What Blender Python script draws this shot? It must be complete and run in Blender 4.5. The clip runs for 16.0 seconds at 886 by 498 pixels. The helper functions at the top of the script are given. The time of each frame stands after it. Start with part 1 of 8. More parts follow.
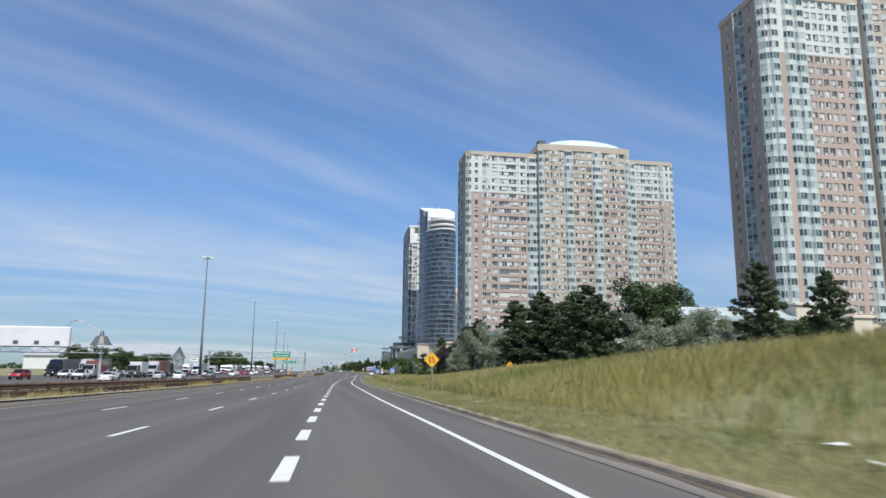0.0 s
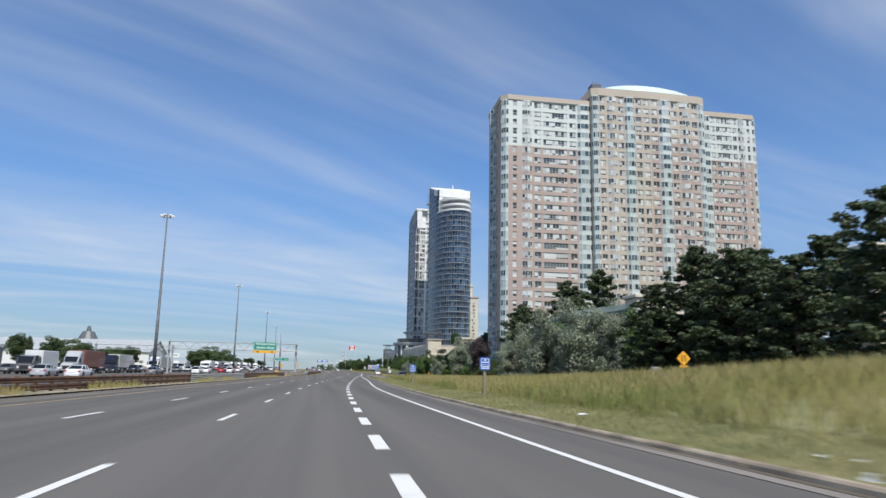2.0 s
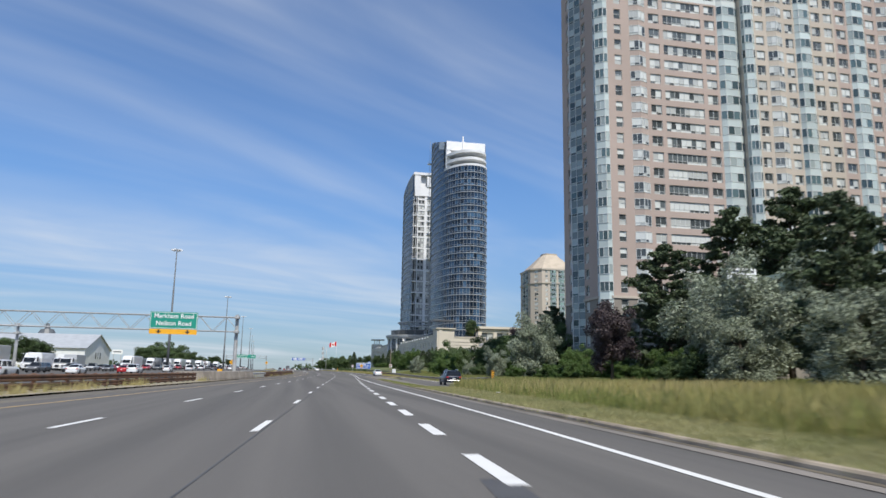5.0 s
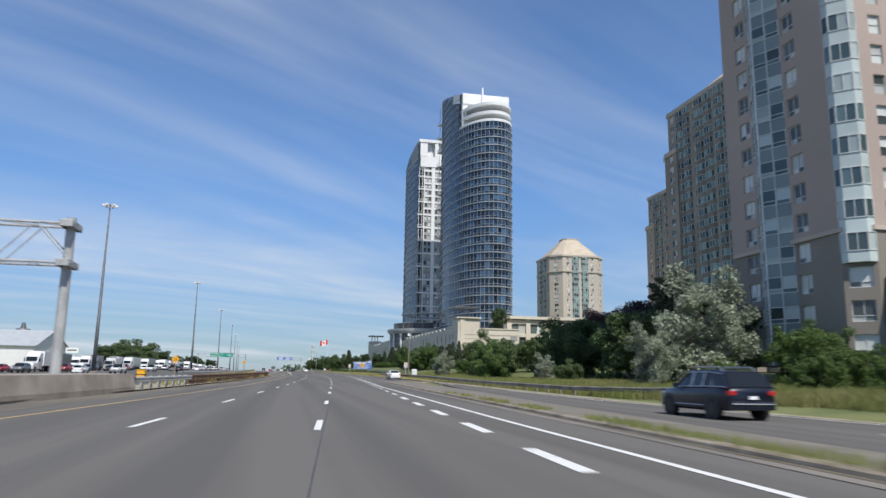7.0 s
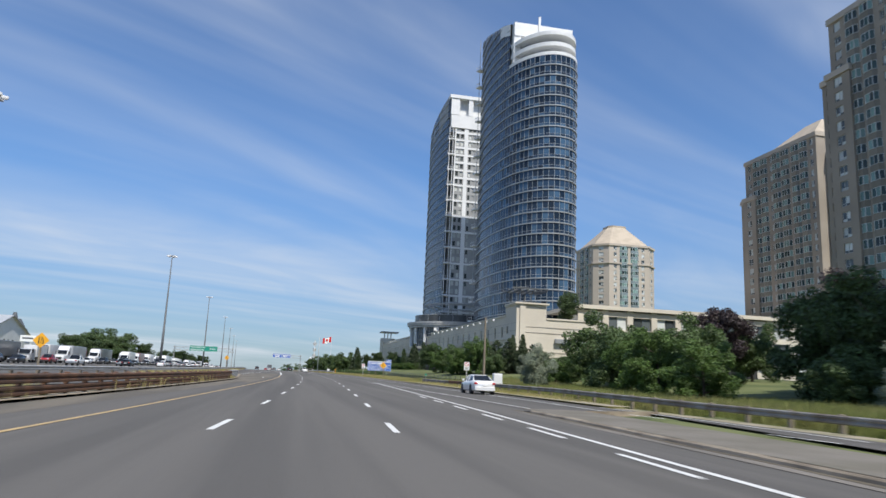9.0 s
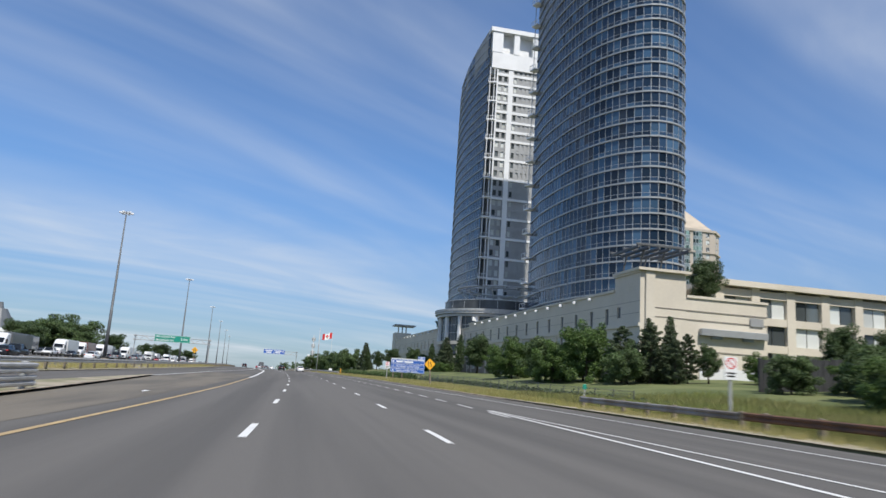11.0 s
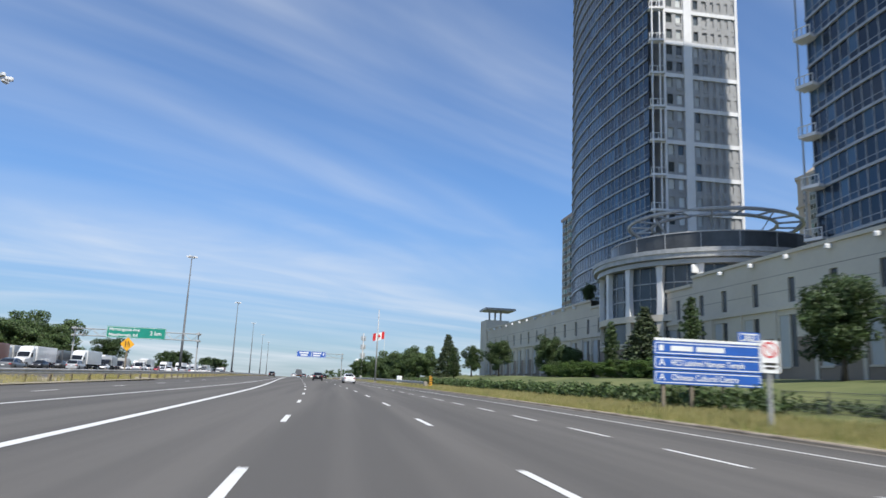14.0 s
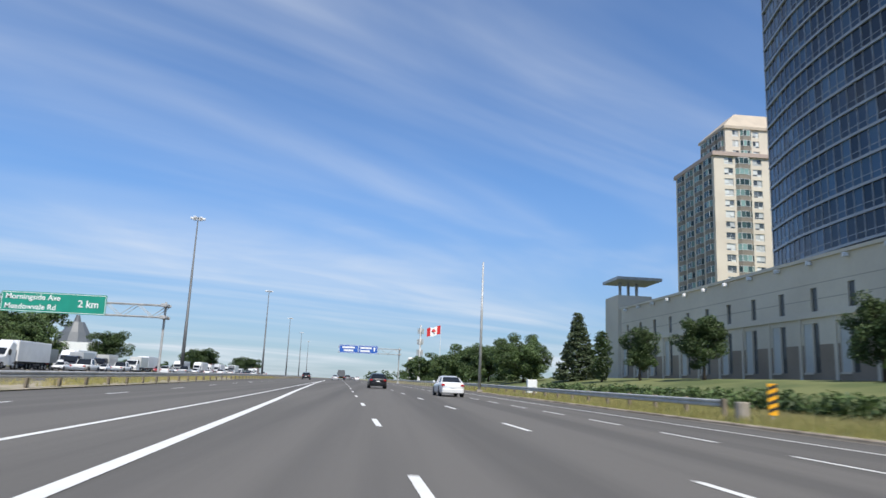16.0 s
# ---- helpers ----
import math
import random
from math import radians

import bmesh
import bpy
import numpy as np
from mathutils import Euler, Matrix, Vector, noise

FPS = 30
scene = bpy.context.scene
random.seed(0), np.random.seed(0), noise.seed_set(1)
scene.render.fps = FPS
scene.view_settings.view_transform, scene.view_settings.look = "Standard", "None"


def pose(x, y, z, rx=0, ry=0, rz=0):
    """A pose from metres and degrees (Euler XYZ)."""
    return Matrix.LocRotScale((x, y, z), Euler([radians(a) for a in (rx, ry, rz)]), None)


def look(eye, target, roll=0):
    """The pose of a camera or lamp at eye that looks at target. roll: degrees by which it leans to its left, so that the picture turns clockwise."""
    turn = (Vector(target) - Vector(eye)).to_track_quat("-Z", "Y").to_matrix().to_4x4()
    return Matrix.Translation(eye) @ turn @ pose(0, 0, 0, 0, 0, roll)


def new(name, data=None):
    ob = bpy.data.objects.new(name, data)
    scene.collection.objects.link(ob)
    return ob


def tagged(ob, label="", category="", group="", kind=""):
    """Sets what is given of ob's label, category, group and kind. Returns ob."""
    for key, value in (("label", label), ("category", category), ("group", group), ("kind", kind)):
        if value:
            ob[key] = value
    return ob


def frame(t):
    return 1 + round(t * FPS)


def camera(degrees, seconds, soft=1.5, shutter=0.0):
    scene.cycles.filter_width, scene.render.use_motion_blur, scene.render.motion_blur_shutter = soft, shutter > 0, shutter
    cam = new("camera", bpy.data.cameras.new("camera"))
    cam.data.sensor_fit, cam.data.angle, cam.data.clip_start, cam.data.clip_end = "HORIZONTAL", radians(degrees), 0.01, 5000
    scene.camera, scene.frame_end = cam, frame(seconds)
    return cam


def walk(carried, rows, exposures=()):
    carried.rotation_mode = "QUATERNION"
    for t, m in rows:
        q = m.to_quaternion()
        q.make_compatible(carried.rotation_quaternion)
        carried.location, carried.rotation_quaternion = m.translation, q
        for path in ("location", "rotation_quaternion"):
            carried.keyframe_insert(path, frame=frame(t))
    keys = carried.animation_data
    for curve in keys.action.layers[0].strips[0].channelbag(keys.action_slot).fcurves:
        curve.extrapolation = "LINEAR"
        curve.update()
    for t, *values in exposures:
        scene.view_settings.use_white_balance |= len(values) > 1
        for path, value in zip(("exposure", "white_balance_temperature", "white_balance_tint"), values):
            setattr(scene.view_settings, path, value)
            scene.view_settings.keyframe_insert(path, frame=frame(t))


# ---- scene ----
cam = camera(64.7, 16.0, shutter=0.3)
# seconds, place in metres, turn about x, y and z in degrees
ROWS = [
    (0.0, 0.100, 0.099, 1.338, 100.121, -0.490, -9.316),
    (0.5, -0.119, 13.833, 1.258, 100.119, -0.547, -9.384),
    (1.0, -0.298, 27.584, 1.178, 100.093, -0.706, -9.457),
    (1.5, -0.431, 41.859, 1.089, 100.120, -1.045, -9.605),
    (2.0, -0.571, 56.134, 1.058, 100.173, -1.108, -9.733),
    (2.5, -0.649, 70.488, 0.947, 100.190, -1.018, -9.918),
    (3.0, -0.562, 85.173, 0.868, 100.260, -0.906, -10.197),
    (5.5, 1.618, 158.011, 1.100, 100.170, -0.804, -11.742),
    (6.0, 2.153, 172.427, 1.146, 100.190, -0.608, -11.973),
    (6.5, 2.684, 187.132, 1.184, 100.172, -0.702, -12.093),
    (7.0, 3.172, 201.746, 1.208, 100.264, -0.857, -12.204),
    (7.5, 3.695, 216.922, 1.273, 100.269, -1.408, -12.104),
    (8.0, 4.197, 232.109, 1.352, 100.395, -1.656, -12.031),
    (8.5, 4.699, 246.914, 1.409, 100.496, -2.009, -12.062),
    (11.0, 6.852, 319.483, 1.763, 100.758, -3.747, -12.320),
    (11.5, 7.285, 334.364, 1.846, 100.832, -3.579, -12.199),
    (12.0, 7.702, 348.810, 1.959, 100.986, -2.915, -12.155),
    (12.5, 8.183, 363.679, 2.133, 100.982, -2.894, -11.949),
    (13.0, 8.374, 378.504, 2.270, 100.996, -2.282, -11.040),
    (13.5, 8.237, 393.680, 2.337, 100.931, -2.698, -9.806),
    (14.0, 7.885, 408.605, 2.448, 100.918, -2.461, -8.637),
    (14.5, 7.308, 423.622, 2.558, 101.085, -2.694, -7.595),
    (15.0, 6.568, 439.022, 2.687, 101.238, -2.727, -6.540),
    (15.5, 5.602, 453.646, 2.782, 101.020, -2.573, -5.762),
    (16.0, 4.618, 467.893, 2.836, 100.872, -2.420, -5.360),
]
walk(cam, [(row[0], pose(*row[1:])) for row in ROWS],
     [(0.0, 0.0), (10.8, 0.0), (12.0, -0.08), (13.1, -0.1), (13.7, 0.14), (16.0, 0.14)])

# ---- daylight ----
SUN_AZ, SUN_EL = 14.0, 56.0          # the sun stands behind the road's start, a little to its right
to_sun = Vector((math.sin(radians(SUN_AZ)) * math.cos(radians(SUN_EL)), -math.cos(radians(SUN_AZ)) * math.cos(radians(SUN_EL)), math.sin(radians(SUN_EL))))
sun = new("sun", bpy.data.lights.new("sun", "SUN"))
sun.data.energy, sun.data.angle, sun.data.color = 5.0, radians(0.6), (1.0, 0.95, 0.87)
sun.matrix_world = look((0, 0, 300), Vector((0, 0, 300)) - to_sun)

world = bpy.data.worlds.new("sky")
scene.world = world
world.use_nodes = True
wn, wl = world.node_tree.nodes, world.node_tree.links
wn.clear()


def wnode(kind, **sets):
    n = wn.new(kind)
    for k, v in sets.items():
        n.inputs[k].default_value = v
    return n


sky = wn.new("ShaderNodeTexSky")
sky.sky_type, sky.sun_disc = "NISHITA", False
sky.sun_elevation, sky.sun_rotation = radians(SUN_EL), radians(180 - SUN_AZ)
sky.air_density, sky.dust_density, sky.ozone_density = 1.0, 0.35, 2.2
way = wn.new("ShaderNodeTexCoord")
split = wn.new("ShaderNodeSeparateXYZ")
wl.new(way.outputs["Generated"], split.inputs[0])


def wmath(op, a, b=0.0, clamp=False):
    n = wn.new("ShaderNodeMath")
    n.operation, n.use_clamp = op, clamp
    for i, v in enumerate((a, b)):
        if isinstance(v, (int, float)):
            n.inputs[i].default_value = v
        else:
            wl.new(v, n.inputs[i])
    return n.outputs[0]


# high thin cloud: streaks laid on a flat layer far above
lift = wmath("MAXIMUM", wmath("ADD", split.outputs[2], 0.10), 0.03)
flat = wn.new("ShaderNodeCombineXYZ")
wl.new(wmath("DIVIDE", split.outputs[0], lift), flat.inputs[0])
wl.new(wmath("DIVIDE", split.outputs[1], lift), flat.inputs[1])


def streaks(turn, scale, freq, detail, rough, warp):
    m = wn.new("ShaderNodeMapping")
    m.inputs["Rotation"].default_value = (0, 0, radians(turn))
    wl.new(flat.outputs[0], m.inputs[0])
    m2 = wn.new("ShaderNodeMapping")
    m2.inputs["Scale"].default_value = scale
    wl.new(m.outputs[0], m2.inputs[0])
    m = m2
    n = wnode("ShaderNodeTexNoise", Scale=freq, Detail=detail, Roughness=rough, Distortion=warp)
    wl.new(m.outputs[0], n.inputs["Vector"])
    return n.outputs["Fac"]


def stretch(value, lo, hi):
    n = wnode("ShaderNodeMapRange")
    n.interpolation_type = "SMOOTHSTEP"
    wl.new(value, n.inputs[0])
    n.inputs[1].default_value, n.inputs[2].default_value = lo, hi
    return n.outputs[0]


band = stretch(streaks(-22, (0.42, 1.0, 1), 0.55, 4, 0.5, 1.6), 0.34, 0.74)
fibre = stretch(streaks(-34, (0.6, 1.3, 1), 1.2, 8, 0.52, 1.8), 0.25, 0.80)
veil = wmath("MULTIPLY", band, wmath("ADD", wmath("MULTIPLY", fibre, 0.55), 0.45))
low = stretch(split.outputs[2], 0.30, -0.02)
cloud = wmath("ADD", wmath("ADD", wmath("MULTIPLY", veil, 0.75), 0.03), wmath("MULTIPLY", low, 0.20), clamp=True)
blue = wnode("ShaderNodeBackground", Strength=0.122)
white = wnode("ShaderNodeBackground", Color=(0.83, 0.895, 0.985, 1), Strength=0.84)
tint = wn.new("ShaderNodeMixRGB")
tint.blend_type = "MULTIPLY"
tint.inputs[0].default_value, tint.inputs[2].default_value = 1.0, (0.62, 0.89, 1.18, 1)
wl.new(sky.outputs[0], tint.inputs[1])
dim = wn.new("ShaderNodeMixRGB")
dim.blend_type = "MULTIPLY"
dim.inputs[2].default_value = (0.50, 0.53, 0.585, 1)
wl.new(low, dim.inputs[0])
wl.new(tint.outputs[0], dim.inputs[1])
wl.new(dim.outputs[0], blue.inputs[0])
mixed, wout = wn.new("ShaderNodeMixShader"), wn.new("ShaderNodeOutputWorld")
wl.new(cloud, mixed.inputs[0])
wl.new(blue.outputs[0], mixed.inputs[1])
wl.new(white.outputs[0], mixed.inputs[2])
wl.new(mixed.outputs[0], wout.inputs[0])


# ---- materials ----
def mat(name, col, rough=0.75, metal=0.0, var=0.18, scale=0.6, fine=14.0, bump=0.15, rnd=0.0, col2=None, stretch_by=(1, 1, 1), spread=(0.40, 0.62), coat=0.0, trans=0.0, spec=0.5):
    """A surface with broad and fine variation in world metres. col2: a second colour for the broad patches. rnd: differences from piece to piece."""
    m = bpy.data.materials.new(name)
    m.use_nodes = True
    nt = m.node_tree
    n, l = nt.nodes, nt.links
    b = n["Principled BSDF"]
    b.inputs["Roughness"].default_value, b.inputs["Metallic"].default_value = rough, metal
    b.inputs["Coat Weight"].default_value, b.inputs["Specular IOR Level"].default_value = coat, spec
    geo = n.new("ShaderNodeNewGeometry")
    mp = n.new("ShaderNodeMapping")
    mp.inputs["Scale"].default_value = stretch_by
    l.new(geo.outputs["Position"], mp.inputs[0])
    big, small = n.new("ShaderNodeTexNoise"), n.new("ShaderNodeTexNoise")
    big.inputs["Scale"].default_value, big.inputs["Detail"].default_value = scale, 4
    small.inputs["Scale"].default_value, small.inputs["Detail"].default_value = fine, 3
    l.new(mp.outputs[0], big.inputs["Vector"])
    l.new(geo.outputs["Position"], small.inputs["Vector"])
    ramp = n.new("ShaderNodeMapRange")
    ramp.inputs[1].default_value, ramp.inputs[2].default_value = spread
    l.new(big.outputs["Fac"], ramp.inputs[0])
    mix = n.new("ShaderNodeMixRGB")
    c2 = col2 or tuple(c * (1 - 1.6 * var) for c in col)
    mix.inputs[1].default_value, mix.inputs[2].default_value = (*col, 1), (*c2, 1)
    l.new(ramp.outputs[0], mix.inputs[0])
    hsv = n.new("ShaderNodeHueSaturation")
    l.new(mix.outputs[0], hsv.inputs["Color"])
    val = n.new("ShaderNodeMath")
    val.operation = "MULTIPLY_ADD"
    val.inputs[1].default_value, val.inputs[2].default_value = 2 * var, 1 - var
    l.new(small.outputs["Fac"], val.inputs[0])
    out = val.outputs[0]
    if rnd:
        info = n.new("ShaderNodeObjectInfo")
        add, frac, mul, tot = (n.new("ShaderNodeMath") for _ in range(4))
        add.operation, frac.operation, mul.operation, tot.operation = "ADD", "FRACT", "MULTIPLY_ADD", "MULTIPLY"
        l.new(info.outputs["Random"], add.inputs[0])
        l.new(geo.outputs["Random Per Island"], add.inputs[1])
        l.new(add.outputs[0], frac.inputs[0])
        l.new(frac.outputs[0], mul.inputs[0])
        mul.inputs[1].default_value, mul.inputs[2].default_value = 2 * rnd, 1 - rnd
        l.new(mul.outputs[0], tot.inputs[0])
        l.new(out, tot.inputs[1])
        out = tot.outputs[0]
    l.new(out, hsv.inputs["Value"])
    l.new(hsv.outputs[0], b.inputs["Base Color"])
    if bump:
        bp = n.new("ShaderNodeBump")
        bp.inputs["Strength"].default_value, bp.inputs["Distance"].default_value = bump, 0.03
        l.new(small.outputs["Fac"], bp.inputs["Height"])
        l.new(bp.outputs[0], b.inputs["Normal"])
    if trans:
        tr, ms = n.new("ShaderNodeBsdfTranslucent"), n.new("ShaderNodeMixShader")
        l.new(hsv.outputs[0], tr.inputs[0])
        ms.inputs[0].default_value = trans
        l.new(b.outputs[0], ms.inputs[1])
        l.new(tr.outputs[0], ms.inputs[2])
        l.new(ms.outputs[0], n["Material Output"].inputs[0])
    return m


def window_mat(name, dark, pale, share, rough=0.06, spec=0.6):
    """Window panes: dark rooms, and a share of paler panes: blinds behind the glass, painted sky reflection in the blue
    glass.
    """
    m = bpy.data.materials.new(name)
    m.use_nodes = True
    n, l = m.node_tree.nodes, m.node_tree.links
    b = n["Principled BSDF"]
    b.inputs["Roughness"].default_value, b.inputs["Specular IOR Level"].default_value = rough, spec
    geo, info = n.new("ShaderNodeNewGeometry"), n.new("ShaderNodeObjectInfo")
    add, frac = n.new("ShaderNodeMath"), n.new("ShaderNodeMath")
    add.operation, frac.operation = "ADD", "FRACT"
    l.new(info.outputs["Random"], add.inputs[0])
    l.new(geo.outputs["Random Per Island"], add.inputs[1])
    l.new(add.outputs[0], frac.inputs[0])
    cr = n.new("ShaderNodeValToRGB")
    cr.color_ramp.interpolation = "CONSTANT"
    e = cr.color_ramp.elements
    e[0].color = (*dark, 1)
    e[1].position, e[1].color = 1 - share, (*pale, 1)
    for k, f in ((0.3, 1.9), (0.52, 0.6)):
        if k < 1 - share:
            el = e.new(k)
            el.color = (*(c * f for c in dark), 1)
    el = e.new(1 - share * 0.45)
    el.color = (*(c * 0.72 for c in pale), 1)
    l.new(frac.outputs[0], cr.inputs[0])
    noise_n = n.new("ShaderNodeTexNoise")
    noise_n.inputs["Scale"].default_value = 0.9
    l.new(geo.outputs["Position"], noise_n.inputs["Vector"])
    bp = n.new("ShaderNodeBump")
    bp.inputs["Strength"].default_value, bp.inputs["Distance"].default_value = 0.08, 0.05
    l.new(noise_n.outputs["Fac"], bp.inputs["Height"])
    l.new(bp.outputs[0], b.inputs["Normal"])
    l.new(cr.outputs[0], b.inputs["Base Color"])
    return m


ASPHALT = mat("asphalt", (0.127, 0.121, 0.113), 0.93, var=0.13, scale=0.75, fine=30, bump=0.35, col2=(0.098, 0.094, 0.089), stretch_by=(1.0, 0.02, 1), spec=0.2)
ASPHALT_OLD = mat("worn_asphalt", (0.118, 0.114, 0.108), 0.93, var=0.16, scale=0.4, fine=24, bump=0.35, stretch_by=(1, 0.1, 1), spec=0.2)
SHOULDER = mat("dusty_shoulder", (0.165, 0.148, 0.122), 0.95, var=0.2, scale=0.9, fine=18, bump=0.4, col2=(0.118, 0.109, 0.095), stretch_by=(1, 0.12, 1), spec=0.2)
SEAM = mat("tar_seam", (0.075, 0.073, 0.071), 0.6, var=0.2)
PAINT = mat("road_paint", (0.66, 0.66, 0.635), 0.6, var=0.10, scale=2.2, fine=30, bump=0.1, col2=(0.55, 0.55, 0.53), spread=(0.55, 0.75))
YELLOW_PAINT = mat("yellow_road_paint", (0.47, 0.335, 0.155), 0.65, var=0.15, scale=2, col2=(0.36, 0.26, 0.13))
ISLAND = mat("worn_concrete", (0.18, 0.163, 0.138), 0.9, var=0.24, scale=0.5, fine=9, bump=0.3, col2=(0.14, 0.128, 0.10))
CONCRETE = mat("concrete", (0.33, 0.295, 0.25), 0.88, var=0.16, scale=0.7, fine=9, bump=0.25, col2=(0.23, 0.20, 0.165))
KERB = mat("kerb_concrete", (0.34, 0.285, 0.215), 0.9, var=0.22, scale=0.9, fine=12, bump=0.3, col2=(0.19, 0.155, 0.115))
SILT = mat("gutter_silt", (0.105, 0.09, 0.068), 0.95, var=0.3, scale=0.9, fine=9, bump=0.4, col2=(0.15, 0.13, 0.095), stretch_by=(1, 0.3, 1), spec=0.2)
GUTTER = mat("gutter_dust", (0.22, 0.20, 0.178), 0.95, var=0.2, scale=0.8, fine=12, bump=0.3, col2=(0.15, 0.14, 0.125), stretch_by=(1, 0.16, 1), spec=0.2)
DIRT = mat("dry_dirt", (0.33, 0.285, 0.215), 0.95, var=0.28, scale=0.7, fine=7, bump=0.5, col2=(0.19, 0.18, 0.10))
GROUND = mat("ground_soil", (0.19, 0.19, 0.085), 0.95, var=0.25, scale=0.10, fine=2.2, bump=0.5, col2=(0.24, 0.22, 0.11))
LAWN = mat("lawn", (0.078, 0.102, 0.03), 0.95, var=0.24, scale=0.16, fine=6, bump=0.5, col2=(0.14, 0.155, 0.055))
VERGE = mat("verge_blades", (0.28, 0.285, 0.125), 0.85, var=0.2, scale=0.3, fine=1.2, bump=0, rnd=0.22, col2=(0.385, 0.355, 0.175), trans=0.35)
STRAW = mat("dry_grass", (0.47, 0.405, 0.19), 0.85, var=0.15, scale=0.12, fine=1.2, bump=0, rnd=0.12, col2=(0.39, 0.36, 0.13), trans=0.35)
GREENGRASS = mat("green_grass", (0.25, 0.285, 0.085), 0.85, var=0.2, scale=0.12, fine=1.2, bump=0, rnd=0.25, col2=(0.30, 0.29, 0.115), trans=0.35)
PINKWALL = mat("pink_brick_wall", (0.435, 0.348, 0.302), 0.88, var=0.06, scale=0.06, fine=3.0, bump=0.1, col2=(0.395, 0.317, 0.275))
TANWALL = mat("tan_precast", (0.50, 0.437, 0.365), 0.88, var=0.06, scale=0.06, fine=3.0, bump=0.1, col2=(0.455, 0.397, 0.33))
BASEWALL = mat("grey_beige_base", (0.26, 0.232, 0.20), 0.88, var=0.07, scale=0.1, fine=3.0, bump=0.1)
AQUAWALL = mat("pale_aqua_panel", (0.60, 0.635, 0.61), 0.6, var=0.05, scale=0.2, fine=3.0, bump=0.05)
BAYPANEL = mat("grey_bay_spandrel", (0.20, 0.25, 0.26), 0.35, var=0.06, scale=0.3, fine=2.0, bump=0.02, rnd=0.12)
TEALPANEL = mat("teal_spandrel", (0.53, 0.60, 0.585), 0.3, var=0.06, scale=0.3, fine=2.0, bump=0.02, rnd=0.12)
STONE = mat("tan_stone", (0.36, 0.31, 0.255), 0.88, var=0.07, scale=0.08, fine=3.0, bump=0.1, col2=(0.285, 0.245, 0.20))
STEPPANEL = mat("brown_green_spandrel", (0.23, 0.205, 0.165), 0.7, var=0.08, scale=0.3, fine=2.0, bump=0.02, rnd=0.12)
# green roof metal, darkened in its colour for the shade of the pines
ROOFGREEN = mat("weathered_green_roof", (0.085, 0.135, 0.125), 0.38, 0.3, var=0.2, scale=0.5, fine=5, col2=(0.12, 0.17, 0.155))
COPPER = mat("green_copper_roof", (0.52, 0.64, 0.58), 0.6, var=0.1, scale=0.3, fine=5)
PALEROOF = mat("pale_hip_roof", (0.46, 0.39, 0.30), 0.7, var=0.08, scale=0.3, fine=4)
FRAMEW = mat("pale_window_frame", (0.62, 0.64, 0.62), 0.5, var=0.05)
FRAMED = mat("dark_frame", (0.10, 0.11, 0.12), 0.5, var=0.05)
PANE = window_mat("apartment_glass", (0.062, 0.072, 0.074), (0.64, 0.66, 0.63), 0.58)
PANE_TEAL = window_mat("bay_glass", (0.055, 0.085, 0.092), (0.44, 0.51, 0.50), 0.42)
PANE_GREEN = window_mat("green_bay_glass", (0.025, 0.045, 0.042), (0.21, 0.33, 0.30), 0.40, rough=0.12, spec=0.4)
# the brighter share of blue panes paints in reflected sky
BLUEGLASS = window_mat("blue_curtain_glass", (0.013, 0.028, 0.052), (0.055, 0.115, 0.195), 0.28, rough=0.05, spec=0.42)
BLUEFRAME = mat("aluminium_mullion", (0.37, 0.385, 0.39), 0.4, 0.25, var=0.06)
LOUVRE = mat("grey_louvre_glass", (0.085, 0.09, 0.093), 0.3, var=0.2, scale=0.5, fine=3, bump=0.05, rnd=0.35)
PALEPANEL = mat("pale_infill_panel", (0.50, 0.515, 0.50), 0.5, var=0.05, scale=0.3, fine=3, bump=0.05)
DRUMGLASS = mat("rotunda_glass", (0.04, 0.055, 0.068), 0.06, var=0.15, scale=0.4, bump=0.02, rnd=0.4)
GREYPANEL = mat("grey_cladding", (0.33, 0.335, 0.335), 0.6, var=0.07, scale=0.3, fine=3)
WHITEPANEL = mat("white_cladding", (0.74, 0.745, 0.745), 0.55, var=0.05, scale=0.3, fine=3, bump=0.05)
PODWALL = mat("cream_precast", (0.63, 0.575, 0.475), 0.85, var=0.06, scale=0.12, fine=2.5, bump=0.1, col2=(0.57, 0.515, 0.425))
PODLOW = mat("brown_precast_base", (0.30, 0.245, 0.19), 0.85, var=0.08, scale=0.2, fine=3)
RAILSTEEL = mat("weathered_rail_steel", (0.27, 0.262, 0.245), 0.65, 0.15, var=0.2, scale=0.8, fine=8, col2=(0.17, 0.14, 0.115))
STEEL = mat("galvanised_steel", (0.46, 0.465, 0.46), 0.55, 0.25, var=0.12, scale=1.5, fine=8)
MAST = mat("mast_steel", (0.13, 0.137, 0.142), 0.6, 0.3, var=0.1, scale=1.0, fine=6)
RUST = mat("rusted_steel", (0.17, 0.088, 0.052), 0.85, 0.2, var=0.25, scale=1.6, fine=10, bump=0.3, col2=(0.095, 0.06, 0.045))
FENCEWOOD = mat("dark_fence_boards", (0.042, 0.044, 0.046), 0.85, var=0.2, scale=2, fine=12, stretch_by=(4, 4, 0.5), rnd=0.2)
WOOD = mat("grey_post_wood", (0.25, 0.21, 0.155), 0.85, var=0.2, scale=3, fine=16, stretch_by=(6, 6, 0.6))
SIGN_Y = mat("yellow_sign_face", (0.86, 0.42, 0.02), 0.5, var=0.05, scale=1.5, fine=9, bump=0)
SIGN_K = mat("black_sign_paint", (0.03, 0.028, 0.025), 0.6, var=0.1)
SIGN_B = mat("blue_sign_face", (0.025, 0.115, 0.46), 0.5, var=0.06, scale=1.5, bump=0)
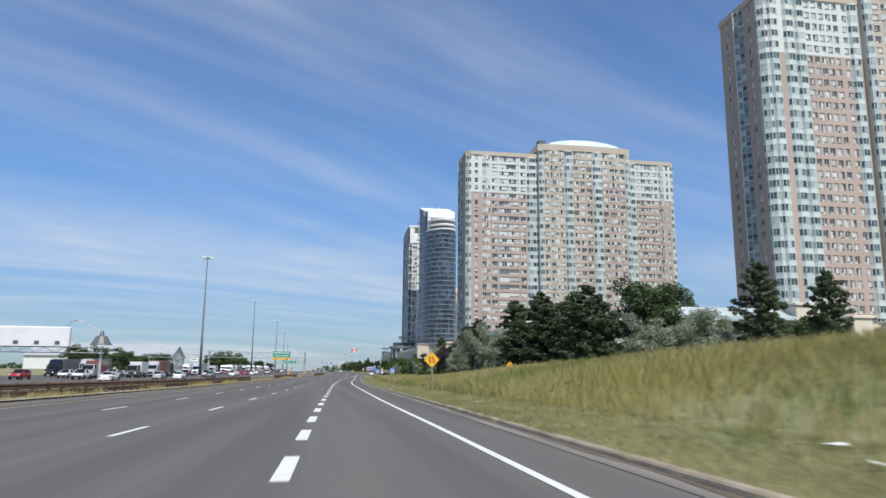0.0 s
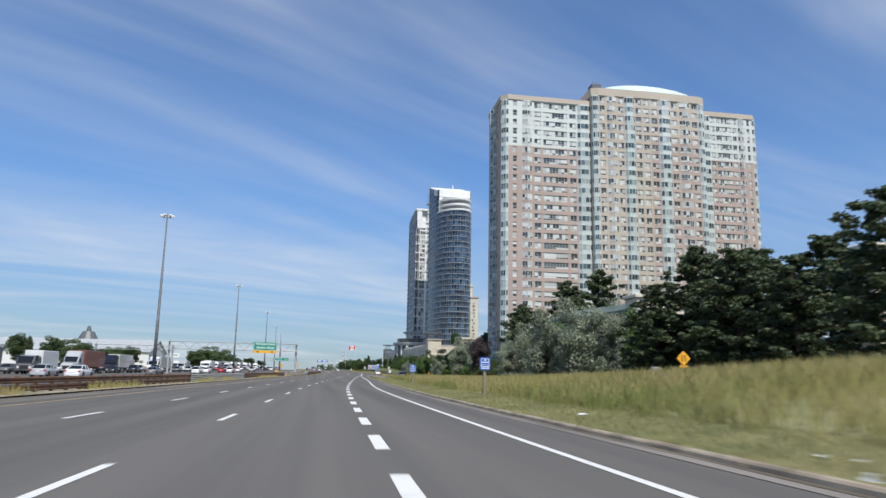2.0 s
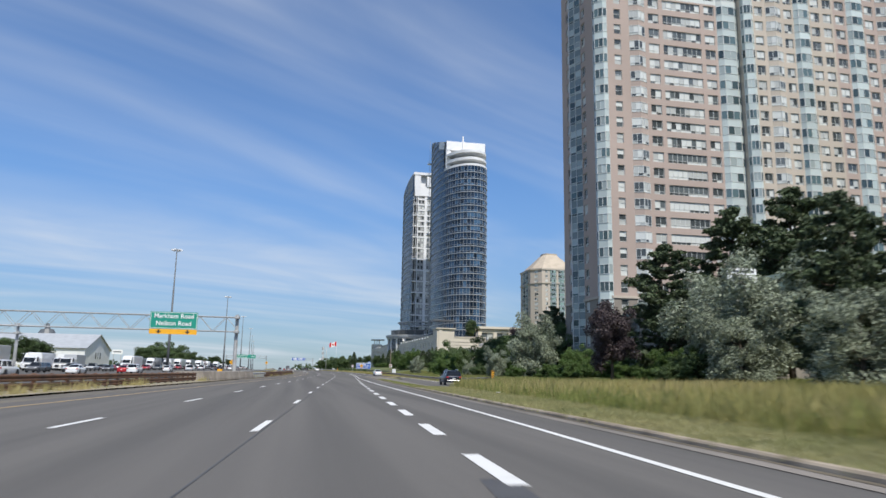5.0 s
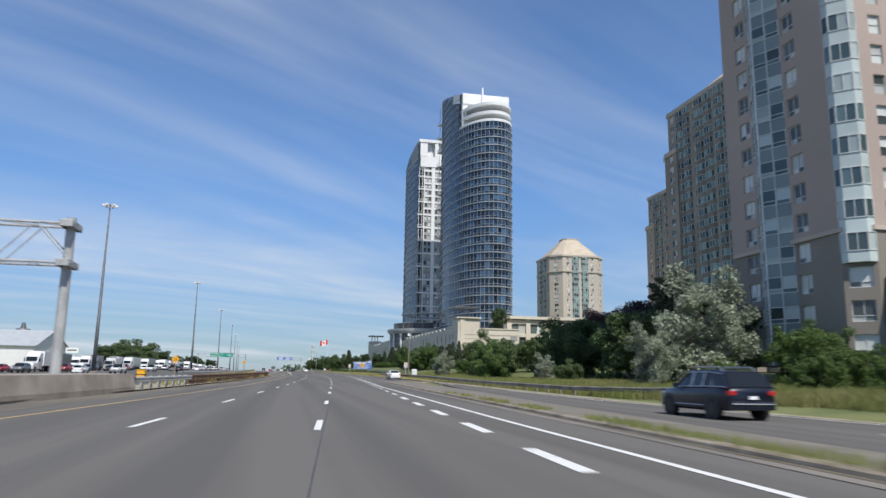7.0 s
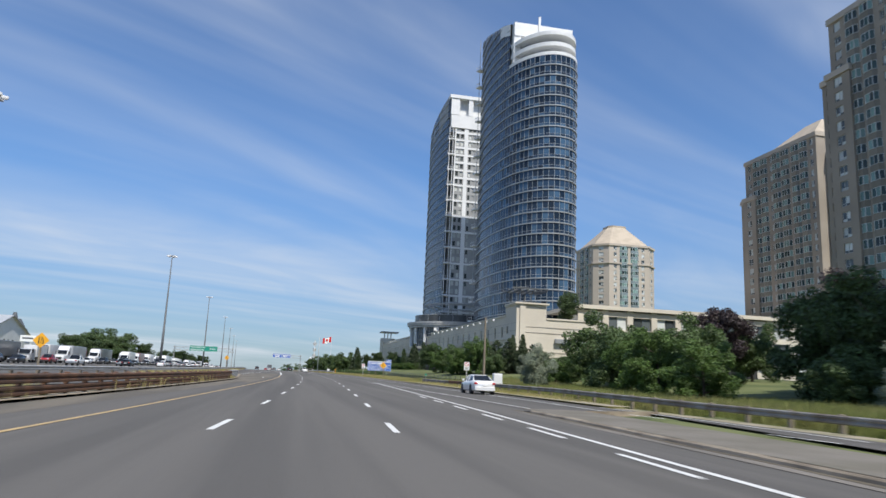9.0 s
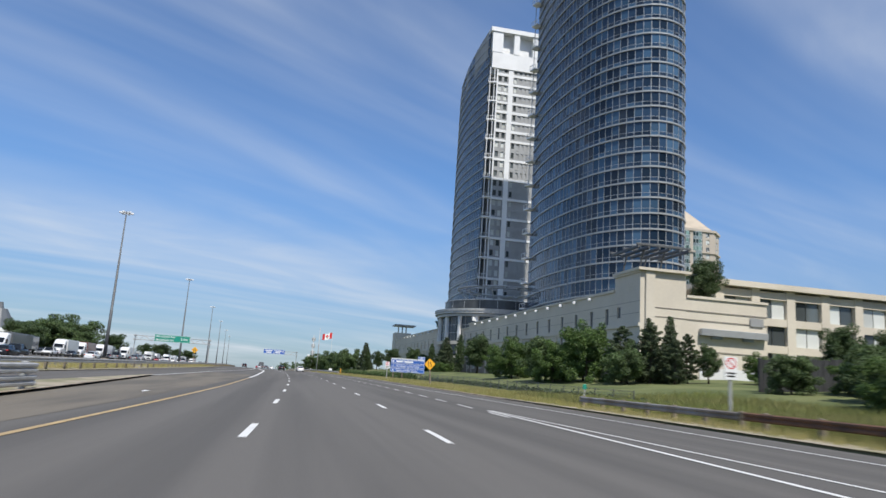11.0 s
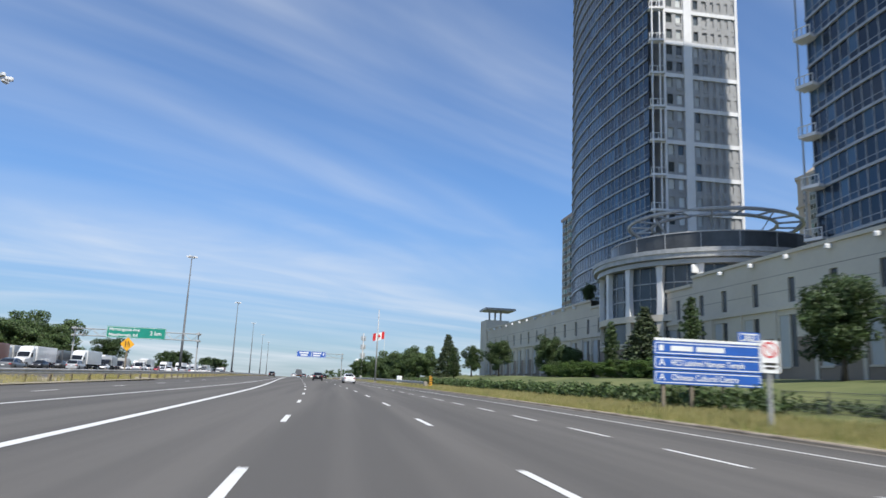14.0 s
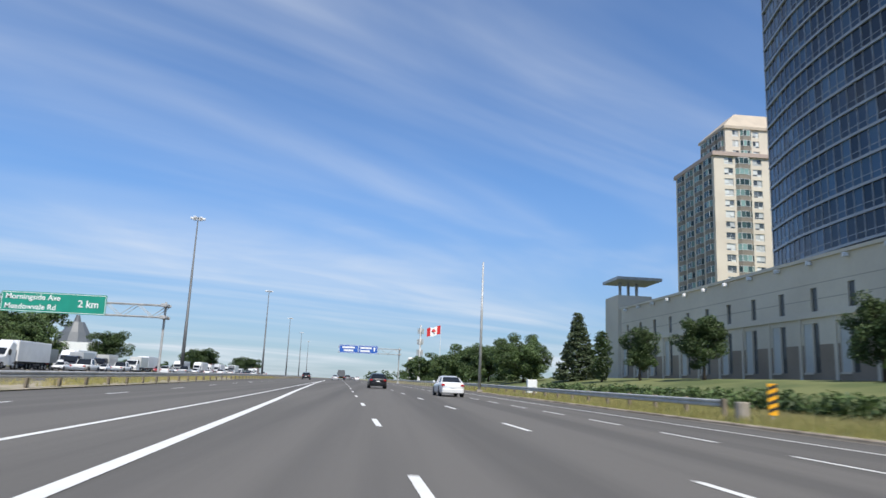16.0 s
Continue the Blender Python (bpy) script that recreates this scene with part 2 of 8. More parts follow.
SIGN_G = mat("green_sign_face", (0.01, 0.27, 0.19), 0.5, var=0.06, scale=1.0, bump=0)
SIGN_W = mat("white_sign_paint", (0.82, 0.83, 0.82), 0.5, var=0.04, bump=0)
SIGN_R = mat("red_sign_paint", (0.62, 0.03, 0.03), 0.5, var=0.05, bump=0)
SIGN_BACK = mat("sign_back_aluminium", (0.45, 0.46, 0.46), 0.45, 0.6, var=0.08)
BARK = mat("bark", (0.10, 0.078, 0.058), 0.9, var=0.25, scale=3, fine=20, bump=0.5, stretch_by=(3, 3, 0.5))
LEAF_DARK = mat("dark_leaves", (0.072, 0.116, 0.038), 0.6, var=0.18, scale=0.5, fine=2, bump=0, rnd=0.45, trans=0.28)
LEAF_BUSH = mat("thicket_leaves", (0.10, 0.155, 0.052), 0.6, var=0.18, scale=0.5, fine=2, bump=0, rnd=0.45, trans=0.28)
LEAF_MID = mat("green_leaves", (0.100, 0.170, 0.038), 0.6, var=0.18, scale=0.5, fine=2, bump=0, rnd=0.4, trans=0.3)
LEAF_PINE = mat("pine_needles", (0.080, 0.112, 0.052), 0.7, var=0.18, scale=0.5, fine=2, bump=0, rnd=0.45, trans=0.22)
LEAF_SILVER = mat("silver_leaves", (0.29, 0.33, 0.235), 0.6, var=0.15, scale=0.5, fine=2, bump=0, rnd=0.35, trans=0.25)
LEAF_PURPLE = mat("purple_leaves", (0.058, 0.040, 0.042), 0.6, var=0.18, scale=0.5, fine=2, bump=0, rnd=0.45, trans=0.2)
TYRE = mat("tyre_rubber", (0.025, 0.025, 0.026), 0.85, var=0.15)
RIM = mat("alloy_rim", (0.42, 0.43, 0.44), 0.35, 0.8, var=0.05)
CARGLASS = mat("car_glass", (0.012, 0.014, 0.016), 0.06, var=0.05, bump=0)
TAIL = mat("red_tail_lamp", (0.42, 0.02, 0.02), 0.25, var=0.05, bump=0, coat=0.4)
LAMPGLASS = mat("clear_lamp_glass", (0.70, 0.71, 0.72), 0.15, var=0.04, bump=0, coat=0.5)
TRIM = mat("black_plastic", (0.03, 0.03, 0.032), 0.6, var=0.1)
SHEDWALL = mat("white_metal_siding", (0.70, 0.71, 0.70), 0.6, var=0.05, scale=0.4, fine=3)
SHEDROOF = mat("grey_metal_roof", (0.46, 0.48, 0.49), 0.5, 0.2, var=0.07, scale=0.3, fine=2)


# ---- mesh helpers ----
class Build:
    """Collects faces, by material slot, for one mesh."""

    def __init__(self):
        self.v, self.f, self.m = [], [], []

    def face(self, pts, slot=0):
        k = len(self.v)
        self.v.extend(tuple(p) for p in pts)
        self.f.append(tuple(range(k, k + len(pts))))
        self.m.append(slot)

    def box(self, x0, y0, z0, x1, y1, z1, slot=0, at=None, sides="all"):
        c = [(x, y, z) for z in (z0, z1) for y in (y0, y1) for x in (x0, x1)]
        if at is not None:
            c = [tuple(at @ Vector(p)) for p in c]
        k = len(self.v)
        self.v.extend(c)
        for q in ((0, 1, 5, 4), (3, 2, 6, 7), (2, 0, 4, 6), (1, 3, 7, 5), (4, 5, 7, 6), (2, 3, 1, 0)):
            self.f.append(tuple(k + i for i in q))
            self.m.append(slot)

    def bevel_box(self, x0, y0, z0, x1, y1, z1, b, slot=0, at=None):
        """A box with its four long upright edges and its top edge taken off."""
        ring = [(x0 + b, y0), (x1 - b, y0), (x1, y0 + b), (x1, y1 - b), (x1 - b, y1), (x0 + b, y1), (x0, y1 - b), (x0, y0 + b)]
        self.prism(ring, z0, z1 - b, slot, at, cap=False)
        cx, cy = (x0 + x1) / 2, (y0 + y1) / 2
        top = [(cx + (x - cx) * (1 - 2 * b / max(x1 - x0, 2.5 * b)), cy + (y - cy) * (1 - 2 * b / max(y1 - y0, 2.5 * b))) for x, y in ring]
        tf = (lambda p: tuple(at @ Vector(p))) if at is not None else (lambda p: p)
        for i in range(8):
            j = (i + 1) % 8
            self.face([tf((*ring[i], z1 - b)), tf((*ring[j], z1 - b)), tf((*top[j], z1)), tf((*top[i], z1))], slot)
        self.face([tf((*p, z1)) for p in top], slot)

    def prism(self, ring, z0, z1, slot=0, at=None, cap=True):
        tf = (lambda p: tuple(at @ Vector(p))) if at is not None else (lambda p: p)
        n = len(ring)
        for i in range(n):
            a, b = ring[i], ring[(i + 1) % n]
            self.face([tf((*a, z0)), tf((*b, z0)), tf((*b, z1)), tf((*a, z1))], slot)
        if cap:
            self.face([tf((*p, z1)) for p in ring], slot)
            self.face([tf((*p, z0)) for p in reversed(ring)], slot)

    def tube(self, path, radii, sides=10, slot=0, cap=True):
        """A round tube along a path of points."""
        path = [Vector(p) for p in path]
        rings = []
        for i, p in enumerate(path):
            d = (path[min(i + 1, len(path) - 1)] - path[max(i - 1, 0)]).normalized()
            a = d.orthogonal().normalized() if abs(d.z) < 0.95 else Vector((1, 0, 0))
            a = (a - d * a.dot(d)).normalized()
            b = d.cross(a)
            k = len(self.v)
            for s in range(sides):
                t = 2 * math.pi * s / sides
                self.v.append(tuple(p + (a * math.cos(t) + b * math.sin(t)) * radii[i]))
            rings.append(k)
        for r0, r1 in zip(rings, rings[1:]):
            for s in range(sides):
                self.f.append((r0 + s, r0 + (s + 1) % sides, r1 + (s + 1) % sides, r1 + s))
                self.m.append(slot)
        if cap:
            self.f.append(tuple(rings[0] + s for s in reversed(range(sides))))
            self.f.append(tuple(rings[-1] + s for s in range(sides)))
            self.m += [slot, slot]

    def mesh(self, name, mats, smooth=False, weld=True):
        me = bpy.data.meshes.new(name)
        v, f = self.v, self.f
        if weld:
            seen, to = {}, []
            for p in v:
                to.append(seen.setdefault((round(p[0], 3), round(p[1], 3), round(p[2], 3)), len(seen)))
            v = list(seen)
            f, m = [], []
            for q, s in zip(self.f, self.m):
                q = list(dict.fromkeys(to[i] for i in q))
                if len(q) > 2:
                    f.append(q)
                    m.append(s)
            self.m = m
        me.from_pydata(v, [], f)
        for m in mats if isinstance(mats, (list, tuple)) else [mats]:
            me.materials.append(m)
        me.polygons.foreach_set("material_index", self.m)
        if smooth:
            me.polygons.foreach_set("use_smooth", [True] * len(f))
        me.update()
        return me


def part(name, b, mats, parent=None, label="", smooth=False, at=None, weld=True):
    ob = new(name, b.mesh(name, mats, smooth, weld) if isinstance(b, Build) else b)
    if parent is not None:
        ob.parent = parent
    if at is not None:
        ob.matrix_basis = at
    if label:
        ob["label"] = label
    return ob


def thing(name, label, category, at=None, group="", kind=""):
    ob = new(name)
    ob.empty_display_size = 0.3
    if at is not None:
        ob.matrix_basis = at
    return tagged(ob, label, category, group, kind)


def structure(name, b, mats, label, category, smooth=False):
    return tagged(part(name, b, mats, smooth=smooth), label, category, kind="structure")


def lettering(text, size, material, parent, at, align="CENTER", stretch_x=1.0):
    cu = bpy.data.curves.new("words", "FONT")
    cu.body, cu.size, cu.align_x, cu.align_y, cu.extrude, cu.offset = text, size, align, "CENTER", 0.004, 0.012 * size
    tmp = bpy.data.objects.new("words", cu)
    scene.collection.objects.link(tmp)
    bpy.context.view_layer.update()
    me = bpy.data.meshes.new_from_object(tmp)
    bpy.data.objects.remove(tmp)
    me.materials.clear()
    me.materials.append(material)
    ob = new("lettering", me)
    ob.parent, ob.matrix_basis = parent, at @ Matrix.Diagonal((stretch_x, 1, 1, 1))
    return ob


# ---- the run of the road ----
_ys = np.arange(-300, 3001, 5.0)


def smooth_table(pts, passes=3):
    v = np.interp(_ys, [p[0] for p in pts], [p[1] for p in pts])
    for _ in range(passes):
        v[2:-2] = (v[:-4] + v[1:-3] + v[2:-2] + v[3:-1] + v[4:]) / 5
    return v


_c = smooth_table([(-300, -10.83), (0, -4.83), (20, -4.41), (40, -3.94), (60, -3.42), (80, -2.99), (100, -2.50), (120, -1.80), (140, -0.77), (160, 0.41), (180, 1.54), (200, 2.73), (220, 3.98), (240, 5.30), (260, 6.53), (280, 7.74), (300, 8.75), (320, 9.61), (340, 10.31), (360, 10.68), (380, 10.89), (400, 10.85), (420, 10.62), (440, 10.31), (460, 9.70), (480, 8.90), (500, 7.90), (520, 6.86), (540, 5.85), (600, 2.64), (700, -2.84), (3000, -120.36)], 1)
_z = smooth_table([(-300, 0.33), (0, -0.00), (40, -0.14), (80, -0.24), (120, -0.21), (160, -0.08), (200, 0.00), (240, 0.12), (280, 0.29), (320, 0.50), (360, 0.81), (400, 1.12), (440, 1.43), (480, 1.70), (520, 1.91), (560, 2.18), (760, 2.59), (3000, 4.00)], 2)
_k = smooth_table([(-300, 9.9), (10, 9.55), (50, 9.25), (65, 8.8), (100, 8.35), (150, 7.8), (197, 7.1), (215, 6.75), (260, 6.3), (300, 6.2), (3000, 6.2)], 2)
_kr = smooth_table([(-300, 13.5), (285, 13.4), (300, 12.6), (335, 11.6), (378, 10.0), (475, 9.3), (560, 9.2), (3000, 9.2)], 2)
_hill = smooth_table([(-300, 2.4), (0, 2.5), (40, 2.5), (60, 2.2), (80, 1.65), (100, 1.05), (120, 0.55), (160, 0.2), (200, 0.0), (3000, 0)])
_lawn = smooth_table([(-300, 0), (330, 0.2), (390, 1.6), (440, 2.4), (600, 2.4), (660, 1.0), (3000, 0.5)])


def C(y):
    return float(np.interp(y, _ys, _c))          # the line between the two middle lanes


def RZ(y):
    return float(np.interp(y, _ys, _z))          # the road's height


def KERB_U(y):
    return float(np.interp(y, _ys, _k if y < 291 else _kr))


def step(a, b, x):
    t = min(1.0, max(0.0, (x - a) / (b - a)))
    return t * t * (3 - 2 * t)


RAMP_L = [(140, 158), (100, 165), (60, 175), (40, 182), (28, 188), (21, 193.5), (16.4, 197), (14.4, 201.5), (13.9, 208), (14.2, 216), (14.8, 224), (15.6, 236), (17.1, 252), (17.6, 264), (17.4, 280), (17.0, 296)]
RAMP_R = [(140, 170), (100, 177), (60, 187), (42, 194), (33, 199), (27.5, 204), (24.4, 209.5), (22.8, 216), (22.2, 226), (21.6, 240), (21.8, 262), (21.8, 282), (21.6, 296)]


def near_ramp(x, y):
    d = 1e9
    for (x0, y0), (x1, y1) in zip(RAMP_MID, RAMP_MID[1:]):
        t = max(0, min(1, ((x - x0) * (x1 - x0) + (y - y0) * (y1 - y0)) / ((x1 - x0) ** 2 + (y1 - y0) ** 2)))
        d = min(d, math.hypot(x - x0 - t * (x1 - x0), y - y0 - t * (y1 - y0)))
    return d


RAMP_MID = [(140, 164), (100, 171), (60, 181), (41, 188), (30.5, 193.5), (24, 199), (20.5, 204.5), (18.8, 213), (18.4, 223), (18.7, 240), (19.5, 262), (19.6, 282), (19.4, 300)]


def RAMP_Z(y):
    return RZ(y) - 0.22 * (1 - step(246, 294, y))          # the slip road lies lower until it joins


def land(x, y):
    """Height of the open ground."""
    u = x - C(y)
    base = RZ(y)
    if u < KERB_U(y) - 0.02:
        if u < -12 and x > -80:
            return base - 0.16
        if x <= -80:
            return base - 0.16 + 0.5 * step(-80, -110, x)
        return base - 0.16
    w = u - KERB_U(y)
    r = 1 - step(3.5, 9.0, near_ramp(x, y)) if 150 < y < 310 and x < 150 else 0.0
    h = 0.07 + float(np.interp(y, _ys, _hill)) * step(0.8, 17, w) + float(np.interp(y, _ys, _lawn)) * step(3.5, 26, w)
    h += 1.6 * step(36, 70, x) * (1 - step(600, 700, y)) * step(60, 120, y) if y < 420 else 0.0
    h += 0.10 * noise.noise((x * 0.12, y * 0.12, 3)) * step(1, 6, w)
    return base + h * (1 - r) + (RAMP_Z(y) - base - 0.10) * r


def strip(b, y0, y1, left, right, lift, dy=4.0, slot=0, cols=1):
    """A sheet along the road between two offsets from its line."""
    n = max(1, round((y1 - y0) / dy))
    prev = None
    for i in range(n + 1):
        y = y0 + (y1 - y0) * i / n
        l, r = (left(y) if callable(left) else left), (right(y) if callable(right) else right)
        row = [(C(y) + l + (r - l) * k / cols, y, RZ(y) + lift) for k in range(cols + 1)]
        if prev:
            for k in range(cols):
                b.face([prev[k], prev[k + 1], row[k + 1], row[k]], slot)
        prev = row


def along(path, gap):
    """Points and headings every gap metres along a polyline."""
    out, left = [], 0.0
    for (x0, y0), (x1, y1) in zip(path, path[1:]):
        d = math.hypot(x1 - x0, y1 - y0)
        s = left
        while s < d:
            out.append((x0 + (x1 - x0) * s / d, y0 + (y1 - y0) * s / d, math.atan2(y1 - y0, x1 - x0)))
            s += gap
        left = s - d
    return out


# ---- ground, roads, markings ----
g = Build()
ycols = [-300, -150, -80] + list(np.arange(-40, 660, 4.0)) + [680, 720, 780, 860, 1000, 1300, 1800, 2500, 3000, 4500]
left_u = [-3500, -1200, -500, -250, -150, -110, -95, -80, -60, -40, -25, -14, -9, 0, 4, 6]
right_w = [-0.04, 0.1, 0.7, 1.6, 2.6, 3.8, 5, 6.5, 8, 10, 12, 14, 16, 18, 21, 25, 30, 36, 44, 56, 80, 130, 250, 500, 1200, 3500]
rows = []
for y in ycols:
    xs = [C(y) + u for u in left_u] + [C(y) + KERB_U(y) + w for w in right_w]
    rows.append([(x, y, land(x, min(y, 2900))) for x in xs])
nc = len(rows[0])
g.v = [p for r in rows for p in r]
for i in range(len(rows) - 1):
    for j in range(nc - 1):
        a = i * nc + j
        g.f.append((a, a + 1, a + nc + 1, a + nc))
        g.m.append(1 if rows[i][j][1] > 206 and rows[i][j][1] < 640 and len(left_u) + 3 <= j else 0)
structure("ground", g, [GROUND, LAWN], "grassy ground with dry soil and mown lawn", "ground", smooth=True)

r = Build()
strip(r, -150, 340, -10.4, lambda y: KERB_U(y) + 0.02, 0.0, cols=6)
_kr_at = lambda y: float(np.interp(y, _ys, _kr))
strip(r, 340, 1500, lambda y: max(-18.3, -8.2 - C(y)) if y < 480 else -18.0, lambda y: _kr_at(y) + 0.02, 0.0, cols=8)
strip(r, 291, 340, KERB_U(290) - 0.1, lambda y: _kr_at(y) + 0.02, -0.004)
structure("road", r, ASPHALT, "grey asphalt carriageway with worn wheel tracks", "road")
r = Build()
strip(r, -150, 420, lambda y: -80 - C(y), lambda y: -13.2, -0.03, cols=8)
strip(r, 420, 1500, lambda y: -80 - C(y), lambda y: -22.5, -0.03, cols=8)
structure("express_road", r, ASPHALT_OLD, "wide worn asphalt express lanes", "road")
r = Build()
for (a, b_, c_, d) in zip(RAMP_L, RAMP_L[1:], RAMP_R, RAMP_R[1:]):
    r.face([(*a, RAMP_Z(a[1]) + 0.012), (*c_, RAMP_Z(c_[1]) + 0.012), (*d, RAMP_Z(d[1]) + 0.012), (*b_, RAMP_Z(b_[1]) + 0.012)])
structure("slip_road", r, ASPHALT, "worn grey asphalt slip road joining the highway", "road")
r = Build()
strip(r, 118, 262, 0.11, 0.135, 0.006, dy=3)
strip(r, 358, 405, 2.4, 2.42, 0.006, dy=3)
structure("tar_seam", r, SEAM, "thin dark tar seams along the lanes", "road seam")

r = Build()
strip(r, -150, 362, -10.35, lambda y: -8.7 + 0.25 * noise.noise((y * 0.15, 1, 1)), 0.005, dy=3)
structure("shoulder", r, SHOULDER, "dusty brown asphalt shoulder", "road shoulder")

r = Build()
strip(r, 322, 402, lambda y: -12.9, lambda y: -7.9 + 0.3 * noise.noise((y * 0.2, 5, 1)), 0.0055, dy=2.5, cols=2)
structure("gore_surface", r, SHOULDER, "dusty worn asphalt between the lanes and the merging lane", "road")
r = Build()
rp = random.Random(4)
for x, y, w, l in ((5.5, 258.2, 0.3, 0.35), (5.8, 259.2, 0.2, 0.22), (0.9, 406.2, 0.4, 0.4), (5.3, 95.2, 0.5, 1.1), (3.2, 150.0, 0.3, 1.6), (7.6, 33.0, 0.4, 1.2)):
    ring = [(x + w * math.cos(a) * rp.uniform(0.6, 1.1), y + l * math.sin(a) * rp.uniform(0.6, 1.1), RZ(y) + 0.006) for a in [0.628 * k for k in range(10)]]
    r.face(ring)
structure("road_patch", r, SEAM, "small dark tar patches on the asphalt", "road patch")

r = Build()
strip(r, 296, 366, lambda y: _kr_at(y) + 0.0, lambda y: _kr_at(y) + 1.5 + 0.4 * noise.noise((y * 0.3, 8, 2)), 0.10, dy=2.0, cols=2)
structure("rail_verge", r, DIRT, "dry dirt strip under the guard rail", "verge")

# island between the highway and the slip road
r = Build()
prev = None
for y in np.arange(196.5, 292, 3.0):
    x0 = C(y) + KERB_U(y) + 0.12
    x1 = float(np.interp(y, [p[1] for p in RAMP_L], [p[0] for p in RAMP_L])) - 0.1
    x1 = max(x1, x0 + 0.2)
    row = [(x0, y, RZ(y) + 0.108), (x1, y, RAMP_Z(y) + 0.105), (x1 + 0.05, y, RAMP_Z(y) - 0.1)]
    if prev:
        r.face([prev[0], prev[1], row[1], row[0]])
        r.face([prev[1], prev[2], row[2], row[1]])
    prev = row
structure("traffic_island", r, ISLAND, "flat concrete traffic island with weeds at its edge", "traffic island")


def kerb_run(y0, y1, at_u, name="kerb"):
    b = Build()
    y = y0
    while y < y1:
        e = min(y + 3.0, y1)
        xa, xb, za, zb = C(y) + at_u(y), C(e) + at_u(e), RZ(y), RZ(e)
        j = 0.012 * (random.random() - 0.5)
        prof = [(-0.02, -0.1), (0.035, 0.07), (0.075, 0.10), (0.20, 0.105), (0.22, -0.1)]
        ring0 = [(xa + px, y + 0.012, za + pz + (j if pz > 0 else 0)) for px, pz in prof]
        ring1 = [(xb + px, e - 0.012, zb + pz + (j if pz > 0 else 0)) for px, pz in prof]
        for k in range(4):
            b.face([ring0[k], ring0[k + 1], ring1[k + 1], ring1[k]])
        b.face(ring0[::-1])
        b.face(ring1)
        y = e
    return structure(name, b, KERB, "weathered concrete kerb stones", "kerb")


kerb_run(-60, 291, lambda y: KERB_U(y))
kerb_run(360, 700, lambda y: _kr_at(y))
b = Build()
ragged = lambda y: 0.15 + 0.08 * noise.noise((y * 0.35, 2, 5)) + 0.05 * noise.noise((y * 1.3, 7, 5))
strip(b, -60, 291, lambda y: KERB_U(y) - 0.46, lambda y: KERB_U(y) - 0.06, 0.010, dy=2.0)
strip(b, 345, 700, lambda y: _kr_at(y) - 0.42, lambda y: _kr_at(y) - 0.06, 0.010, dy=3.0)
structure("gutter", b, GUTTER, "pale dusty concrete gutter along the kerb", "gutter")
b = Build()
strip(b, -60, 291, lambda y: KERB_U(y) - ragged(y), lambda y: KERB_U(y) - 0.005, 0.016, dy=1.0)
strip(b, 345, 700, lambda y: _kr_at(y) - ragged(y), lambda y: _kr_at(y) - 0.005, 0.016, dy=1.5)
structure("gutter_dirt", b, SILT, "dark silt and dirt lying against the kerb", "dirt")


def dash_line(name, label, first, last, marks, at_u, length, width, material=None):
    """Dashes numbered along the road; marks: where some of them begin, the others evenly between."""
    line = thing(name, label, "road marking", kind="structure")
    ks, starts = [m[0] for m in marks], [m[1] for m in marks]
    gap = (starts[-1] - starts[0]) / (ks[-1] - ks[0])
    for k in range(first, last):
        y = float(np.interp(k, ks, starts)) + gap * (min(0, k - ks[0]) + max(0, k - ks[-1]))
        b = Build()
        strip(b, y, y + length, lambda q: at_u(q) - width / 2, lambda q: at_u(q) + width / 2, 0.008, dy=1.5)
        part("dash", b, material or PAINT, line)


dash_line("lane_line", "broken white lane line", 0, 76, [(1, 16.64), (4, 51.55), (6, 75.27), (9, 110.1), (14, 169.8), (17, 204.99), (19, 228.97), (20, 241.74), (22, 265.75), (28, 333.1), (31, 368.72), (34, 403.93), (37, 439.49), (39, 462.7), (41, 486.0)], lambda y: 0.0, 3.0, 0.15)
dash_line("lane_line", "broken white lane line", 0, 76, [(2, 28.38), (5, 63.76), (9, 111.23), (14, 170.37), (17, 205.71), (20, 241.85), (21, 254.0), (22, 265.4), (28, 332.39), (31, 367.58), (34, 403.51), (37, 439.02), (39, 462.41), (41, 485.68)], lambda y: -3.85, 3.0, 0.15)
dash_line("merge_line", "wide broken white merge line", 0, 40, [(1, 9.59), (5, 32.89), (10, 62.45), (14, 85.9), (17, 103.0), (27, 163.1), (30, 180.6), (33, 198.4), (37, 222.2), (39, 234.14)], lambda y: float(np.interp(y, [0, 20, 40, 60, 80, 100, 120, 140, 160, 180, 200, 220, 240], [4.27, 4.09, 3.93, 3.80, 3.70, 3.64, 3.59, 3.56, 3.53, 3.52, 3.55, 3.55, 3.62])), 2.85, 0.25)
dash_line("lane_line", "broken white lane line", 0, 11, [(0, 240.58), (2, 252.6), (3, 258.56), (17, 343.54), (18, 349.4), (19, 355.4), (22, 372.6), (25, 390.1), (28, 408.1), (31, 425.87), (34, 443.9), (38, 466.7), (42, 490.4)], lambda y: float(np.interp(y, [240, 260, 300, 340, 360, 380, 400, 420, 440, 460, 480, 500, 900], [3.64, 3.69, 3.95, 4.20, 4.36, 4.36, 4.31, 4.28, 4.20, 4.07, 4.10, 4.18, 4.15])), 3.0, 0.15)
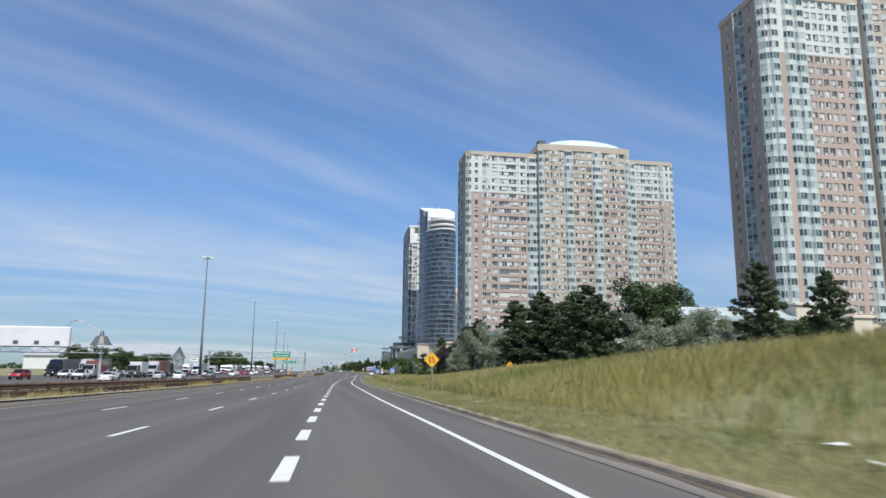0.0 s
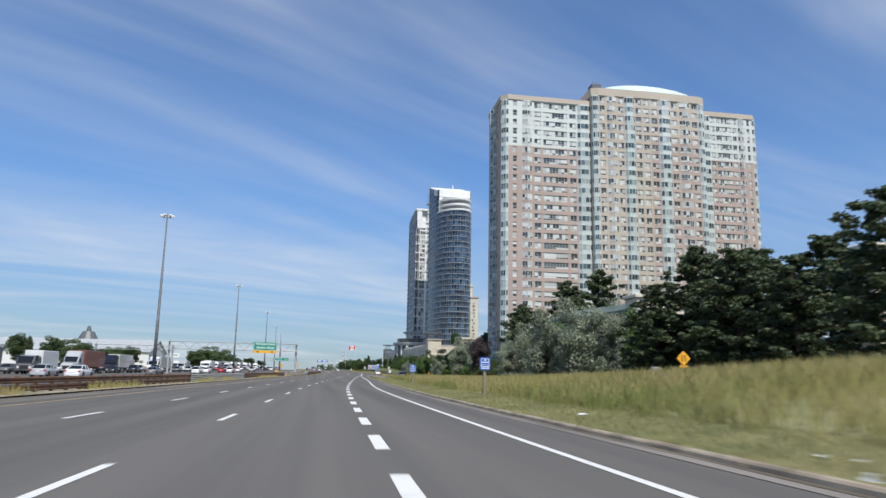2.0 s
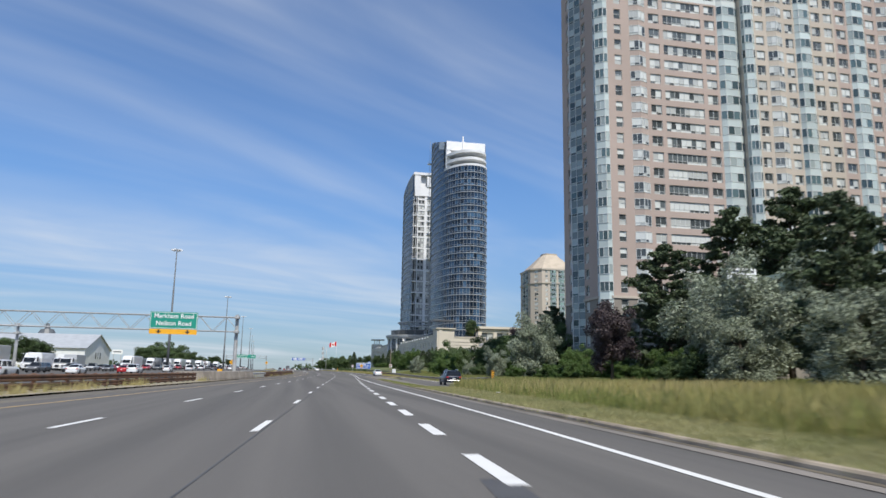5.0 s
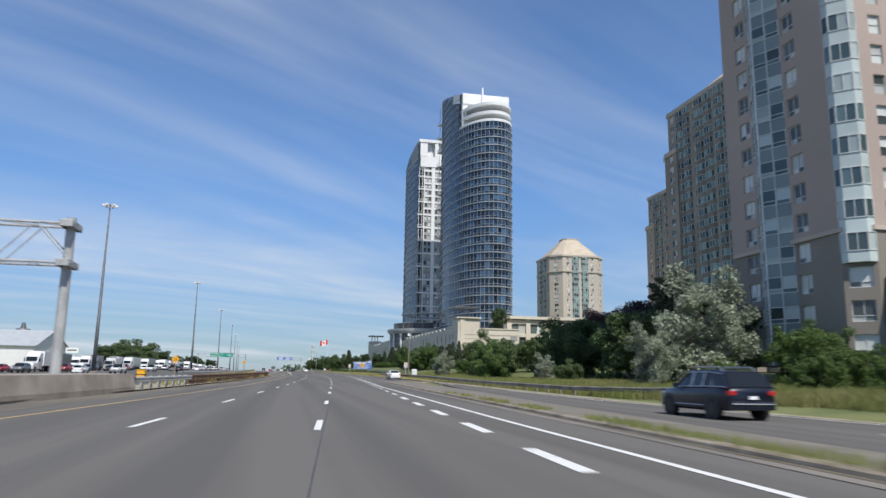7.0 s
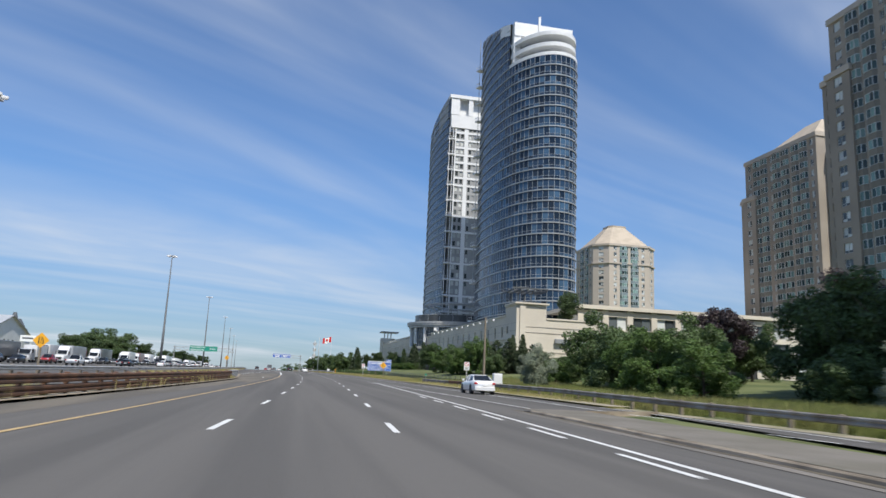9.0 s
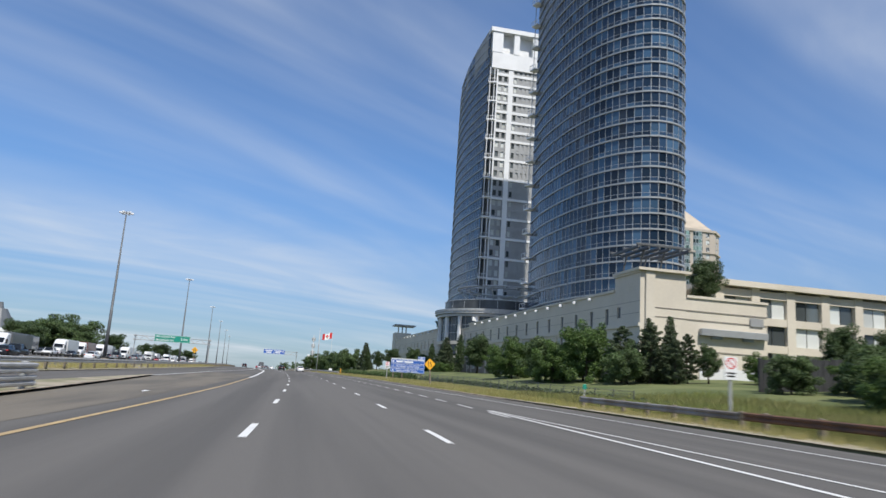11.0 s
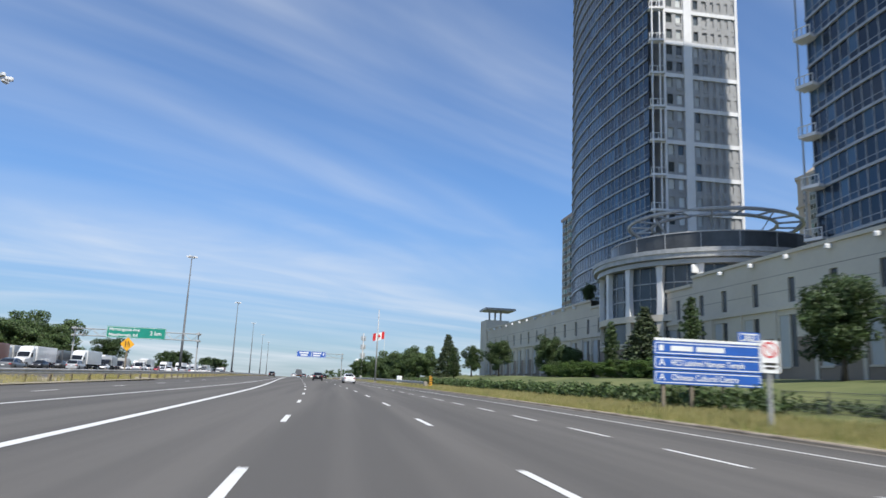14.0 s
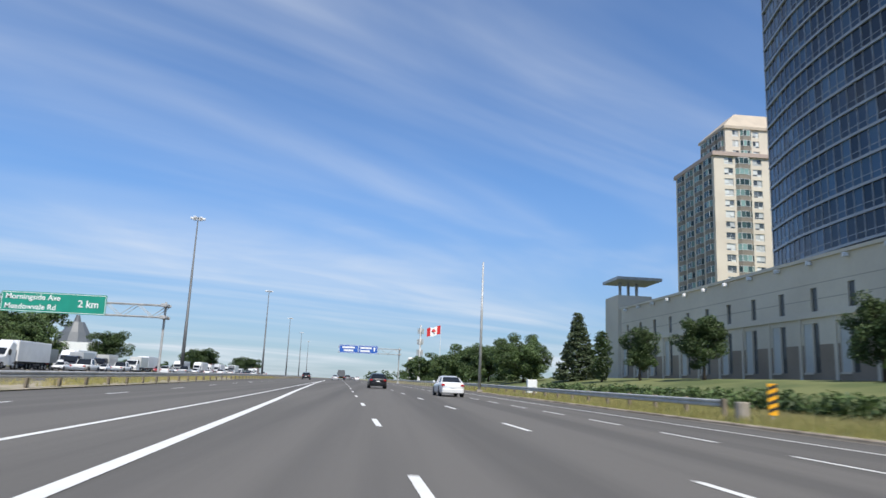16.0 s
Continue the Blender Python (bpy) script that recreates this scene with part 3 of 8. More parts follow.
dash_line("lane_line", "broken white lane line", 17, 110, [(0, 240.58), (2, 252.6), (3, 258.56), (17, 343.54), (18, 349.4), (19, 355.4), (22, 372.6), (25, 390.1), (28, 408.1), (31, 425.87), (34, 443.9), (38, 466.7), (42, 490.4)], lambda y: float(np.interp(y, [240, 260, 300, 340, 360, 380, 400, 420, 440, 460, 480, 500, 900], [3.64, 3.69, 3.95, 4.20, 4.36, 4.36, 4.31, 4.28, 4.20, 4.07, 4.10, 4.18, 4.15])), 3.0, 0.13)


def solid(name, label, y0, y1, at_u, width, material=None):
    b = Build()
    strip(b, y0, y1, lambda q: at_u(q) - width / 2, lambda q: at_u(q) + width / 2, 0.0085, dy=3)
    return structure(name, b, material or PAINT, label, "road marking")


EDGE = lambda y: float(np.interp(y, [-100, 0, 20, 40, 60, 80, 100, 120, 140, 160, 180, 200, 220, 240, 260, 280, 300, 320, 340], [8.0, 7.78, 7.50, 7.09, 6.80, 6.54, 6.24, 6.02, 5.96, 5.91, 5.69, 5.29, 4.80, 4.46, 4.10, 4.28, 4.47, 4.55, 4.60]))
solid("edge_line", "solid white edge line", -60, 348, EDGE, 0.16)
solid("gore_line", "thin solid white gore line", 292, 348, lambda y: float(np.interp(y, [292, 330, 348], [7.4, 5.75, 4.75])), 0.12)
solid("right_edge_line", "solid white edge line", 292, 900, lambda y: float(np.interp(y, [300, 320, 340, 360, 380, 400, 420, 440, 460, 480, 500, 900], [10.98, 10.17, 9.31, 8.43, 7.79, 7.69, 7.52, 7.43, 7.16, 6.89, 6.88, 7.0])), 0.13)
solid("yellow_line", "faded yellow edge line", -60, 385, lambda y: float(np.interp(y, [-60, 110, 200, 260, 300, 320, 340, 360, 380, 400], [-7.8, -7.7, -7.6, -6.9, -7.13, -7.16, -7.10, -7.07, -7.30, -7.41])), 0.14, YELLOW_PAINT)
solid("left_gore_line", "wide solid white gore line", 385, 640, lambda y: float(np.interp(y, [380, 400, 420, 440, 460, 480, 500, 520, 640], [-7.28, -7.38, -7.53, -7.52, -7.44, -7.56, -7.66, -7.85, -8.0])), 0.26)
solid("left_merge_line", "solid white line of the merging lane", 300, 600, lambda y: float(np.interp(y, [300, 350, 380, 410, 440, 470, 500, 560, 600], [-12.5, -13.2, -13.2, -12.9, -11.5, -10.2, -9.5, -8.5, -8.1])), 0.16)
dash_line("left_lane_line", "broken white line of the merging lane", 0, 22, [(0, 440.0), (10, 558.5)], lambda y: -14.6, 3.0, 0.13)
b = Build()
for (x0, y0), (x1, y1) in zip(RAMP_R[2:], RAMP_R[3:]):
    n = Vector((y1 - y0, x0 - x1)).normalized()
    for off, w in ((-0.7, 0.12),):
        b.face([(x0 + n.x * off, y0 + n.y * off, RAMP_Z(y0) + 0.02), (x0 + n.x * (off + w), y0 + n.y * (off + w), RAMP_Z(y0) + 0.02),
                (x1 + n.x * (off + w), y1 + n.y * (off + w), RAMP_Z(y1) + 0.02), (x1 + n.x * off, y1 + n.y * off, RAMP_Z(y1) + 0.02)])
structure("slip_edge_line", b, PAINT, "white edge line of the slip road", "road marking")
b = Build()
for (x0, y0), (x1, y1) in zip(RAMP_R[4:], RAMP_R[5:]):
    b.face([(x0 - 0.02, y0, RAMP_Z(y0) + 0.006), (x0 + 1.5, y0 - 0.6, RAMP_Z(y0) - 0.02), (x1 + 1.5, y1 - 0.6 * (y1 < 215), RAMP_Z(y1) - 0.02), (x1 - 0.02, y1, RAMP_Z(y1) + 0.006)])
structure("slip_shoulder", b, DIRT, "strip of dry dirt beside the slip road", "road shoulder")
slip = thing("slip_lane_line", "broken white lane line of the slip road", "road marking", kind="structure")
for i, (x, y, a) in enumerate(along(RAMP_MID[1:], 9.0)):
    b = Build()
    b.face([(0, -0.06, 0), (3, -0.06, 0), (3, 0.06, 0), (0, 0.06, 0)])
    part("dash", b, PAINT, slip, at=Matrix.Translation((x, y, RAMP_Z(y) + 0.022)) @ Matrix.Rotation(a, 4, "Z"))

# median left of the highway: a dirt strip with a low kerb
b = Build()
strip(b, -100, 372, lambda y: -13.4, lambda y: float(np.interp(y, [-100, 335, 372], [-10.3, -10.3, -13.0])), 0.06, dy=4, cols=2)
strip(b, 340, 800, lambda y: -23, lambda y: -18.0, 0.05, dy=4, cols=2)
structure("median_strip", b, DIRT, "dry dirt median with scattered weeds", "median")
b = Build()
strip(b, -100, 372, lambda y: float(np.interp(y, [-100, 335, 372], [-10.45, -10.45, -13.1])), lambda y: float(np.interp(y, [-100, 335, 372], [-10.2, -10.2, -12.9])), 0.10, dy=4)
structure("median_kerb", b, KERB, "low worn concrete median kerb", "kerb")


# ---- buildings ----
def pane_mesh(w, h, bars=1, depth=0.06, cross=0.0):
    """One window: a pane in a slim frame, x to the right, z up, its face towards -y."""
    b = Build()
    f = 0.07
    xs = [-w / 2 + f] + [-w / 2 + w * (i + 1) / (bars + 1) for i in range(bars)] + [w / 2 - f]
    zc = h * cross if cross else f
    for i, (x0, x1) in enumerate(zip(xs, xs[1:])):
        g_ = 0.01 if i == len(xs) // 2 else 0.0          # the two halves of a wide window have curtains of their own
        b.face([(x0 + g_, 0, zc), (x1, 0, zc), (x1, 0, h - f), (x0 + g_, 0, h - f)], 0)
        if cross:
            b.face([(x0 + g_, 0.004, f), (x1, 0.004, f), (x1, 0.004, zc), (x0 + g_, 0.004, zc)], 0)
    b.box(-w / 2, -depth, 0, w / 2, 0.02, f, 1)
    b.box(-w / 2, -depth, h - f, w / 2, 0.02, h, 1)
    b.box(-w / 2, -depth, f, -w / 2 + f, 0.02, h - f, 1)
    b.box(w / 2 - f, -depth, f, w / 2, 0.02, h - f, 1)
    for i in range(bars):
        x = -w / 2 + w * (i + 1) / (bars + 1)
        b.box(x - 0.035, -depth, f, x + 0.035, 0.02, h - f, 1)
    if cross:
        b.box(-w / 2 + f, -depth, h * cross - 0.03, w / 2 - f, 0.02, h * cross + 0.03, 1)
    return b


PANELS = (TEALPANEL, BAYPANEL, STEPPANEL, FRAMEW, WHITEPANEL)


class Tower:
    """A tall building put together from facades: walls by material, and windows that become pieces."""

    def __init__(self, name, label):
        self.ob = thing(name, label, "building")
        self.walls, self.mats = {}, {}
        self.wins = []
        self.side = 0
        self.bay, self.bay_glass = TEALPANEL, PANE_TEAL

    def wall(self, material):
        key = (material.name, 0 if material in PANELS else self.side)
        if key not in self.walls:
            self.walls[key], self.mats[key] = Build(), material
        return self.walls[key]

    def facade(self, p0, p1, z0, floors, fh, cells, base, paint, top=None, top_from=99, sill=0.75, head=0.32):
        """A wall from p0 to p1 (seen from outside, left to right). cells: (width share, kind): s solid, n window, W wide window, t slot window, b glazed bay."""
        d = Vector((p1[0] - p0[0], p1[1] - p0[1]))
        length = d.length
        d.normalize()
        out = Vector((d.y, -d.x))
        total = sum(c[0] for c in cells)
        self.side += 1
        turn = math.atan2(d.y, d.x)

        def P(u, z, o=0.0):
            return (p0[0] + d.x * u + out.x * o, p0[1] + d.y * u + out.y * o, z)

        for k in range(floors):
            za, zb = z0 + k * fh, z0 + (k + 1) * fh
            u = 0.0
            for share, kind in cells:
                w = length * share / total
                m = top if (top is not None and k >= top_from) else paint
                if k < base[0]:
                    m = base[1]
                wb = self.wall(m)
                if kind == "b" and k < base[0] - 1:
                    kind = "n"
                cuts = (za, za + sill, zb - head, zb)

                def plain(ua, ub):
                    for zl, zu in zip(cuts, cuts[1:]):
                        wb.face([P(ua, zl), P(ub, zl), P(ub, zu), P(ua, zu)])

                if kind in "bvs":           # plain wall, which also runs on behind a bay
                    plain(u, u + w)
                if kind == "b":
                    o = 0.55
                    tb = self.wall(self.bay if k < top_from else AQUAWALL)
                    zs = za + 0.95
                    pts = [(u, 0.0), (u + w * 0.2, o), (u + w * 0.8, o), (u + w, 0.0)]
                    for (ua, oa), (ub, ob_) in zip(pts, pts[1:]):
                        tb.face([P(ua, za, oa), P(ub, za, ob_), P(ub, zs, ob_), P(ua, zs, oa)])
                        tb.face([P(ua, zb - 0.3, oa), P(ub, zb - 0.3, ob_), P(ub, zb, ob_), P(ua, zb, oa)])
                    tb.face([P(*pts[0][:1], za, 0), P(pts[3][0], za, 0), P(pts[2][0], za, o), P(pts[1][0], za, o)])
                    tb.face([P(pts[1][0], zb, o), P(pts[2][0], zb, o), P(pts[3][0], zb, 0), P(pts[0][0], zb, 0)])
                    h = zb - 0.3 - zs
                    mid = P(u + w / 2, zs, o)
                    self.wins.append((mid, turn, round(w * 0.6, 2), round(h, 2), "b"))
                    e = math.atan2(o, w * 0.2)
                    sl = math.hypot(o, w * 0.2)
                    self.wins.append((P(u + w * 0.1, zs, o / 2), turn - e, round(sl, 2), round(h, 2), "c"))
                    self.wins.append((P(u + w * 0.9, zs, o / 2), turn + e, round(sl, 2), round(h, 2), "c"))
                elif kind == "v":
                    o = 1.25
                    tb = self.wall(BAYPANEL)
                    zs = za + 1.05
                    pts = [(u, 0.0), (u + w * 0.5, o), (u + w, 0.0)]
                    for sgn, ((ua, oa), (ub, ob_)) in zip((-1, 1), zip(pts, pts[1:])):
                        tb.face([P(ua, za, oa), P(ub, za, ob_), P(ub, zs, ob_), P(ua, zs, oa)])
                        tb.face([P(ua, zb - 0.25, oa), P(ub, zb - 0.25, ob_), P(ub, zb, ob_), P(ua, zb, oa)])
                        e = math.atan2(o, w * 0.5)
                        ln = math.hypot(o, w * 0.5) / 2
                        for q in (0.25, 0.75):
                            self.wins.append((P(ua + (ub - ua) * q, zs, oa + (ob_ - oa) * q), turn + sgn * e, round(ln, 2), round(zb - 0.25 - zs, 2), "e"))
                        ce = P((ua + ub) / 2, za, (oa + ob_) / 2 + 0.04)
                        self.wall(FRAMEW).box(ce[0] - 0.05, ce[1] - 0.05, za, ce[0] + 0.05, ce[1] + 0.05, zb)
                    pb = self.wall(WHITEPANEL)
                    ce = P(u + w * 0.5, za, o + 0.03)
                    pb.box(ce[0] - 0.07, ce[1] - 0.07, za, ce[0] + 0.07, ce[1] + 0.07, zb)
                elif kind == "p":
                    o, zs, zh = 0.6, cuts[1], cuts[2]
                    pts = [(u + w * 0.08, 0.0), (u + w * 0.5, o), (u + w * 0.92, 0.0)]
                    e, ln = math.atan2(o, w * 0.42), math.hypot(o, w * 0.42)
                    for sgn, ((ua, oa), (ub, ob_)) in zip((-1, 1), zip(pts, pts[1:])):
                        wb.face([P(ua, za, oa), P(ub, za, ob_), P(ub, zs, ob_), P(ua, zs, oa)])
                        wb.face([P(ua, zh, oa), P(ub, zh, ob_), P(ub, zb, ob_), P(ua, zb, oa)])
                        self.wins.append((P((ua + ub) / 2, zs, (oa + ob_) / 2), turn + sgn * e, round(ln, 2), round(zh - zs, 2), "d"))
                    for ua, ub in ((u, pts[0][0]), (pts[2][0], u + w)):
                        plain(ua, ub)
                    ce = P(u + w * 0.5, za, o + 0.02)
                    self.wall(FRAMEW).box(ce[0] - 0.06, ce[1] - 0.06, zs, ce[0] + 0.06, ce[1] + 0.06, zh)
                elif kind != "s":
                    in_ = {"n": 0.16, "W": 0.04, "t": 0.34, "N": 0.12}[kind] * w
                    ua, ub, zs, zh, r = u + in_, u + w - in_, za + sill, zb - head, -0.22
                    wb.face([P(u, za), P(u + w, za), P(u + w, zs), P(u, zs)])
                    wb.face([P(u, zh), P(u + w, zh), P(u + w, zb), P(u, zb)])
                    wb.face([P(u, zs), P(ua, zs), P(ua, zh), P(u, zh)])
                    wb.face([P(ub, zs), P(u + w, zs), P(u + w, zh), P(ub, zh)])
                    wb.face([P(ua, zs), P(ub, zs), P(ub, zs, r), P(ua, zs, r)])
                    wb.face([P(ua, zh, r), P(ub, zh, r), P(ub, zh), P(ua, zh)])
                    wb.face([P(ua, zs), P(ua, zs, r), P(ua, zh, r), P(ua, zh)])
                    wb.face([P(ub, zs, r), P(ub, zs), P(ub, zh), P(ub, zh, r)])
                    self.wins.append((P((ua + ub) / 2, zs, r + 0.02), turn, round(ub - ua, 2), round(zh - zs, 2), kind))
                u += w

    def finish(self, near, count=300):
        """Links the walls, the windows nearest to a place of the plan as pieces and the others as one mesh."""
        for key in self.walls:
            panel = self.mats[key] in PANELS
            ob = part("spandrel_band" if panel else "wall", self.walls[key], self.mats[key], self.ob)
            if panel:
                ob["kind"] = "stuff"
        order = sorted(self.wins, key=lambda q: (q[0][0] - near[0]) ** 2 + (q[0][1] - near[1]) ** 2 + (q[0][2] - near[2]) ** 2)
        shared, rest = {}, Build()
        for i, (p, turn, w, h, kind) in enumerate(order):
            key = (w, h, kind)
            if key not in shared:
                shared[key] = [pane_mesh(w, h, {"W": 7, "n": 1, "N": 1, "t": 0, "b": 1, "c": 0, "d": 1, "e": 0}[kind], cross=0.28 if kind in "nNWde" else 0.5 if kind == "t" else 0.0), None]
            mats = [self.bay_glass if kind in "bce" else PANE, FRAMEW]
            m = Matrix.Translation(p) @ Matrix.Rotation(turn, 4, "Z")
            if i < count:
                if shared[key][1] is None:
                    shared[key][1] = shared[key][0].mesh("window", mats)
                part("window", shared[key][1], None, self.ob, at=m)
            else:
                src = shared[key][0]
                k = len(rest.v)
                rest.v.extend(tuple(m @ Vector(v)) for v in src.v)
                rest.f.extend(tuple(k + a for a in f) for f in src.f)
                rest.m.extend(s + (2 if kind in "bce" else 0) for s in src.m)
        if rest.f:
            tagged(part("window_field", rest, [PANE, FRAMEW, self.bay_glass, FRAMEW], self.ob, weld=False), kind="stuff")
        return self.ob


def slab_tower(name, label, x0, y_front, x1, depth, z0, floors, fh, near, glazed=False):
    """A pink apartment slab: two wings, a taller middle that stands forward, chamfered glazed corners."""
    t = Tower(name, label)
    base = (4, BASEWALL)
    top_from = floors - 5
    L = x1 - x0
    ch = 1.9
    a, b_ = x0 + 0.33 * L, x0 + 0.77 * L
    yf, ym, yb = y_front, y_front - 1.9, y_front + depth
    wing = [(1.6, "t"), (1.45, "p"), (1.2, "n"), (3.3, "W"), (1.2, "n"), (1.7, "b")]
    mid = [(1.3, "n"), (2.0, "p"), (1.3, "n"), (1.8, "b"), (1.4, "n"), (1.4, "n"), (1.4, "n"), (1.8, "b"), (1.3, "n"), (2.0, "p"), (1.3, "n")]
    wing_r = [(1.7, "b"), (1.2, "n"), (3.3, "W"), (1.2, "n"), (1.45, "p"), (1.6, "t")]
    west = [(1.6, "s"), (1.9, "n"), (4.0, "v"), (1.9, "n"), (2.6, "s")]
    if glazed:          # the taller slab has a broad glazed corner and plain punched windows
        wing = [(1.9, "b"), (0.9, "s"), (2.1, "b"), (1.9, "b")] + [(1.3, "n")] * 5 + [(0.5, "s"), (1.2, "n"), (1.9, "b"), (0.4, "s")]
        west = [(1.6, "s"), (1.5, "n"), (1.3, "s"), (3.4, "v"), (1.0, "s"), (1.5, "n"), (1.2, "s")]
    t.facade((x0, yb), (x0, yf + ch), z0, floors, fh, west, base, PINKWALL, None)
    t.facade((x0, yf + ch), (x0 + ch, yf), z0, floors, fh, [(1, "b")], base, PINKWALL, AQUAWALL, top_from)
    t.facade((x0 + ch, yf), (a, yf), z0, floors, fh, wing, base, PINKWALL, AQUAWALL, top_from)
    t.facade((a, yf), (a, ym + 0.8), z0, floors + 1, fh, [(1, "s")], base, TANWALL)
    t.facade((a, ym + 0.8), (a + 2.0, ym), z0, floors + 1, fh, [(1, "b")], base, TANWALL, AQUAWALL, 99)
    t.facade((a + 2.0, ym), ((a + b_) / 2, ym - 0.6), z0, floors + 1, fh, mid[:6], base, TANWALL)
    t.facade(((a + b_) / 2, ym - 0.6), (b_ - 2.0, ym), z0, floors + 1, fh, mid[6:], base, PINKWALL, TANWALL, floors - 3)
    t.facade((b_ - 2.0, ym), (b_, ym + 0.8), z0, floors + 1, fh, [(1, "b")], base, TANWALL)
    t.facade((b_, ym + 0.8), (b_, yf), z0, floors + 1, fh, [(1, "s")], base, TANWALL)
    t.facade((b_, yf), (x1 - ch, yf), z0, floors, fh, wing_r, base, PINKWALL, AQUAWALL, top_from)
    t.facade((x1 - ch, yf), (x1, yf + ch), z0, floors, fh, [(1, "b")], base, PINKWALL, AQUAWALL, top_from)
    t.facade((x1, yf + ch), (x1, yb), z0, floors, fh, west, base, PINKWALL)
    t.facade((x1, yb), (x0, yb), z0, floors, fh, [(1, "n")] * 16, base, PINKWALL)
    zt = z0 + floors * fh
    ring = [(x0, yb), (x0, yf + ch), (x0 + ch, yf), (x1 - ch, yf), (x1, yf + ch), (x1, yb)]
    p = Build()
    big = [(x + (-0.25 if x < (x0 + x1) / 2 else 0.25), y + (-0.25 if y < (yf + yb) / 2 else 0.25)) for x, y in ring]
    p.prism(big, zt + 0.0, zt + 1.5)
    part("parapet", p, TANWALL, t.ob)
    mb = Build()
    mr = [(a, yb - 2), (a, ym + 0.8), (a + 2, ym), ((a + b_) / 2, ym - 0.6), (b_ - 2, ym), (b_, ym + 0.8), (b_, yb - 2)]
    mb.prism([(x + (-0.2 if x < (a + b_) / 2 else 0.2), y - 0.2) for x, y in mr], zt + fh, zt + fh + 2.4)
    part("middle_parapet", mb, TANWALL, t.ob)
    lip = Build()
    for zz in (z0 + 4 * fh,):
        lip.prism([(x + (-0.18 if x < (x0 + x1) / 2 else 0.18), y - 0.18) for x, y in ring], zz - 0.15, zz + 0.25)
    part("string_course", lip, TANWALL, t.ob)
    # low curved copper roof over the middle
    roof = Build()
    zr = zt + fh + 2.0
    n = 10
    prev = None
    for i in range(n + 1):
        s = i / n
        x = a + 3 + (b_ - a - 4) * s
        h = 0.8 + 3.0 * (1 - (2 * s - 1) ** 2) ** 0.7
        row = [(x, ym + 0.6, zr), (x, ym + 3.0, zr + h), (x, yb - 6, zr + h), (x, yb - 3, zr)]
        if prev:
            for k in range(3):
                roof.face([prev[k], row[k], row[k + 1], prev[k + 1]])
        else:
            roof.face(row)
        prev = row
    roof.face(prev[::-1])
    part("roof", roof, COPPER, t.ob, "verdigris copper roof")
    m = Build()
    m.box(a + 0.5, ym + 1.2, zr - 0.2, a + 3.5, ym + 4.5, zr + 2.2)
    for i in range(4):
        m.tube([(a + 0.9 + 0.7 * i, ym + 1.6, zr + 2.1), (a + 0.9 + 0.7 * i, ym + 1.6, zr + 3.2)], [0.05, 0.03], 5)
    part("roof_equipment", m, FRAMED, t.ob)
    return t.finish(near, 250)


slab_tower("apartment_tower", "pink and tan apartment slab with aqua bays and copper roof", 49.6, 251.2, 134.0, 17.0, 2.6, 28, 2.90, (49, 255, 25))
slab_tower("apartment_tower", "tall pink apartment slab with aqua glazed corner bays", 101.0, 143.5, 184.0, 17.0, 3.5, 31, 2.90, (101, 150, 45), True)


def stepped_tower(name, label, x0, y0, x1, y1, z0, floors, fh, near):
    """A tan tower with lower shoulders towards the road and a hipped roof."""
    t = Tower(name, label)
    base = (2, BASEWALL)
    t.bay, t.bay_glass = STEPPANEL, PANE_GREEN
    side = [(0.8, "s"), (2.0, "n"), (0.7, "s"), (2.6, "b"), (0.4, "s"), (2.6, "b"), (0.9, "s"), (1.2, "n"), (3.0, "b"), (0.3, "s"), (3.0, "b"), (0.9, "s"), (2.6, "b"), (0.4, "s"), (2.6, "b"), (0.7, "s"), (1.6, "n"), (0.8, "s")]
    front = [(1.5, "s"), (1.6, "n"), (1.8, "b"), (1.6, "n"), (1.6, "n"), (1.8, "b"), (1.6, "n"), (1.5, "s")]
    blocks = [(x0, y0 + 3, x1, y1 - 3, floors), (x0 - 1.0, y1 - 8.5, x0 + 1, y1 - 2.8, floors - 4), (x0 + 3, y0, x1 - 3, y0 + 3.2, floors - 2), (x0 + 0.4, y1 - 3.2, x1 - 3, y1, floors - 4)]
    for bx0, by0, bx1, by1, fl in blocks:
        sc = side if by1 - by0 > 12 else [(1, "s"), (2, "n"), (1, "s")]
        fc = front if bx1 - bx0 > 12 else [(1, "s")]
        for p0, p1, cc in (((bx0, by1), (bx0, by0), sc), ((bx0, by0), (bx1, by0), fc), ((bx1, by0), (bx1, by1), sc), ((bx1, by1), (bx0, by1), fc)):
            t.facade(p0, p1, z0, fl, fh, cc, base, STONE)
        c = Build()
        c.prism([(bx0 - 0.3, by0 - 0.3), (bx1 + 0.3, by0 - 0.3), (bx1 + 0.3, by1 + 0.3), (bx0 - 0.3, by1 + 0.3)], z0 + fl * fh, z0 + fl * fh + 1.2)
        part("parapet", c, TANWALL, t.ob)
    zt = z0 + floors * fh + 1.2
    r = Build()
    a = [(x0 + 0.1, y0 + 3.4), (x1 - 0.1, y0 + 3.4), (x1 - 0.1, y1 - 15), (x0 + 0.1, y1 - 15)]
    cx, cy = (x0 + x1) / 2, (y0 + y1) / 2 - 5.8
    tp = [(cx + (x - cx) * 0.36, cy + (y - cy) * 0.36) for x, y in a]
    for i in range(4):
        j = (i + 1) % 4
        r.face([(*a[i], zt), (*a[j], zt), (*tp[j], zt + 6.5), (*tp[i], zt + 6.5)])
    r.face([(*p, zt + 6.5) for p in tp])
    part("roof", r, PALEROOF, t.ob, "pale hipped roof")
    return t.finish(near, 60)


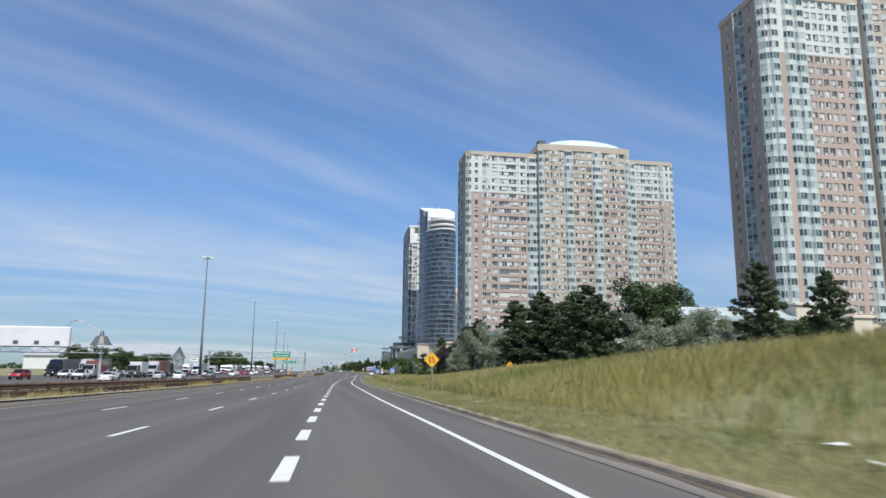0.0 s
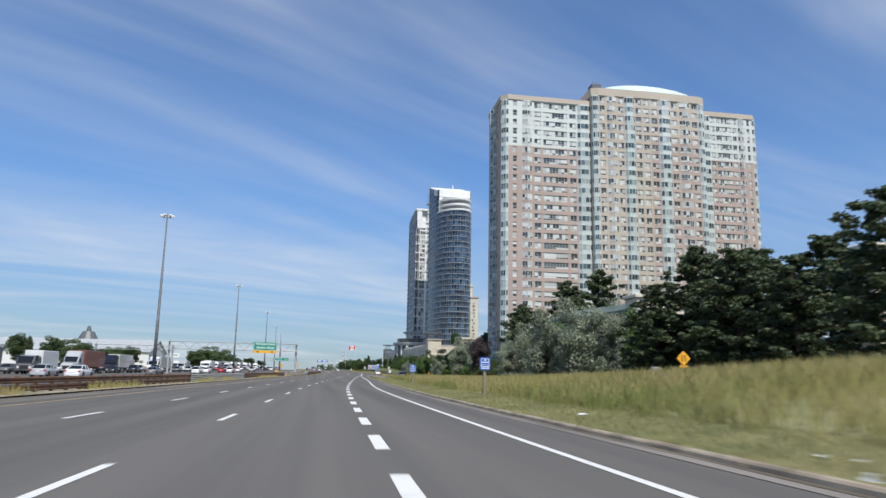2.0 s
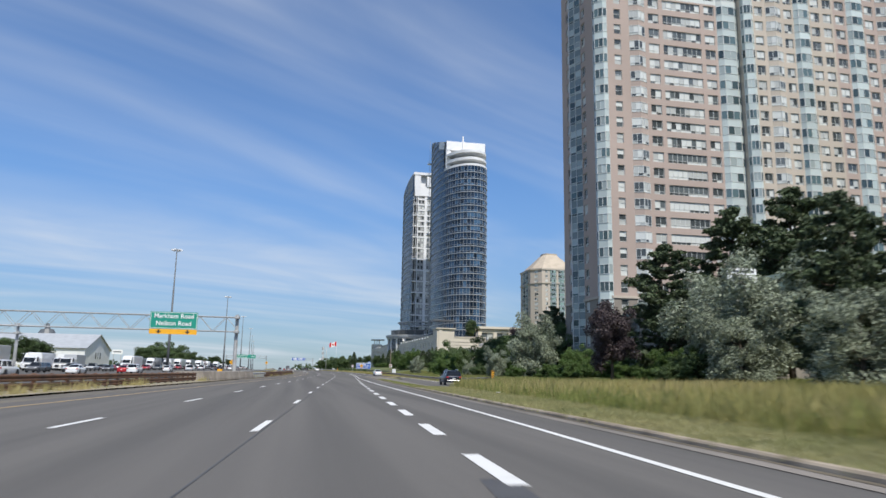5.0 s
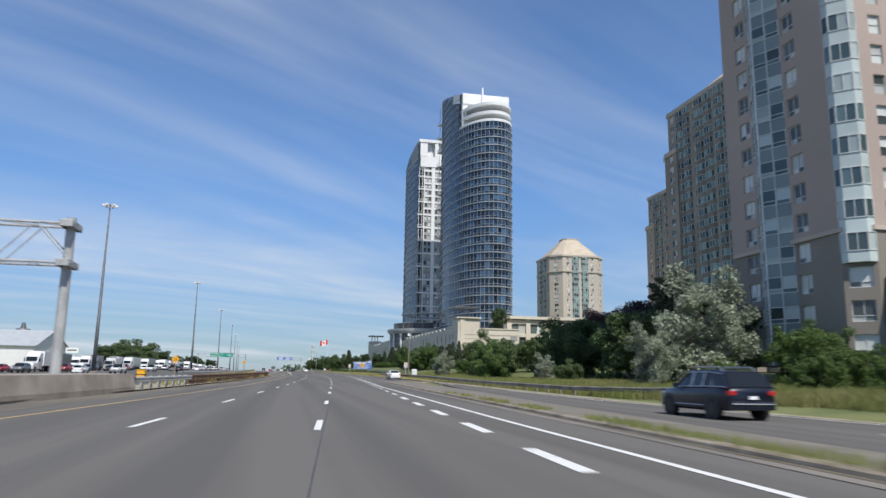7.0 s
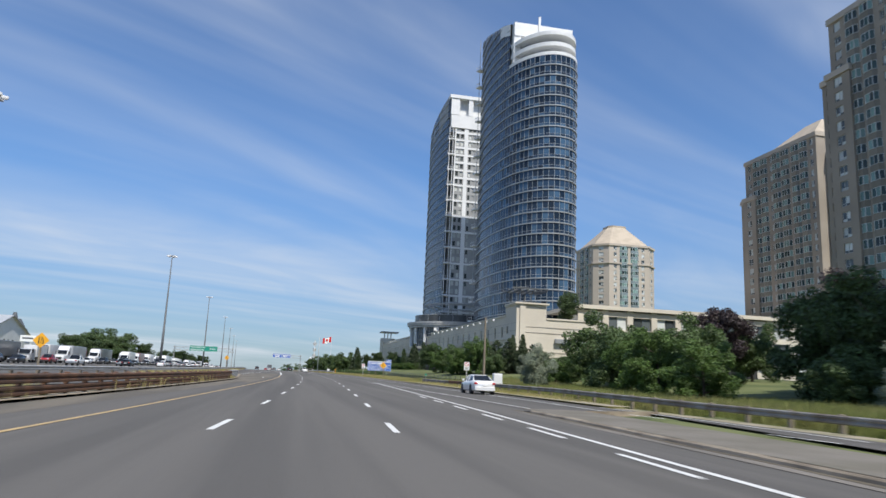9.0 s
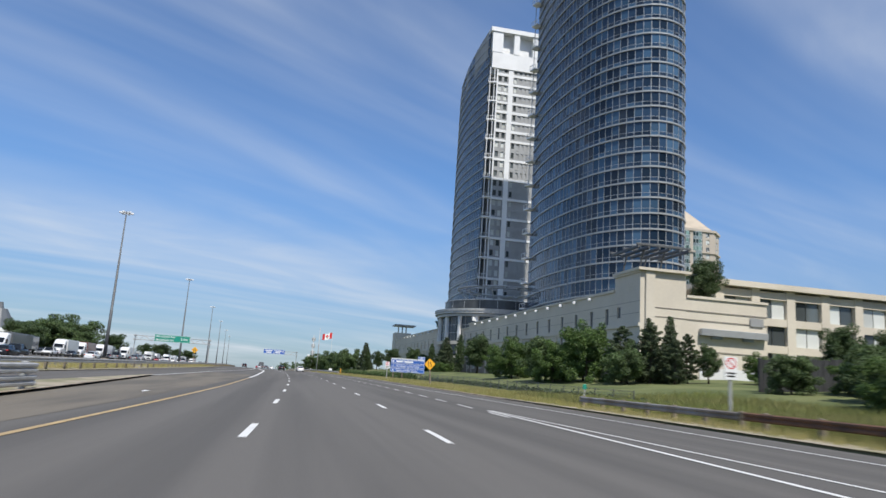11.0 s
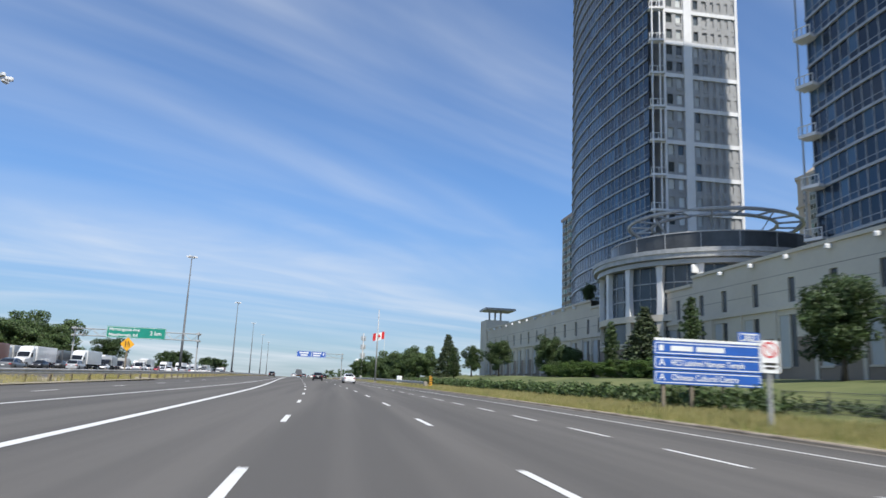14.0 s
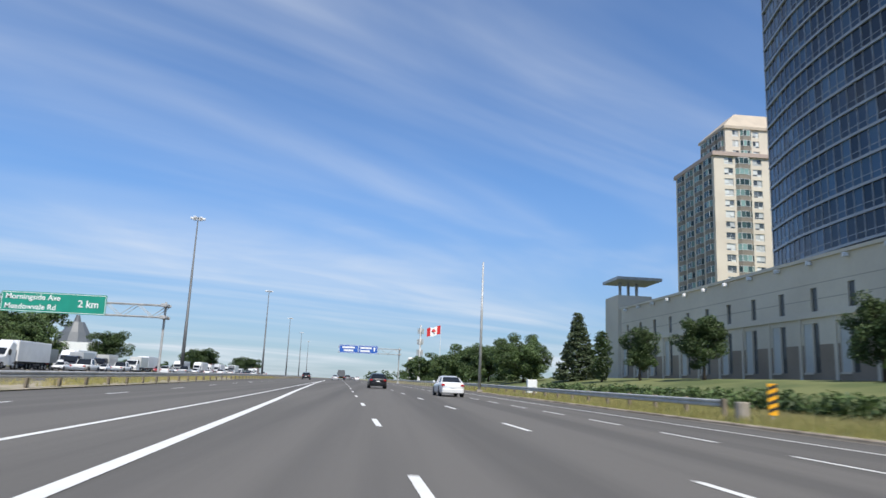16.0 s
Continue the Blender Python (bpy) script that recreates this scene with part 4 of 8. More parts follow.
stepped_tower("apartment_tower", "stepped tan apartment tower with a hipped roof", 102.5, 335.0, 126.0, 373.0, 3.0, 24, 2.9, (100, 350, 60))
stepped_tower("apartment_tower", "stepped tan apartment tower with a hipped roof", 136.8, 412.0, 160.0, 448.0, 3.0, 23, 2.9, (136, 430, 55))


def pyramid_tower(name, label, cx, cy, half, z0, eave, apex, floors, near, count=60):
    t = Tower(name, label)
    c = half * 0.36
    ring = [(cx - half, cy + half - c), (cx - half, cy - half + c), (cx - half + c, cy - half), (cx + half - c, cy - half), (cx + half, cy - half + c), (cx + half, cy + half - c), (cx + half - c, cy + half), (cx - half + c, cy + half)]
    fh = (eave - z0) / floors
    t.bay, t.bay_glass = BAYPANEL, PANE_GREEN
    wide = [(1.0, "s"), (1.2, "n"), (0.6, "s"), (2.2, "b"), (0.7, "s"), (2.2, "b"), (0.6, "s"), (1.2, "n"), (1.0, "s")]
    for i in range(8):
        t.facade(ring[i], ring[(i + 1) % 8], z0, floors, fh, [(1, "s"), (1.6, "n"), (1, "s")] if i % 2 else wide, (2, BASEWALL), TANWALL)
    corn = Build()
    corn.prism([(cx + (x - cx) * 1.03, cy + (y - cy) * 1.03) for x, y in ring], eave - 9.0, eave - 8.3)
    corn.prism([(cx + (x - cx) * 1.03, cy + (y - cy) * 1.03) for x, y in ring], eave, eave + 1.0)
    part("cornice", corn, TANWALL, t.ob)
    r = Build()
    lo = [(cx + (x - cx) * 0.96, cy + (y - cy) * 0.96) for x, y in ring]
    hi = [(cx + (x - cx) * 0.30, cy + (y - cy) * 0.30) for x, y in ring]
    for i in range(8):
        j = (i + 1) % 8
        r.face([(*lo[i], eave + 1), (*lo[j], eave + 1), (*hi[j], apex - 1), (*hi[i], apex - 1)])
    r.prism(hi, apex - 1, apex)
    part("roof", r, PALEROOF, t.ob, "pale pyramid roof")
    return t.finish(near, count)


pyramid_tower("apartment_tower", "tan apartment tower with chamfered corners and a pyramid roof", 164.0, 592.0, 16.5, 4.0, 70.0, 83.0, 22, (150, 580, 60))


def plain_slab(name, label, x0, y0, x1, y1, z0, floors, fh, near):
    t = Tower(name, label)
    t.bay, t.bay_glass = STEPPANEL, PANE_GREEN
    front = [(1, "s"), (1.6, "n"), (1.9, "b"), (1.6, "n"), (1.2, "s"), (1.6, "n"), (1.6, "n"), (1.9, "b"), (1.6, "n"), (1.6, "n"), (1, "s")]
    side = [(0.5, "s"), (2.0, "b"), (0.4, "s"), (2.0, "b"), (0.4, "s"), (2.0, "b"), (0.4, "s"), (2.0, "b"), (0.5, "s")]
    for p0, p1, cc in (((x0, y1), (x0, y0), side), ((x0, y0), (x1, y0), front), ((x1, y0), (x1, y1), side), ((x1, y1), (x0, y1), front)):
        t.facade(p0, p1, z0, floors, fh, cc, (2, BASEWALL), PODWALL, None)
    zt = z0 + floors * fh
    c = Build()
    c.prism([(x0 - 0.5, y0 - 0.5), (x1 + 0.5, y0 - 0.5), (x1 + 0.5, y1 + 0.5), (x0 - 0.5, y1 + 0.5)], zt, zt + 1.1)
    part("parapet", c, PINKWALL, t.ob)
    x2, y2, x3, y3 = x0 + 6, y0 + 5, x1 - 4, y1 - 4
    for p0, p1, cc in (((x2, y3), (x2, y2), side), ((x2, y2), (x3, y2), front), ((x3, y2), (x3, y3), side)):
        t.facade(p0, p1, zt + 1.1, 3, fh, cc, (0, BASEWALL), PODWALL)
    zz = zt + 1.1 + 3 * fh
    r = Build()
    lo = [(x2 - 0.4, y2 - 0.4), (x3 + 0.4, y2 - 0.4), (x3 + 0.4, y3 + 0.4), (x2 - 0.4, y3 + 0.4)]
    hi = [(x2 + 5, y2 + 4), (x3 - 5, y2 + 4), (x3 - 5, y3 - 4), (x2 + 5, y3 - 4)]
    r.prism(lo, zz, zz + 0.8)
    for i in range(4):
        j = (i + 1) % 4
        r.face([(*lo[i], zz + 0.8), (*lo[j], zz + 0.8), (*hi[j], zz + 6), (*hi[i], zz + 6)])
    r.face([(*p, zz + 6) for p in hi])
    part("roof", r, PALEROOF, t.ob, "pale hipped roof")
    return t.finish(near, 80)


plain_slab("apartment_tower", "cream apartment tower with a set-back hipped top", 91.0, 640.0, 129.0, 664.0, 4.0, 21, 2.95, (89, 640, 40))


# glass towers
def curve_points(ctrl, gap):
    """Points of a smooth open curve through the control points, about gap apart."""
    pts = [Vector(p) for p in ctrl]
    pts = [2 * pts[0] - pts[1]] + pts + [2 * pts[-1] - pts[-2]]
    dense = []
    for i in range(1, len(pts) - 2):
        for k in range(24):
            t = k / 24
            a, b_, c, d = pts[i - 1], pts[i], pts[i + 1], pts[i + 2]
            dense.append(0.5 * (2 * b_ + (c - a) * t + (2 * a - 5 * b_ + 4 * c - d) * t * t + (3 * b_ - a - 3 * c + d) * t ** 3))
    dense.append(pts[-2])
    total = sum((q - p).length for p, q in zip(dense, dense[1:]))
    n = max(2, round(total / gap))
    out, acc, k = [dense[0]], 0.0, 1
    for p, q in zip(dense, dense[1:]):
        s = (q - p).length
        while k < n and acc + s >= total * k / n:
            out.append(p + (q - p) * ((total * k / n - acc) / s))
            k += 1
        acc += s
    return out + [dense[-1]]


def curtain(ob, pts, z0, floors, fh, top_at, near, count, band=0.24, openable=True):
    """A curved curtain wall: panes between mullions, a ledge at every floor."""
    glass, frame, ledge = Build(), Build(), Build()
    panes = []
    for k in range(floors):
        za, zb = z0 + k * fh, z0 + (k + 1) * fh
        for p, q in zip(pts, pts[1:]):
            zt = top_at((p + q) / 2)
            if za > zt - 0.5:
                continue
            zc = min(zb, zt)
            panes.append((p, q, za, zc, k))
            d = (q - p).normalized()
            o = Vector((d.y, -d.x))
            e = o * band
            ledge.face([(*p, za - 0.16), (*q, za - 0.16), (*(q + e), za - 0.16), (*(p + e), za - 0.16)][::-1])
            ledge.face([(*(p + e), za - 0.16), (*(q + e), za - 0.16), (*(q + e), za + 0.16), (*(p + e), za + 0.16)])
            ledge.face([(*p, za + 0.16), (*(p + e), za + 0.16), (*(q + e), za + 0.16), (*q, za + 0.16)][::-1])
            m = o * 0.07
            s = d * 0.055
            for a, b_ in ((p - s + m, p + s + m),):
                frame.face([(*a, za), (*b_, za), (*b_, zc), (*a, zc)])
                frame.face([(*(p - s), za), (*a, za), (*a, zc), (*(p - s), zc)])
                frame.face([(*b_, za), (*(p + s), za), (*(p + s), zc), (*b_, zc)])
            zm = za + 0.95
            for zz in ((zm,) if openable else ()):
                frame.face([(*(p + m * 0.6), zz - 0.04), (*(q + m * 0.6), zz - 0.04), (*(q + m * 0.6), zz + 0.04), (*(p + m * 0.6), zz + 0.04)])
    panes.sort(key=lambda c: (c[0].x - near[0]) ** 2 + (c[0].y - near[1]) ** 2 + ((c[2] - near[2]) * 1.0) ** 2)
    for i, (p, q, za, zc, k) in enumerate(panes):
        zm = min(za + 0.95, zc)
        tgt = Build() if i < count else glass
        for lo, hi in ((za, zm), (zm, zc)):
            if hi - lo > 0.05:
                tgt.face([(*p, lo), (*q, lo), (*q, hi), (*p, hi)])
        if i < count:
            part("pane", tgt, BLUEGLASS, ob)
    tagged(part("upper_glazing", glass, BLUEGLASS, ob, weld=False), kind="stuff")
    tagged(part("mullion_grid", frame, BLUEFRAME, ob), kind="stuff")
    tagged(part("floor_banding", ledge, BLUEFRAME, ob), kind="stuff")


def balcony_stack(ob, at, turn, w, d, zs):
    for z in zs:
        b = Build()
        m = Matrix.Translation((*at, z)) @ Matrix.Rotation(turn, 4, "Z")
        b.box(-w / 2, -d, -0.18, w / 2, 0.2, 0.18, 0, m)
        for x in (-w / 2 + 0.06, 0, w / 2 - 0.06):
            b.box(x - 0.05, -d + 0.02, 0.18, x + 0.05, -d + 0.12, 1.2, 0, m)
        b.box(-w / 2, -d + 0.02, 1.15, w / 2, -d + 0.1, 1.25, 0, m)
        part("balcony", b, WHITEPANEL, ob)


# front tower: rounded towards the road's start, roof rising to the back
FH = 3.05
front = thing("glass_tower", "tall curved blue glass apartment tower with a white crown", "building")
west_nose = [(61.3, 479.5), (60.2, 468), (60.6, 456), (62.4, 446.0), (66.0, 439.4), (70.8, 436.0), (76.0, 436.6), (79.6, 440.6), (81.4, 448), (81.8, 462), (81.0, 479.5)]
pts = curve_points(west_nose, 1.55)
roof_line = lambda p: 93.5 if p.y < 449.5 else 107.0 + (p.y - 448) * 0.31
curtain(front, pts, 14.0, 38, FH, roof_line, (62, 452, 28), 300)
b = Build()
b.face([(61.3, 479.5, 8), (61.3, 479.5, 116.5), (81.0, 479.5, 116.5), (81.0, 479.5, 8)])
part("back_wall", b, GREYPANEL, front)
core = Build()
core.prism([(p.x + (70.5 - p.x) * 0.02, p.y + (462 - p.y) * 0.02) for p in pts[::-1]], 6.0, 93.0)
part("core", core, GREYPANEL, front)
crown = Build()
ring = [p for p in pts if p.y < 450]
# stacked curved white terraces of the crown
for z0_, z1_, k in ((93.2, 94.2, 1.01), (96.2, 97.4, 0.97), (99.6, 100.8, 0.97)):
    rr = [(70.8 + (p.x - 70.8) * k, 449 + (p.y - 449) * k) for p in ring]
    crown = Build()
    crown.prism(rr[::-1], z0_, z1_)
    part("crown_terrace", crown, WHITEPANEL, front)
crown = Build()
crown.prism([(62.3, 446.6), (62.3, 450.5), (80.6, 450.5), (80.6, 446.6)][::-1], 103.2, 107.4)
crown.prism([(62.3, 446.9), (62.3, 450.5), (64.3, 450.5), (64.3, 446.9)][::-1], 93.5, 103.2)
crown.prism([(78.6, 446.9), (78.6, 450.5), (80.6, 450.5), (80.6, 446.9)][::-1], 93.5, 103.2)
crown.prism([(64.3, 449.5), (64.3, 450.3), (78.6, 450.3), (78.6, 449.5)][::-1], 93.5, 103.2)
for x in (70.0,):
    crown.box(x - 0.3, 446.2, 103.0, x + 0.3, 446.7, 110.0)
part("crown", crown, WHITEPANEL, front, "white crown frame")
b = Build()
prev = None
for i in range(9):
    y = 448.5 + 31 * i / 8
    z = 107.0 + (y - 448) * 0.31
    row = [(60.6 if 452 < y < 475 else 61.6, y, z - 3.4), (60.6 if 452 < y < 475 else 61.6, y, z + 0.3), (81.2, y, z + 0.3)]
    if prev:
        b.face([prev[0], prev[1], row[1], row[0]][::-1])
        b.face([prev[1], prev[2], row[2], row[1]][::-1])
    prev = row
part("sloping_roof", b, WHITEPANEL, front, "white sloping roof edge")
balcony_stack(front, (60.9, 478.6), radians(-70), 2.2, 1.5, [14 + FH * 2 * k for k in range(1, 16)])
b = Build()
b.tube([(60.6, 480.4, 8), (60.6, 480.4, 118)], [0.12, 0.09], 6)
part("corner_post", b, BLUEFRAME, front)

# rear tower: flat face of grey panels and white bands, curved glass to the road
rear = thing("glass_tower", "tall blue glass tower with a grey and white banded face", "building")
pts2 = curve_points([(59.6, 560.5), (57.4, 550), (56.6, 538), (57.0, 526), (58.0, 516.0)], 1.55)
roof2 = lambda p: 104.5 - (p.y - 560) * 0.16
curtain(rear, pts2, 14.0, 34, FH, roof2, (57, 520, 28), 300)
x0, x1, yf = 60.6, 74.4, 515.2
gp_, gl = Build(), Build()
cols = [60.6, 64.2, 65.7, 69.0, 71.7, 74.4]


def white_bar(*ends, name="white_band"):
    b = Build()
    b.box(*ends)
    part(name, b, WHITEPANEL, rear)


z = 14.0
while z < 98.0:
    zt = z + 2 * FH
    white_bar(x0 - 2.6, yf - 0.16, z - 0.35, x1, yf + 0.1, z + 0.35)
    if z > 74:
        white_bar(x0, yf - 0.14, z + FH - 0.42, x1, yf + 0.1, z + FH + 0.42)
    for i, (a, c) in enumerate(zip(cols, cols[1:])):
        if i == 1:
            continue
        for s in range(2):
            za = z + s * FH
            for q in range(2):
                ua, ub = a + (c - a) * q / 2, a + (c - a) * (q + 1) / 2
                wa, wb_ = ua + 0.42, ub - 0.32
                zs, zh = za + 0.85, za + FH - 0.42
                for quad in ([(ua, za), (ub, za), (ub, zs), (ua, zs)], [(ua, zh), (ub, zh), (ub, za + FH), (ua, za + FH)], [(ua, zs), (wa, zs), (wa, zh), (ua, zh)], [(wb_, zs), (ub, zs), (ub, zh), (wb_, zh)]):
                    gp_.face([(u, yf, v) for u, v in quad])
                gp_.face([(wa, yf, zs), (wb_, yf, zs), (wb_, yf + 0.25, zs), (wa, yf + 0.25, zs)])
                gp_.face([(wa, yf, zh), (wa, yf, zs), (wa, yf + 0.25, zs), (wa, yf + 0.25, zh)])
                gl.face([(wa, yf + 0.25, zs), (wb_, yf + 0.25, zs), (wb_, yf + 0.25, zh), (wa, yf + 0.25, zh)])
                if q == 1:
                    gp_.box(wa - 0.02, yf - 0.06, zs - 0.5, wb_ + 0.02, yf + 0.05, zs)
    z = zt
white_bar(64.2, yf - 0.2, 14, 65.7, yf + 0.1, 98.0, name="pilaster")
white_bar(74.0, yf - 0.2, 14, 74.5, yf + 0.4, 98.0, name="pilaster")
white_bar(60.4, yf - 0.2, 14, 60.8, yf + 0.1, 98.0, name="pilaster")
tagged(part("grey_cladding", gp_, GREYPANEL, rear), kind="stuff")
tagged(part("window_field", gl, PANE, rear, weld=False), kind="stuff")
b = Build()
b.prism([(74.4, 515.3), (74.4, 561), (59.7, 561), (58.2, 549), (57.6, 537), (58.2, 524), (60.5, 515.6)], 6.0, 97.0)
part("core", b, GREYPANEL, rear)
b = Build()
for xa in (58.2, 59.6):
    b.box(xa - 0.1, yf - 0.5, 14, xa + 0.1, yf - 0.2, 98)
part("balcony_screen", b, WHITEPANEL, rear)
balcony_stack(rear, (59.2, 515.6), radians(-12), 2.6, 1.1, [14 + FH * 2 * k for k in range(1, 14)])
b = Build()
b.prism([(57.8, 514.4), (74.8, 514.4), (74.8, 517.5), (57.8, 517.5)], 110.2, 111.6)
b.box(58.6, 514.8, 98.2, 74.6, 516.0, 103.4)
b.box(58.4, 514.7, 103.4, 61.8, 516.0, 110.2)
b.box(65.4, 514.7, 103.4, 67.2, 516.0, 110.2)
b.box(71.6, 514.7, 103.4, 74.6, 516.0, 110.2)
b.box(58.4, 517.0, 97.0, 74.4, 520.0, 110.2)
part("crown", b, WHITEPANEL, rear, "white crown frame")
b = Build()
prev = None
for i in range(9):
    y = 517.5 + 43 * i / 8
    z = 111.4 - (y - 517.5) * 0.16
    x = float(np.interp(y, [516, 526, 538, 550, 560.5], [58.0, 57.0, 56.6, 57.4, 59.6]))
    row = [(x - 0.1, y, z - 9), (x - 0.1, y, z), (74.4, y, z)]
    if prev:
        b.face([prev[0], prev[1], row[1], row[0]][::-1])
        b.face([prev[1], prev[2], row[2], row[1]][::-1])
    prev = row
part("sloping_roof", b, GREYPANEL, rear)

# long cream podium along the road
pod = thing("podium_building", "long cream precast podium with tall narrow windows", "building")
PX = lambda y: 51.2 - (y - 404) * 0.0325
ZT = 16.1
walls = {key: Build() for key in ("wall", "base", "pane", "frame", "joint", "panel", "course")}
TURN_Y = Vector((-0.0325, 1.0)).normalized()


def pod_point(y, z, o=0.0):
    """A point of the long wall, o metres out from its face."""
    return (PX(y) - TURN_Y.y * o, y + TURN_Y.x * o, z)


def pod_quad(key, y0, y1, z0, z1, o=0.0):
    walls[key].face([pod_point(y1, z0, o), pod_point(y0, z0, o), pod_point(y0, z1, o), pod_point(y1, z1, o)])


def pod_slab(key, y0, y1, z0, z1, o):
    c = [pod_point(y0, z0, o), pod_point(y1, z0, o), pod_point(y1, z1, o), pod_point(y0, z1, o)]
    k = [pod_point(y0, z0), pod_point(y1, z0), pod_point(y1, z1), pod_point(y0, z1)]
    walls[key].face(c[::-1])
    for i in range(4):
        j = (i + 1) % 4
        walls[key].face([c[i], c[j], k[j], k[i]])


def pod_hole(key, y0, y1, z0, z1, panes, deep=-0.22):
    p = pod_point
    for q in ([p(y0, z0), p(y1, z0), p(y1, z0, deep), p(y0, z0, deep)], [p(y0, z1), p(y0, z0), p(y0, z0, deep), p(y0, z1, deep)],
              [p(y1, z0), p(y1, z1), p(y1, z1, deep), p(y1, z0, deep)], [p(y1, z1), p(y0, z1), p(y0, z1, deep), p(y1, z1, deep)]):
        walls[key].face(q)
    for i in range(panes):
        za, zb = z0 + (z1 - z0) * i / panes, z0 + (z1 - z0) * (i + 1) / panes
        pod_quad("pane", y0 + 0.05, y1 - 0.05, za + 0.05, zb - 0.05, deep + 0.03)
    pod_quad("frame", y0, y1, z0, z1, deep)


def pod_bay(y0, y1, yw, top, low=True, up=(11.3, 13.62)):
    """One bay: a tall dark slot and a pale sunk panel below, a narrow window above, courses and coping."""
    wa, wb = yw - 0.48, yw + 0.48
    g0 = RZ(y0) - 0.6
    for p, q in ((y0, wa), (wb, y1)):
        pod_quad("wall", p, q, 10.15, top)
    pod_quad("wall", wa, wb, 10.15, up[0])
    pod_quad("wall", wa, wb, up[1], top)
    pod_hole("wall", wa, wb, up[0], up[1], 2)
    pod_quad("base", y0, y1, g0, 5.35)
    if low:
        pe = min(y1 - 0.75, wb + 3.3)
        pod_quad("base", y0, wa, 5.35, 8.05)
        pod_quad("wall", y0, wa, 8.05, 10.15)
        pod_hole("wall", wa, wb, 5.35, 10.15, 3)
        pod_hole("wall", wb + 0.12, pe, 5.35, 10.15, 0, -0.12)
        pod_quad("panel", wb + 0.12, pe, 5.35, 10.15, -0.11)
        pod_quad("wall", wb, wb + 0.12, 5.35, 10.15)
        pod_quad("base", pe, y1, 5.35, 8.05)
        pod_quad("wall", pe, y1, 8.05, 10.15)
        pod_slab("course", wb + 0.05, pe + 0.1, 5.2, 5.38, 0.1)
        pod_slab("course", y1 - 0.45, y1 - 0.05, g0, 10.65, 0.14)
    else:
        pod_quad("base", y0, y1, 5.35, 8.05)
        pod_quad("wall", y0, y1, 8.05, 10.15)
    pod_slab("course", y0, y1, 10.65, 11.12, 0.22)
    pod_slab("course", y0, y1, top - 0.28, top + 0.06, 0.22)
    for z in (12.45, 14.0):
        for p, q in ((y0, wa), (wb, y1)) if z < up[1] else ((y0, y1),):
            pod_quad("joint", p, q, z, z + 0.05, 0.012)
    walls["wall"].face([pod_point(y0, top), pod_point(y1, top), pod_point(y1, top, -4), pod_point(y0, top, -4)])
    part("wall", walls["wall"], PODWALL, pod)
    walls["wall"] = Build()


lamps_at = []
pod_bay(404.0, 411.0, 409.75, 18.1, False, (12.05, 13.6))
pod_bay(411.0, 415.57, 413.3, ZT, False)
for k in range(12):
    c = 418.3 + 5.47 * k
    pod_bay(c - 2.735, c + 2.735, c, ZT)
    lamps_at.append((c, ZT - 0.6))
pod_bay(481.2, 484.8, 483.0, ZT)
pod_bay(484.8, 492.0, 488.2, 15.15)
pod_bay(509.5, 515.6, 512.45, 15.5)
pod_bay(515.6, 519.49, 516.83, 16.65)
for k in range(1, 13):
    c = 516.83 + 5.32 * k
    pod_bay(c - 2.66, c + 2.66, c, 16.65)
    lamps_at.append((c, 16.05))
part("base", walls["base"], PODLOW, pod, "brown precast base")
tagged(part("window_field", walls["pane"], LOUVRE, pod, weld=False), kind="stuff")
tagged(part("window_frame", walls["frame"], FRAMED, pod), kind="stuff")
tagged(part("string_course", walls["course"], PODWALL, pod), kind="stuff")
tagged(part("joint", walls["joint"], BASEWALL, pod), kind="stuff")
tagged(part("infill_panel", walls["panel"], PALEPANEL, pod, "pale infill panel"), kind="stuff")
lamp = Build()
lamp.bevel_box(-0.5, -0.18, -0.2, 0.1, 0.18, 0.2, 0.1)
lamp_mesh = lamp.mesh("wall_lamp", WHITEPANEL)
for y, z in lamps_at:
    part("wall_lamp", lamp_mesh, None, pod, "small white wall lamp", at=Matrix.Translation((PX(y) - 0.2, y, z)))
# bright end wall towards the road's start
b = Build()
b.prism([(51.2, 404.0), (57.9, 404.0), (57.9, 411), (51.25, 411)], RZ(404), 18.1)
b.prism([(57.9, 404.05), (70.2, 404.05), (70.2, 420), (57.9, 420)], RZ(404), 15.0)
b.prism([(50.7, 403.4), (58.4, 403.4), (58.4, 411.3), (50.7, 411.3)], 18.1, 18.45)
b.box(51.9, 403.7, RZ(404), 53.2, 404.0, 18.1)
b.prism([(58.0, 403.85), (70.3, 403.85), (70.3, 404.6), (58.0, 404.6)], 15.0, 15.35)
b.prism([(58.2, 420.0), (130.0, 420.0), (130.0, 470), (58.2, 470)], RZ(404), 14.8)
part("end_wall", b, PODWALL, pod)
b = Build()
for zz in (8.0, 12.1, 13.3):
    b.box(53.3, 403.94, zz - 0.05, 70.1, 403.98, zz + 0.05)
part("end_wall_joint", b, BASEWALL, pod)
b = Build()
b.bevel_box(59.8, 403.2, 10.1, 69.8, 403.95, 11.0, 0.05)
b.box(61.5, 403.5, 9.7, 63.0, 403.9, 10.1)
b.box(66.2, 403.5, 9.7, 67.7, 403.9, 10.1)
part("end_canopy_bar", b, BLUEFRAME, pod, "long grey canopy bar")
b = Build()
b.box(67.5, 403.85, 11.9, 69.5, 403.97, 13.0)
part("vent_louvre", b, GREYPANEL, pod, "grey louvre panel")
